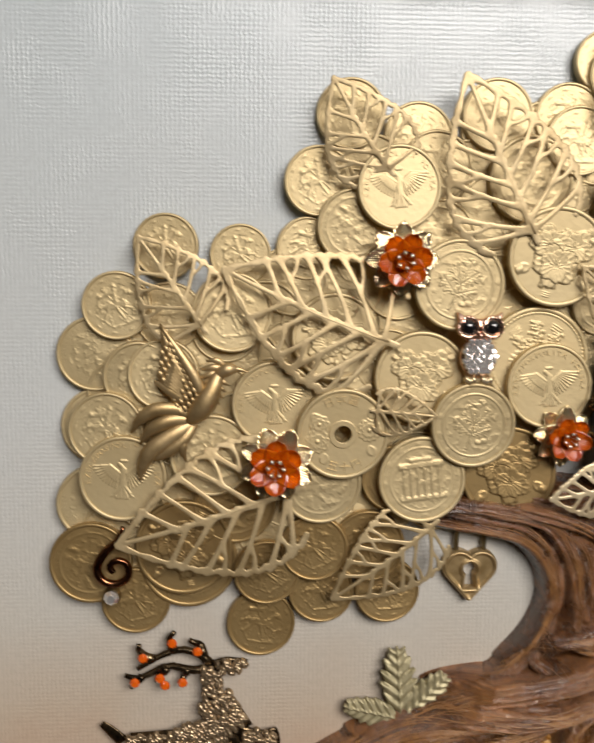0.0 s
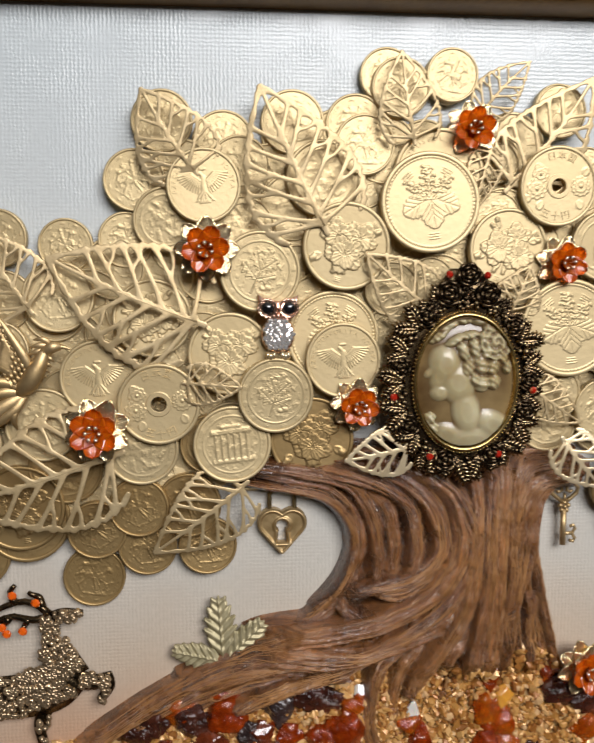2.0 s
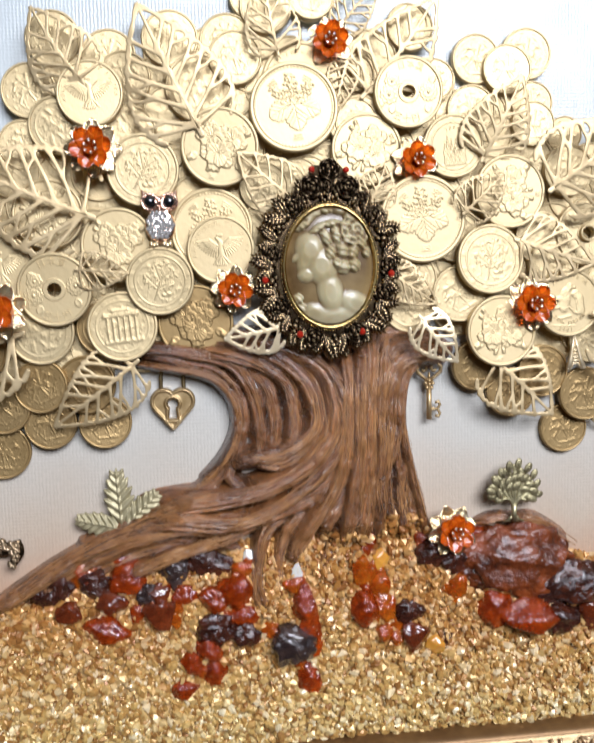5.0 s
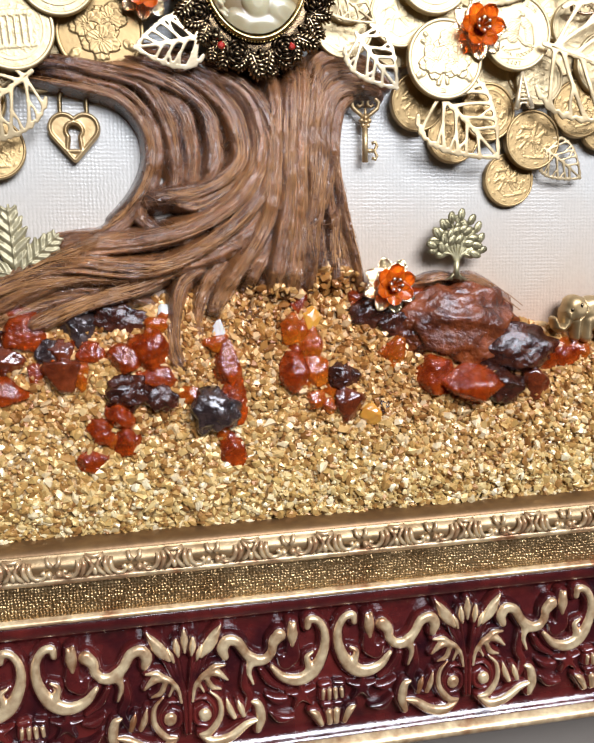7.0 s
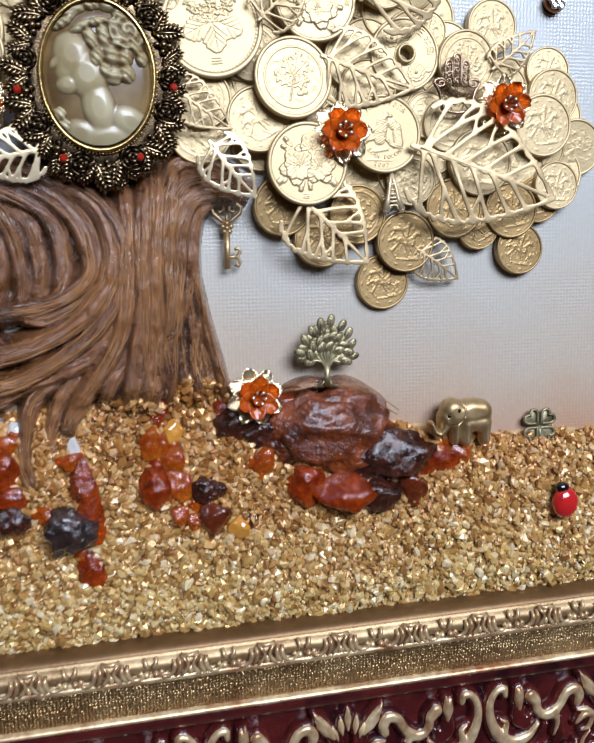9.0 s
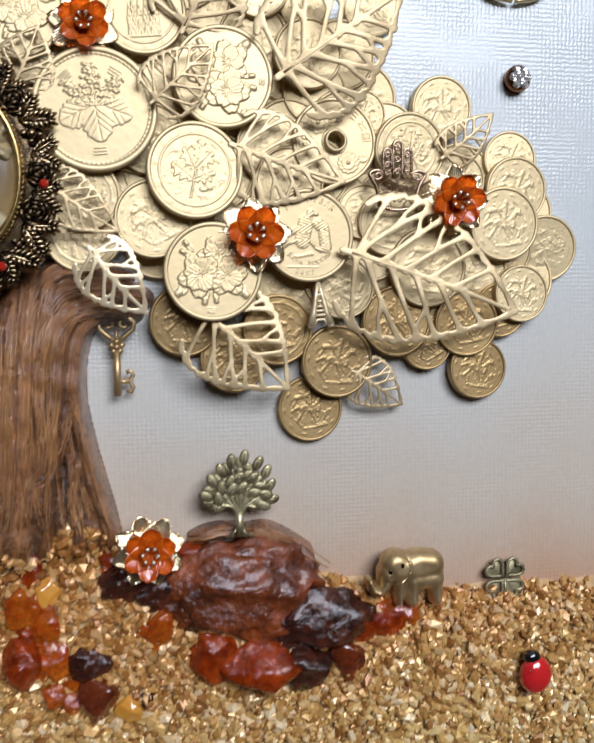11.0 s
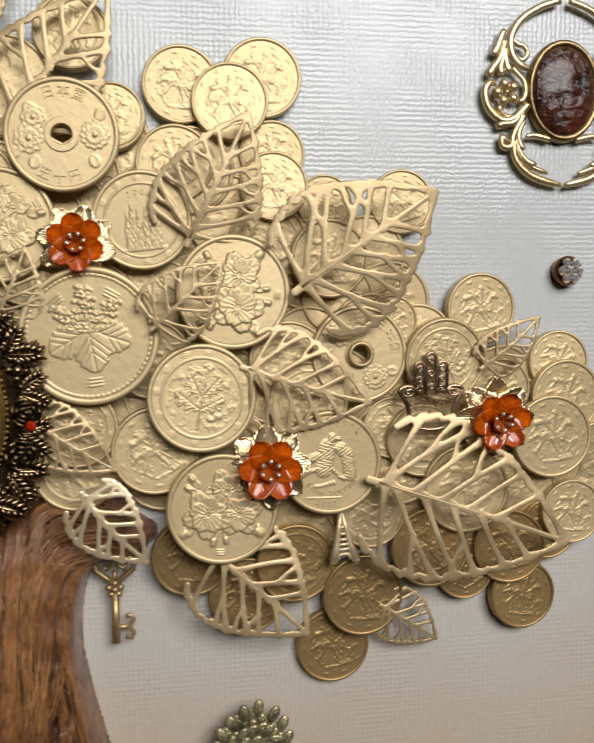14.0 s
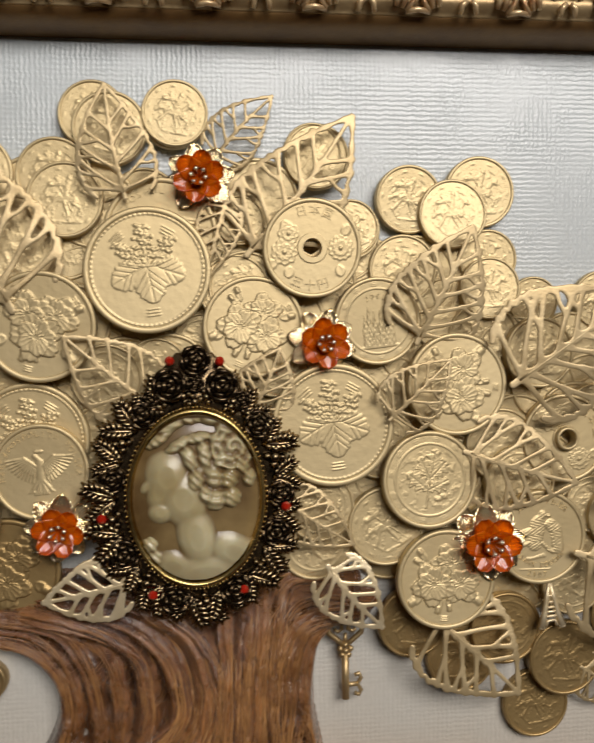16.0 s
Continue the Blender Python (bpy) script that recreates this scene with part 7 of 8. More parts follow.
SPRIG, CRYSTAL = sprig_mesh(), crystal_mesh("red_crystal", 1.05, RED_CRYSTAL)
wreath_rng = random.Random(4)
for k in range(34):
    a = 2 * math.pi * k / 34
    ex, ey = math.cos(a), math.sin(a)
    rx, ry = OA + 3.6, OB + 3.8
    if ey > 0.93:
        continue
    x, y = rx * ex, ry * ey
    face = math.degrees(math.atan2(ey * rx, ex * ry))
    tilt = wreath_rng.uniform(-10, 10)
    if k % 4 == 0:
        rose(Matrix.Translation((x * MM, y * MM, 1.6 * MM)) @ pose(0, 0, 0, tilt, 0, 40 * k) @ Matrix.Scale(wreath_rng.uniform(1.1, 1.45), 4))
    elif k % 4 == 2:
        beads(Matrix.Translation((x * MM, y * MM, 1.8 * MM)) @ pose(0, 0, 0, 0, 0, 31 * k) @ Matrix.Scale(wreath_rng.uniform(0.9, 1.35), 4))
        part("wreath_leaf", SPRIG, None, cameo, at=Matrix.Translation((x * 1.02 * MM, y * 1.02 * MM, 0.6 * MM)) @ pose(0, 0, 0, 0, 0, face - 90 + 35))
    else:
        for d in (-28, 30):
            part("wreath_leaf", SPRIG, None, cameo, at=Matrix.Translation((x * 0.93 * MM, y * 0.93 * MM, 1.2 * MM)) @ pose(0, 0, 0, tilt, 8, face - 90 + d + tilt) @ Matrix.Scale(wreath_rng.uniform(1.0, 1.35), 4))
for x, y, s in ((0.2, 29.4, 1.25), (-5.4, 24.2, 1.4), (5.8, 24.0, 1.35), (0.2, 24.5, 0.7), (-9.5, 21.2, 0.75), (10, 20.8, 0.75)):
    rose(Matrix.Translation((x * MM, y * MM, 2.6 * MM)) @ pose(0, 0, 0, 0, 0, 77 * x) @ Matrix.Scale(s, 4))
for x, y in ((-2.5, 21.8), (2.4, 21.6), (-7.6, 19.6), (7.6, 19.4), (0, 20.6)):
    beads(Matrix.Translation((x * MM, y * MM, 2.4 * MM)))
crown_plate = Build()
crown_plate.plate([(-13, 17), (13, 17), (9, 25), (4, 31), (-4, 31), (-9, 25)], -2, 1.4, 0.5)
part("crown_plate", crown_plate, DARK_BRONZE, cameo)
for x, y in ((-5.2, 29.4), (5.4, 29.2), (19.2, -2.4), (9.8, -20.2), (-9.6, -20.6), (-20.0, -3.8)):
    part("red_crystal", CRYSTAL, None, cameo, at=Matrix.Translation((x * MM, y * MM, 3.0 * MM)), label="faceted orange-red crystal")

# ---- charms ----
WARM_BRASS = material("satin_brass", (0.60, 0.445, 0.235), 0.44, 0.8, (0.38, 0.26, 0.115), 420, 0.04, 1200, 0.1)
ROSE_GOLD = material("rose_gold", (0.85, 0.58, 0.44), 0.22, 1.0, (0.7, 0.44, 0.32), 500)
BLACK_BEAD = material("black_glass_bead", (0.008, 0.008, 0.009), 0.05, 0.0, (0.004, 0.004, 0.004), 300, 0.0, 900, 0.02, coat=1.0)
RHINESTONE = material("rhinestone", (0.95, 0.93, 0.90), 0.05, 0.75, (0.70, 0.68, 0.66), 900, 0.0, 900, 0.03)
COPPER = material("dark_copper", (0.30, 0.13, 0.06), 0.22, 1.0, (0.10, 0.04, 0.02), 500, 0.03, 1500, 0.08)
PEWTER = material("antique_copper_filigree", (0.56, 0.42, 0.30), 0.28, 1.0, (0.26, 0.17, 0.10), 500, 0.03, 1500, 0.08)
GREEN_BRONZE = material("greenish_old_bronze", (0.46, 0.41, 0.25), 0.48, 0.7, (0.17, 0.145, 0.075), 420, 0.05, 1500, 0.1)


def heart(w, h, n=40):
    out = []
    for i in range(n):
        t = 2 * math.pi * i / n
        x = 16 * math.sin(t) ** 3
        y = 13 * math.cos(t) - 5 * math.cos(2 * t) - 2 * math.cos(3 * t) - math.cos(4 * t)
        out.append((-x / 32 * w, (y + 2.5) / 29 * h))
    return out


# heart padlock with a keyhole
lock = thing("heart_padlock", on_canvas(-42.4, -47.0, 0.4), "satin brass heart padlock charm hanging from the branch", "padlock charm")
hx, hy = np.meshgrid(np.arange(-8, 8, 0.22), np.arange(-8, 8, 0.22))
solid = np.minimum(np.minimum(np.hypot(np.abs(hx) - 2.75, hy - 2.24) - 3.18, np.maximum(0.7536 * np.abs(hx) - 0.6574 * hy - 3.784, hy - 0.15)), np.maximum(np.abs(hx) - 2.75, np.abs(hy - 1.03) - 1.63)) < 0
right_side = [(3.2 + 3.7 * math.cos(radians(a)), 2.6 + 3.7 * math.sin(radians(a))) for a in np.linspace(149.9, -41.1, 16)]
outline = [(0.86 * x, 0.86 * y) for x, y in right_side + [(0, -6.7)] + [(-x, y) for x, y in reversed(right_side)]]
heart_gap = polyline_gap(hx, hy, outline, [0.0] * len(outline)) * np.where(solid, -1, 1) - 0.9
hole_gap = np.minimum(np.hypot(hx, hy - 1.5) - 1.55, np.maximum(np.abs(hx) - 1.05 + 0.12 * (hy + 1), np.abs(hy + 1.2) - 2.0))
lock_height = lambda x, y, s: 2.3 + 0.55 * max(0.0, 1 - ((-s - 0.6) / 0.55) ** 2) - 0.4 * max(0.0, 1 + s / 0.35)
part("heart_body", sheet(hx, hy, np.maximum(heart_gap, -hole_gap), lock_height, 2.0), WARM_BRASS, lock)
b = Build()
b.tube([tuple(p) for p in spline([(-3.4, 4.5, 1.4), (-3.4, 8.2, 1.4), (-3.2, 10.6, 1.4), (-1.6, 12.4, 1.4), (1.6, 12.4, 1.4), (3.2, 10.6, 1.4), (3.4, 8.2, 1.4), (3.4, 4.5, 1.4)], 30)], 0.62, 8)
part("shackle", b, BRONZE, lock)

# key
key = thing("key_charm", on_canvas(37.0, -44.4, 3.2), "antique brass key charm with a heart-shaped bow", "key charm")
b = Build()
for s in (1, -1):
    b.tube([(0, 3.4, 0), (s * 1.6, 4.6, 0), (s * 3.6, 6.3, 0), (s * 3.9, 7.9, 0), (s * 2.6, 9.0, 0), (s * 0.9, 8.4, 0), (s * 0.7, 7.1, 0), (s * 1.7, 6.5, 0), (s * 2.3, 7.2, 0)],
           [0.6, 0.6, 0.65, 0.65, 0.6, 0.55, 0.5, 0.45, 0.45], 8)
b.tube([(0, 3.2, 0), (0, 6.2, 0.2)], 0.45, 8)
part("bow", b, WARM_BRASS, key)
b = Build()
b.ball((0, 2.4, 0.6), 0.7, 0.7, 0.6, 8, 6)
rosette = part("rosette", b, WARM_BRASS, key)
for k in range(5):
    a = 2 * math.pi * k / 5 + math.pi / 2
    b = Build()
    b.ball((1.2 * math.cos(a), 2.4 + 1.2 * math.sin(a), 0.2), 0.75, 0.75, 0.7, 8, 6)
    part("petal", b, WARM_BRASS, rosette)
b = Build()
b.tube([(0, 1.6, 0), (0, -8.6, 0)], 0.85, 10)
b.tube([(0, -5.4, 0), (2.6, -5.4, 0)], 0.55, 8)
b.tube([(2.0, -3.4, 0), (3.0, -3.0, 0), (3.5, -4.0, 0), (2.7, -5.4, 0), (3.5, -6.8, 0), (3.0, -7.8, 0), (2.0, -7.4, 0)], 0.5, 8)
part("shaft", b, WARM_BRASS, key)

# owl
owl = thing("owl_charm", on_canvas(-44.0, 8.8, 8.4), "small owl charm with black bead eyes and rhinestone belly", "owl charm")
b = Build()
b.plate([(-5.2, 8.8), (-4.8, 4.4), (-3.2, 2.4), (3.2, 2.4), (4.8, 4.4), (5.2, 8.8), (3.4, 7.9), (0, 7.2), (-3.4, 7.9)][::1], 0, 1.6, 0.4)
b.ball((0, -1.4, 0.8), 4.4, 5.0, 1.4, 20, 8)
b.ball((0, 3.4, 1.8), 0.6, 0.9, 0.7, 8, 6)
for s in (1, -1):
    b.lathe([(2.7, 1.0), (2.6, 2.0), (2.0, 2.1), (1.9, 1.2)], 20, (s * 2.75, 5.4, 0))
    for k in range(14):
        a = 2 * math.pi * k / 14
        b.ball((s * 2.75 + 2.45 * math.cos(a), 5.4 + 2.45 * math.sin(a), 1.9), 0.36, 0.36, 0.36, 6, 4)
part("owl_body", b, ROSE_GOLD, owl)
for s in (1, -1):
    b = Build()
    b.ball((s * 2.75, 5.4, 1.9), 1.75, 1.75, 1.2, 16, 10)
    part("eye", b, BLACK_BEAD, owl, "round black glass eye")
    b = Build()
    for k in (-1, 0, 1):
        b.ball((s * 1.9 + k * 0.8, -6.7 - 0.3 * (k == 0), 1.3), 0.7, 1.15, 0.9, 8, 6)
    part("foot", b, BRIGHT, owl, "polished foot")
stone_data = crystal_mesh("rhinestone", 0.72, RHINESTONE)
for row in range(7):
    for col in range(6):
        x, y = -3.4 + 1.32 * col + 0.66 * (row % 2), 2.2 - 1.15 * row
        if (x / 4.0) ** 2 + ((y + 1.4) / 4.6) ** 2 < 1:
            part("rhinestone", stone_data, None, owl, at=Matrix.Translation((x * MM, y * MM, (2.2 - 0.04 * x * x) * MM)) @ pose(0, 0, 0, 3 * y, 4 * x, 20 * col))

# long-tailed bird
b = Build()
def feather(pts, rad, low=1.4, rise=0.9, flat=0.5, n=14):
    c = spline(pts, n)
    r = spline([(v, 0) for v in rad], n)
    b.tube([(p[0], p[1], low + rise * math.sin(math.pi * i / (n - 1))) for i, p in enumerate(c)], [max(0.12, float(v[0])) for v in r], 9, flat)
feather(((-2.4, -3.4), (-0.4, -1.4), (1.6, 1.2), (3.2, 4.2), (4.2, 6.6), (5.6, 8.2)), (1.0, 2.3, 2.6, 2.1, 1.5, 1.3), 2.0, 0.9, 0.7)
feather(((4.6, 7.4), (6.6, 8.6), (8.4, 8.7)), (1.2, 1.5, 1.0), 2.4, 0.5, 0.8)
feather(((8.2, 8.7), (9.6, 8.5), (11.2, 7.9)), (0.75, 0.5, 0.15), 2.4, 0.1, 0.8)
for pts in (((5.8, 9.4), (4.0, 10.6), (1.8, 10.4)), ((5.2, 8.8), (3.2, 9.0), (0.6, 8.4)), ((4.6, 7.8), (2.6, 7.4), (-0.2, 6.4)), ((4.0, 6.6), (2.2, 5.8), (0.4, 4.8))):
    feather(pts, (0.8, 0.7, 0.18), 1.8, 0.5)
for x, y in ((5.9, 5.6), (5.2, 4.2), (4.6, 2.8), (3.9, 1.4)):
    feather(((x - 1.4, y + 0.6), (x, y), (x + 0.9, y - 0.8)), (0.7, 0.55, 0.15), 1.9, 0.3)
# raised wing: long outer quills, then rows of short scale feathers over them
for i in range(9):
    t = i / 8
    feather(((-1.2 - 0.8 * t, 2.4 - 2.0 * t), (-4.6 - 1.6 * t, 9.0 - 5.2 * t), (-8.4 - 1.4 * t + 1.2 * math.sin(3.1 * t), 18.4 - 12.6 * t)), (1.1, 1.35, 0.25), 1.6, 1.1)
feather(((1.2, 1.8), (-0.6, 6.6), (-3.8, 12.0), (-8.4, 18.8)), (1.3, 1.3, 1.0, 0.25), 2.2, 1.0, 0.7)
for i in range(9):
    for j in range(5):
        x, y = -0.2 - 0.72 * i - 0.95 * j, 2.6 + 1.45 * i - 0.9 * j
        if i + j < 11:
            b.ball((x, y, 3.1 - 0.1 * j), 0.95, 0.62, 0.36, 8, 5, 118)
for pts, rad in ((((-1.6, -2.6), (-5.0, -0.6), (-9.6, -0.6), (-13.0, -2.8), (-15.2, -6.0)), (1.4, 1.7, 1.7, 1.3, 0.2)), (((-1.6, -3.2), (-6.0, -3.0), (-10.6, -5.0), (-13.2, -8.6)), (1.4, 1.7, 1.5, 0.2)),
                 (((-1.2, -3.8), (-5.4, -6.2), (-10.2, -9.4), (-12.6, -13.4), (-13.2, -17.0)), (1.5, 2.0, 2.0, 1.4, 0.25)), (((-1.0, -3.8), (-3.4, -7.4), (-7.6, -10.6), (-11.4, -12.4)), (1.2, 1.4, 1.2, 0.2)),
                 (((-2.4, -5.6), (-3.6, -9.0), (-3.0, -12.6)), (0.9, 1.1, 0.25))):
    feather(pts, rad, 1.4, 1.2, 0.55, 18)
thing("bird_charm", on_canvas(-107.6, -4.0, 7.0), "satin brass flying bird charm with raised wing and long tail", "bird charm", data=b.mesh("bird_charm", WARM_BRASS))

# scroll charm with a crystal drop
clef = thing("scroll_charm", on_canvas(-127.3, -41.8, 6.5), "dark copper scroll charm with a clear crystal drop", "scroll charm")
b = Build()
way = spline([(2.2, 9.6, 1, 0.5), (0.8, 6.4, 1.1, 0.8), (-2.4, 3.2, 1.1, 1.0), (-4.0, -0.4, 1.1, 1.05), (-2.6, -3.2, 1.1, 1.0), (0.4, -4.0, 1.1, 0.95), (3.0, -2.4, 1.2, 0.9), (3.0, 0.6, 1.3, 0.85),
              (0.8, 1.8, 1.4, 0.8), (-1.0, 0.4, 1.4, 0.8), (-0.2, -1.2, 1.4, 0.7)], 48)
b.tube([tuple(p[:3]) for p in way], [float(p[3]) for p in way], 9)
part("scroll", b, COPPER, clef)
b = Build()
b.lathe([(2.1, -0.4), (2.1, 0.8), (1.7, 1.2)], 14, (-0.8, -7.2, 0))
part("setting", b, BRONZE, clef)
part("crystal_drop", crystal_mesh("crystal_drop", 1.75, RHINESTONE), None, clef, "clear faceted crystal", at=Matrix.Translation((-0.8 * MM, -7.2 * MM, 1.0 * MM)))

# three-leaved sprig
SPRIG_GOLD = material("dull_pale_gold", (0.50, 0.44, 0.27), 0.50, 0.5, (0.27, 0.235, 0.13), 420, 0.05, 1500, 0.1)
sprig = thing("leaf_sprig_charm", on_canvas(-58.8, -83.2, 3.0), "pale old gold charm of three toothed leaves on the root", "leaf charm")
for ang, long, wide in ((94, 19.0, 8.6), (166, 14.6, 6.6), (44, 16.0, 7.4)):
    sx, sy = np.meshgrid(np.arange(-wide * 0.7, wide * 0.7, 0.2), np.arange(-0.6, long + 0.8, 0.2))
    body = [([(0, 0), (0, long * 0.97)], [0.5, 0.3])]
    for k in range(5):
        y0 = long * (0.16 + 0.15 * k)
        reach = wide / 2 * (0.80, 1.0, 0.92, 0.70, 0.42)[k]
        for s in (1, -1):
            body.append(([(0, y0), (s * reach * 0.55, y0 + 0.10 * long), (s * reach, y0 + 0.19 * long)], [1.25, 1.35, 0.4]))
    total = sum(np.exp(-np.clip(polyline_gap(sx, sy, p, q) / 0.2, -40, 40)) for p, q in body)
    stem = lambda x, y, s: 0.5 + 0.5 * min(1.0, -s / 0.5) + 0.22 * math.cos(8.5 * (y - 0.9 * abs(x)) * 5.0 / long) + 0.5 * max(0.0, 1 - abs(x) / 0.45)
    part("leaf_blade", sheet(sx, sy, -0.2 * np.log(total + 1e-18), stem, 0.7), SPRIG_GOLD, sprig, at=pose(0, 0, 0, 0, 0, ang - 90))

# little tree charm
TREE_BRONZE = material("dark_old_bronze", (0.56, 0.50, 0.29), 0.40, 0.75, (0.16, 0.135, 0.07), 700, 0.04, 1800, 0.1)
tree_charm = thing("tree_charm", on_canvas(63.7, -86.0, 4.6), "old bronze tree charm on the brown boulder", "tree charm")
b = Build()
b.tube([(0, 0, 1), (0.1, 2.6, 1.2), (0.0, 5.4, 1.3)], [1.25, 0.85, 0.95], 9)
for x in (3.4, -3.2, 1.8, -1.7):
    b.tube([(x, -0.5, 0.8), (x * 0.5, 0.2, 1.0), (0, 2.0, 1.1)], [0.28, 0.5, 0.65], 7)
twigs = ((-6.4, 9.0), (-5.6, 11.8), (-3.8, 14.2), (-1.6, 15.6), (0.8, 16.2), (3.2, 15.2), (5.2, 13.2), (6.4, 10.6), (6.0, 8.0), (-2.8, 11.0), (0.2, 12.4), (3.0, 11.0))
for x, y in twigs:
    b.tube([tuple(p) for p in spline([(0.0, 4.6, 1.2), (x * 0.28, 7.0, 1.4), (x * 0.75, y - 1.6, 1.4), (x, y, 1.3)], 10)], [0.62, 0.56, 0.5, 0.46, 0.42, 0.38, 0.34, 0.3, 0.26, 0.2], 6)
part("trunk", b, TREE_BRONZE, tree_charm)
b = Build()
leaf_r = random.Random(9)
for x, y in twigs:
    for k in range(5):
        t = 0.50 + 0.55 * k / 4
        cx, cy = x * t + leaf_r.uniform(-0.5, 0.5), 5.2 + (y - 5.2) * t + leaf_r.uniform(-0.4, 0.4)
        ang = math.degrees(math.atan2(y - 5.2, x)) + (48 if k % 2 else -48) * (k < 4) + leaf_r.uniform(-14, 14)
        dx, dy = math.cos(radians(ang)), math.sin(radians(ang))
        low = 1.2 + 0.3 * (k % 3)
        # a flat leaf with a raised edge and midrib
        b.ball((cx + 1.2 * dx, cy + 1.2 * dy, low), 2.0, 1.2, 0.32, 10, 5, ang)
        b.tube([(cx, cy, low + 0.2), (cx + 1.3 * dx, cy + 1.3 * dy, low + 0.36), (cx + 2.7 * dx, cy + 2.7 * dy, low + 0.2)], [0.2, 0.17, 0.1], 5)
        for q in (0.7, 1.3, 1.9):
            for side in (1, -1):
                b.tube([(cx + q * dx, cy + q * dy, low + 0.3), (cx + (q + 0.5) * dx - side * 0.7 * dy, cy + (q + 0.5) * dy + side * 0.7 * dx, low + 0.22)], [0.11, 0.08], 4)
part("crown", b, TREE_BRONZE, tree_charm)

# elephant
ex, ey = np.meshgrid(np.arange(-11, 11, 0.24), np.arange(-8, 8, 0.24))
limbs = (([(2.8, 2.4), (5.8, 2.4)], [3.4, 3.2]), ([(2.6, -0.6), (6.0, -0.6)], [2.6, 2.7]), ([(-2.6, 3.0), (-2.0, 2.2)], [3.3, 3.2]), ([(-1.0, 2.2), (3.0, 2.2)], [3.0, 3.4]),
         ([(-4.6, 1.2), (-5.0, -1.8), (-6.2, -3.2), (-7.6, -2.6), (-8.5, -0.4)], [1.9, 1.5, 1.25, 1.05, 0.85]), ([(-1.4, -0.6), (-1.7, -5.8)], [1.5, 1.0]),
         ([(1.5, -1), (1.5, -5.8)], [1.7, 1.5]), ([(7.0, -1), (7.2, -5.8)], [1.7, 1.4]))
total = sum(np.exp(-np.clip(polyline_gap(ex, ey, p, q) / 0.45, -40, 40)) for p, q in limbs)


def elephant_height(x, y, s):
    dome = 3.0 * math.sqrt(max(0.0, 1 - (1 - min(1.0, -s / 2.6)) ** 2))
    ear = abs(math.hypot(x + 2.9, y - 2.6) - 3.3)
    return 1.2 + dome + (0.5 if math.hypot(x + 2.9, y - 2.6) < 3.3 else 0.0) - 0.5 * max(0.0, 1 - ear / 0.35) * (x > -3.5)


elephant = thing("elephant_charm", on_canvas(103.6, -98.2, 5.0) @ Matrix.Scale(1.07, 4), "satin brass elephant charm standing on the gravel", "elephant charm")
part("body", sheet(ex, ey, -0.45 * np.log(total + 1e-18), elephant_height, 1.2), WARM_BRASS, elephant)
for x, y in ((-4.5, 2.2), (-1.7, 3.4)):
    b = Build()
    b.ball((x, y, 4.75), 0.42, 0.62, 0.25, 10, 6)
    part("eye", b, DARK_BRONZE, elephant)

# four-leaved clover charm
b = Build()
for k in range(4):
    a = radians(45 + 90 * k)
    out = heart(5.0, 4.8, 20)
    c, s = math.cos(a - math.pi / 2), math.sin(a - math.pi / 2)
    pts = [((x) * c - (y + 3.0) * s, (x) * s + (y + 3.0) * c) for x, y in out]
    b.tube([(x, y, 0.8) for x, y in pts + pts[:1]], 0.5, 6)
    b.plate([(0.1 * (x - pts[0][0]) * 0 + x, y) for x, y in pts], 0.1, 0.5, 0.1)
b.tube([(0, 0, 0.6), (0.6, -4, 0.6), (1.6, -7.4, 0.6)], 0.5, 6)
thing("clover_charm", on_canvas(131.2, -102.2, 1.6), "old bronze four-leaved clover charm", "clover charm", data=b.mesh("clover_charm", GREEN_BRONZE))

# red beetle on the gravel
beetle = thing("beetle_charm", on_canvas(136.2, -124.6, 8.6), "glossy red and black beetle charm on the gravel", "beetle charm")
b = Build()
b.ball((0, 0, 1.2), 4.2, 4.8, 2.6, 18, 10)
part("wing_case", b, material("red_enamel", (0.55, 0.02, 0.02), 0.12, 0.0, (0.45, 0.015, 0.015), 300, coat=1.0), beetle)
b = Build()
b.ball((-1.0, 4.6, 1.0), 2.4, 1.8, 1.7)
for x, y in ((-2, 1.6), (1.6, 1.8), (-1.8, -2), (1.8, -1.8), (0, 0)):
    b.ball((x, y, 3.2 - 0.09 * (x * x + y * y)), 0.8, 0.8, 0.6, 8, 5)
part("spots_and_head", b, BLACK_BEAD, beetle, "black enamel head and spots")

# open-work hand charm
b = Build()
def wire(pts, r=0.34):
    c = spline(pts, 4 * len(pts))
    b.tube([(p[0], p[1], 1.0) for p in c], r, 7, 1.3)


def pearls(pts, r=0.21):
    """A row of tiny beads set close along a curve."""
    c = spline(pts, 80)
    gone = np.concatenate([[0], np.cumsum(np.hypot(*np.diff(c[:, :2], axis=0).T))])
    for d in np.arange(0, gone[-1], 2.05 * r):
        b.ball((float(np.interp(d, gone, c[:, 0])), float(np.interp(d, gone, c[:, 1])), 1.0), r, r, r * 1.2, 6, 4)


def comma(x, y, s, size=1.0):
    wire([(x - s * 0.85 * size, y + 0.35 * size), (x, y + 0.55 * size), (x + s * 0.60 * size, y), (x + s * 0.1, y - 0.5 * size), (x - s * 0.42 * size, y - 0.15 * size), (x - s * 0.05, y + 0.15 * size)], 0.24)


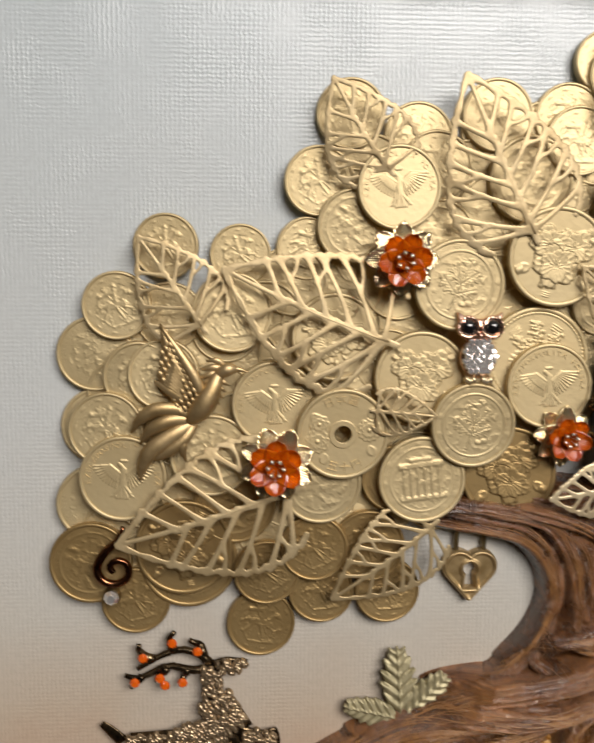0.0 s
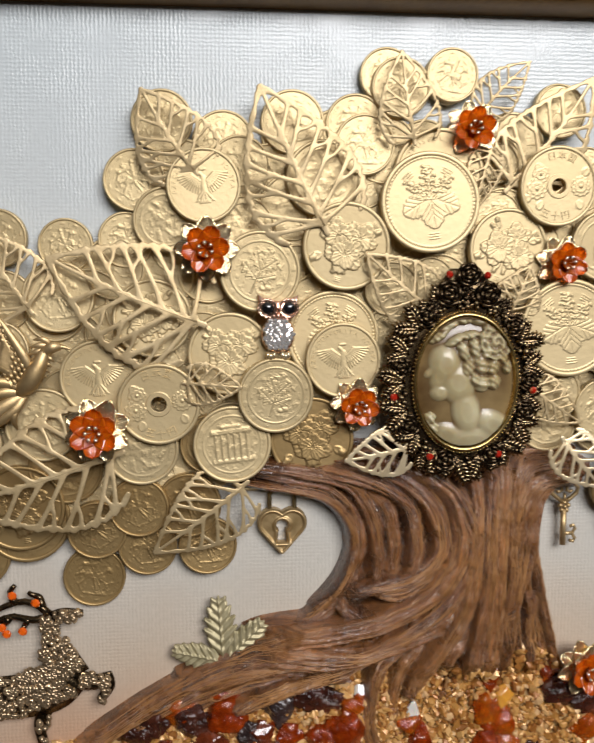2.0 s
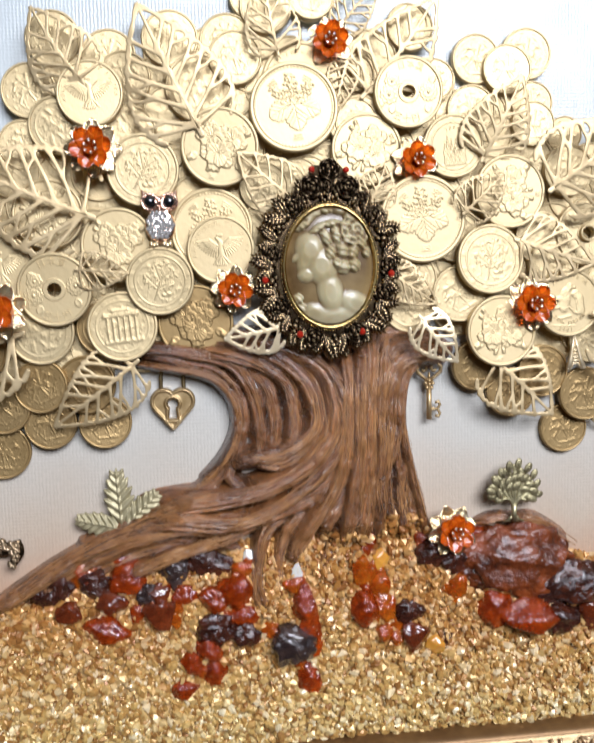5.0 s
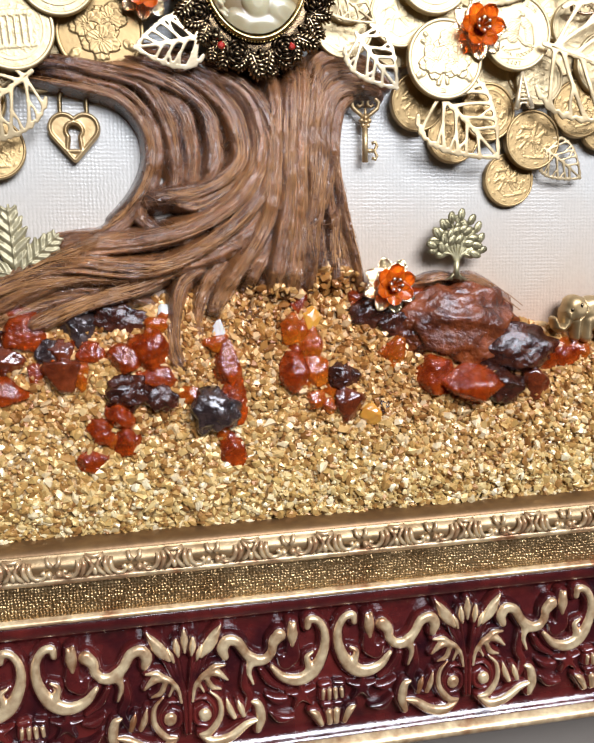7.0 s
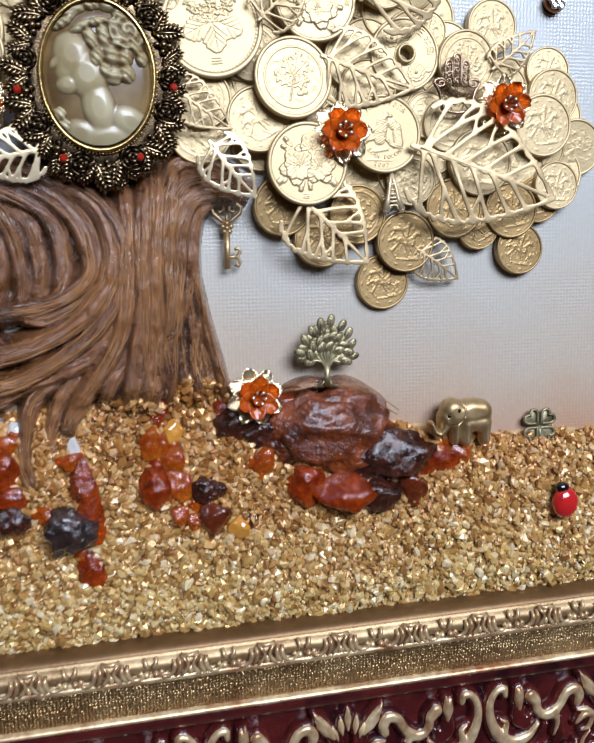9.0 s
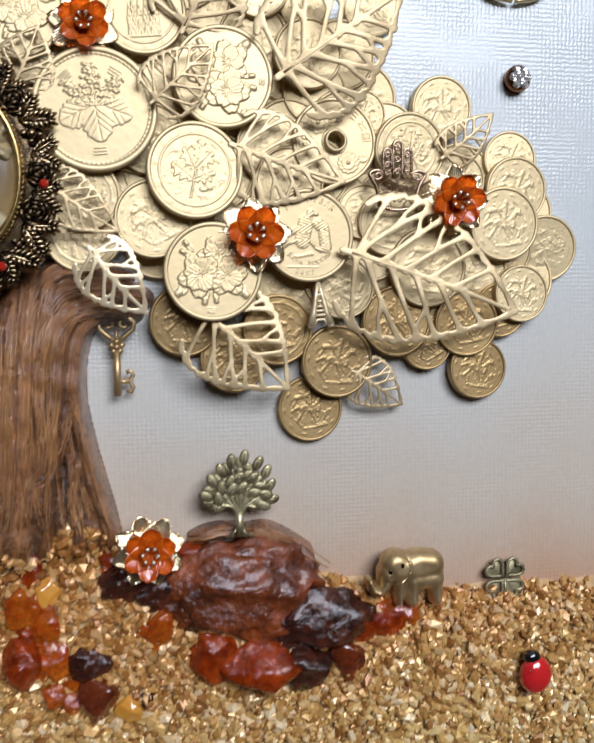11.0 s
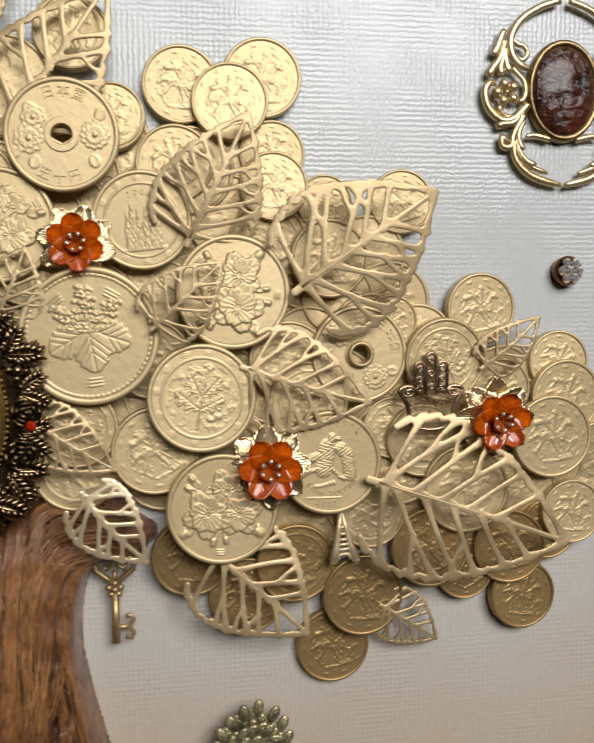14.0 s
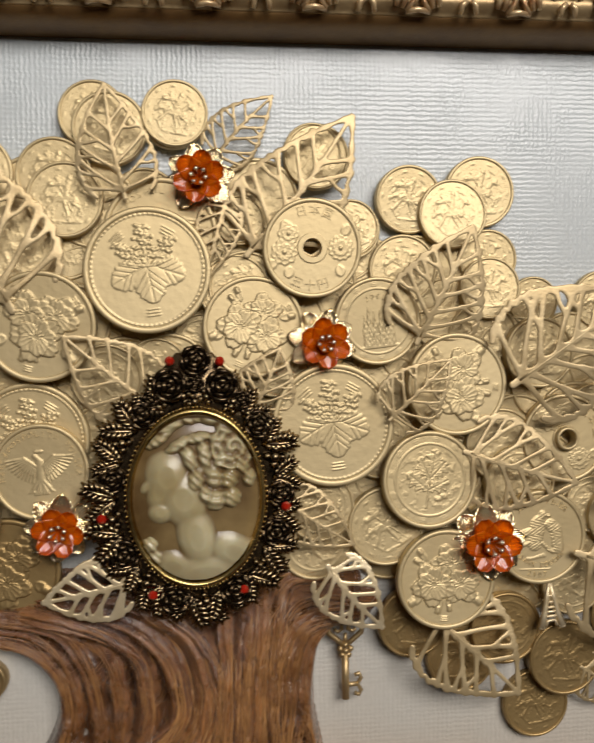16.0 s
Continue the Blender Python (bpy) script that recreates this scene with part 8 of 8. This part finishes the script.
wire([(-1.05, -0.7), (-1.05, 3.0), (-1.05, 6.4), (-0.75, 7.3), (0.0, 7.7), (0.75, 7.3), (1.05, 6.4), (1.05, 3.0), (1.05, -0.7)], 0.40)
for y, s in ((6.1, 1), (3.5, 1), (0.9, -1)):
    comma(0.0, y, s)
for s in (1, -1):
    wire([(s * 1.45, 0.8), (s * 1.45, 3.0), (s * 1.5, 5.0), (s * 2.0, 5.8), (s * 2.7, 5.8), (s * 3.3, 5.1), (s * 3.4, 3.0), (s * 3.3, 0.6)], 0.38)
    for y in (4.5, 2.4, 0.5):
        comma(s * 2.4, y, s)
    # curled thumb and the side that runs down to the wrist
    wire([(s * 3.2, 0.2), (s * 4.2, 0.9), (s * 5.6, 0.9), (s * 6.6, 0.2), (s * 6.3, -0.6), (s * 5.2, -2.4), (s * 4.6, -4.6), (s * 4.2, -7.2)], 0.48)
    wire([(s * 6.3, -0.3), (s * 5.4, -0.9), (s * 4.3, -0.9), (s * 3.6, -0.2), (s * 4.2, 0.3), (s * 5.0, 0.2), (s * 5.2, -0.35), (s * 4.6, -0.5)], 0.28)
    pearls([(0.0, -0.8), (s * 1.8, -0.9), (s * 3.4, -1.5), (s * 4.8, -2.4)])
    pearls([(s * 4.8, -2.5), (s * 3.4, -3.4), (s * 2.2, -4.9), (s * 0.3, -6.2)])
    pearls([(s * 0.24, -1.0), (s * 0.24, -3.2), (s * 0.24, -5.8)], 0.19)
    pearls([tuple(p[:2]) for p in spiral((s * 2.0, -2.9), 1.25, 0.35, 90, s * 1.5, 18, 1.0)])
    pearls([(s * 4.3, -5.4), (s * 3.0, -5.3), (s * 1.8, -6.2), (s * 1.4, -7.2)])
wire([(-4.2, -7.2), (0.0, -7.9), (4.2, -7.2)], 0.42)
thing("hand_charm", on_canvas(101.0, -3.6, 6.6), "open-work antique copper hand charm over the coins", "hand charm", data=b.mesh("hand_charm", PEWTER))

# lattice tower charm
b = Build()
for s in (1, -1):
    b.tube([(s * 2.4, -4.8, 0.8), (s * 1.5, -2.0, 0.8), (s * 0.8, 1.5, 0.8), (0, 5.4, 0.8)], [0.95, 0.75, 0.62, 0.4], 6)
    b.tube([(s * 3.0, -5.0, 0.8), (s * 1.6, -5.0, 0.8)], 0.55, 6)
for y, w in ((-2.6, 2.0), (-1.6, 1.8), (-0.6, 1.4), (0.6, 1.1), (2.0, 0.7)):
    b.tube([(-w, y, 0.9), (w, y, 0.9)], 0.36, 6)
b.tube([(-1.3, -4.8, 0.8), (-0.8, -3.6, 0.8), (0.8, -3.6, 0.8), (1.3, -4.8, 0.8)], 0.36, 6)
thing("tower_charm", on_canvas(82.6, -32.8, 6.4, 4), "pale gold lattice tower charm beside the coins", "tower charm", data=b.mesh("tower_charm", PALE_LEAF))

# filigree oval frame at the canvas edge
filigree = thing("filigree_frame_charm", on_canvas(131.7, 58.0, 0.6), "pale gold filigree oval frame with a dark stone", "filigree charm")
CURLS = (
    ("scroll_ring", ((14.9, 1.2), (16.3, 1.2), (17.2, -0.1), (17.2, -1.9), (16.4, -3.9), (14.9, -5.5), (13.1, -6.3), (10.9, -5.8), (9.0, -4.1), (7.9, -2.9)), 0.85, 0.95),
    ("scroll_ring", ((14.2, -3.2), (14.0, -4.3), (12.8, -5.4), (11.2, -5.5)), 0.8, 0.5),
    ("scroll_arm", ((10.0, -2.4), (8.9, -1.9), (8.4, -0.3), (8.8, 1.8), (10.1, 3.2), (11.3, 4.4)), 0.7, 0.6),
    ("leaf_lobe", ((16.6, 2.5), (15.8, 4.0), (14.4, 5.8), (13.5, 7.8), (13.2, 10.0)), 1.05, 0.6),
    ("leaf_lobe", ((13.5, 2.9), (14.0, 4.2), (13.5, 6.0), (13.1, 7.8)), 1.0, 0.55),
    ("leaf_lobe", ((11.8, 3.5), (12.6, 4.9), (12.9, 6.7), (13.0, 8.4)), 1.0, 0.55),
    ("leaf_lobe", ((15.8, 6.9), (14.9, 8.0), (14.2, 9.8), (13.2, 12.0)), 0.9, 0.6),
    ("scroll_arm", ((7.6, 4.4), (9.5, 5.0), (11.0, 6.4), (11.7, 8.2), (11.6, 11.0), (9.4, 14.4), (5.2, 17.0), (1.0, 18.4)), 0.9, 0.8),
    ("scroll_arm", ((11.4, 10.2), (10.1, 9.2), (8.9, 8.9), (8.1, 7.5), (8.9, 6.2), (10.1, 6.4)), 0.7, 0.5),
    ("leaf_lobe", ((14.8, -7.6), (13.4, -7.0), (11.5, -6.8), (9.9, -5.6), (8.4, -3.8)), 0.95, 0.8),
    ("scroll_arm", ((11.9, -10.5), (12.7, -10.4), (13.4, -9.6), (13.6, -10.6), (13.3, -11.5), (12.4, -11.8), (11.4, -11.3), (11.0, -9.2), (10.1, -7.4), (8.7, -5.0)), 0.7, 0.8),
    ("leaf_lobe", ((8.6, -12.2), (9.4, -11.3), (9.9, -9.8), (9.6, -8.0), (8.7, -6.2)), 0.8, 0.6),
    ("leaf_lobe", ((6.0, -15.3), (7.6, -14.8), (9.1, -13.4), (10.0, -11.6), (10.5, -10.1)), 0.9, 0.5),
    ("scroll_arm", ((3.4, -16.9), (5.4, -16.3), (7.6, -15.3), (9.2, -14.0), (10.2, -12.2), (10.7, -10.5)), 0.6, 0.5),
    ("scroll_arm", ((0.4, -19.4), (4.7, -18.4), (7.3, -17.3), (9.2, -15.8), (10.5, -14.0), (10.9, -12.2), (10.8, -10.4)), 0.9, 0.7),
    ("leaf_lobe", ((8.3, -9.5), (6.7, -9.2), (4.8, -9.5), (2.9, -10.0)), 0.6, 0.7))
PALE_GOLD = material("pale_gold_filigree", (0.80, 0.66, 0.40), 0.30, 0.8, (0.60, 0.44, 0.22), 400, 0.05, 1500, 0.1)
for s in (-1, 1):
    for name, pts, r0, r1 in CURLS:
        b, c = Build(), spline(pts, 4 * len(pts))
        m = len(c) - 1
        b.tube([(s * p[0], p[1], 1.1) for p in c], [(r0 + (r1 - r0) * i / m) * (0.6 + 0.4 * min(1, 8 * i / m)) for i in range(m + 1)], 8, 0.8)
        part(name, b, PALE_GOLD, filigree)
    for x, y in ((13.2, 1.1), (11.3, 0.5), (11.2, -1.8), (13.4, -2.3), (14.7, -0.6)):
        b = Build()
        b.ball((s * x, y, 1.2), 1.15, 1.15, 1.0, 12, 8)
        part("pearl", b, PALE_GOLD, filigree)
    b = Build()
    b.ball((s * 12.7, -0.6, 1.4), 0.6, 0.6, 0.6, 10, 6)
    part("pearl", b, PALE_GOLD, filigree)
b = Build()
b.lathe([(0.90, 1.6), (0.96, 2.1), (1.02, 1.6), (1.04, 0.2)], 44, (0, 0, 0), 7.8, 10.2)
part("stone_rim", b, BRONZE, filigree)
b = Build()
b.lathe([(0.01, 3.0), (0.5, 2.7), (0.8, 2.1), (0.93, 1.4), (0.95, -0.4)], 36, (0, 0, 0), 7.8, 10.2)
part("stone", b, STONE_MAT["k"], filigree, "dark glossy oval stone")

# crystal drop at the canvas edge
drop = thing("crystal_drop_charm", on_canvas(133.0, 20.6, 2.2), "clear rhinestone charm glued to the canvas", "crystal charm")
b = Build()
b.lathe([(0.01, -2.2), (3.0, -2.2), (3.2, 0.2), (2.6, 0.8)], 16)
part("setting", b, COPPER, drop)
for k in range(7):
    a = 2 * math.pi * k / 6
    r = 0 if k == 6 else 1.9
    part("rhinestone", crystal_mesh("rhinestone", 1.0, RHINESTONE), None, drop, at=Matrix.Translation((r * math.cos(a) * MM, r * math.sin(a) * MM, 1.0 * MM)))

# rhinestone deer brooch
deer = thing("deer_brooch", on_canvas(-103.0, -80.0, 2.0), "rhinestone deer brooch with dark antlers and orange stones", "deer brooch")
CHAMPAGNE = material("champagne_rhinestone", (0.56, 0.43, 0.27), 0.16, 0.7, (0.16, 0.105, 0.055), 900, 0.0, 900, 0.05, each=0.35)
ORANGE_STONE = material("orange_crystal", (0.85, 0.16, 0.01), 0.07, 0.0, (0.6, 0.08, 0.005), 500, coat=1.0)
b = Build()
for pts, rad in ((((-2.2, 11), (-2.6, 7), (-2.0, 3), (1, -1), (3, -6)), (1.6, 2.0, 2.6, 4.0, 5.2)), (((3, -6), (-2, -10), (-10, -11.5), (-22, -12)), (5.4, 6.2, 6.4, 6.2)),
                 (((4, -7), (9, -8.2), (14, -6.4)), (3.0, 2.4, 1.3)), (((12.5, -6.6), (13, -9.5), (10.5, -13.5)), (1.4, 1.6, 1.2)),
                 (((-2.4, 10.6), (1.5, 11.4), (6.5, 11.6)), (1.7, 1.9, 1.0)), (((-4, -15), (-6, -20), (-5, -26)), (2.2, 1.7, 1.4)), (((-20, -15), (-22, -21), (-20, -27)), (2.4, 1.8, 1.4)),
                 (((-24, -8), (-27, -5.0), (-29, -3.2)), (1.6, 1.3, 0.8))):
    b.tube([(x, y, 0.4) for x, y in spline(pts, 3 * len(pts))], [float(v[0]) for v in spline([(r, 0) for r in rad], 3 * len(pts))], 9, 0.22)
part("deer_body", b, DARK_BRONZE, deer)
b = Build()
for pts in (((-2.5, 12), (-5, 14.5), (-10, 15.5), (-16, 13.5), (-20, 11.0)), ((-3, 11), (-7, 10.5), (-13, 11.4), (-19, 8.8), (-23, 9.4)), ((-4, 14), (-4.8, 16.5), (-7.6, 18.2)), ((-11, 15.4), (-12.4, 18.2), (-11.0, 20.4)),
            ((-16, 13.4), (-19.4, 15.2), (-19.6, 17.4)), ((-8, 10.6), (-9.6, 7.6)), ((-13, 11), (-15.6, 7.8)), ((-19, 9), (-21.6, 6.4))):
    c = spline(pts, 10)
    b.tube([(p[0], p[1], 1.0 + 0.4 * math.sin(i)) for i, p in enumerate(c)], [1.15 - 0.06 * i for i in range(10)], 7)
part("antler", b, DARK_BRONZE, deer, "blackened bronze antlers")
pebble_build = Build()
pebble_build.ball((0, 0, 0), 1.15, 1.5, 1.1, 8, 6)
pebble = pebble_build.mesh("rhinestone", CHAMPAGNE)
deer_rng = random.Random(31)
def sow(ax, ay, bx, by, r, count):
    for _ in range(count):
        t, d = deer_rng.random(), deer_rng.uniform(-1, 1) * r
        dx, dy = bx - ax, by - ay
        size = math.hypot(dx, dy)
        x, y = ax + dx * t - dy / size * d, ay + dy * t + dx / size * d
        part("rhinestone", pebble, None, deer, at=Matrix.Translation((x * MM, y * MM, (2.1 - 0.12 * abs(d)) * MM)) @ pose(0, 0, 0, deer_rng.uniform(-25, 25), deer_rng.uniform(-25, 25), deer_rng.uniform(0, 90)) @ Matrix.Diagonal((0.66, 0.80, 0.9, 1)))
for args in ((-2.2, 11, -1.8, 3, 2.3, 40), (-1.6, 3, 2.6, -5, 4.4, 110), (2.4, -6, -10, -10, 5.4, 200), (-10, -11, -22, -12, 5.4, 150), (5, -7, 13, -7, 2.0, 26), (12.8, -7, 11, -13, 1.2, 14), (-1, 11, 6, 11.6, 1.4, 22), (-4, -16, -5.4, -24, 1.5, 12)):
    sow(*args)
spark = crystal_mesh("orange_stone", 1.25, ORANGE_STONE)
for x, y in ((-5.6, 15.6), (-11.6, 17.8), (-18.6, 14.2), (-9.2, 7.8), (-14.6, 9.0), (-13.4, 7.2), (-20.6, 8.0)):
    part("orange_stone", spark, None, deer, "small orange crystal", at=Matrix.Translation((x * MM, y * MM, 2.0 * MM)))
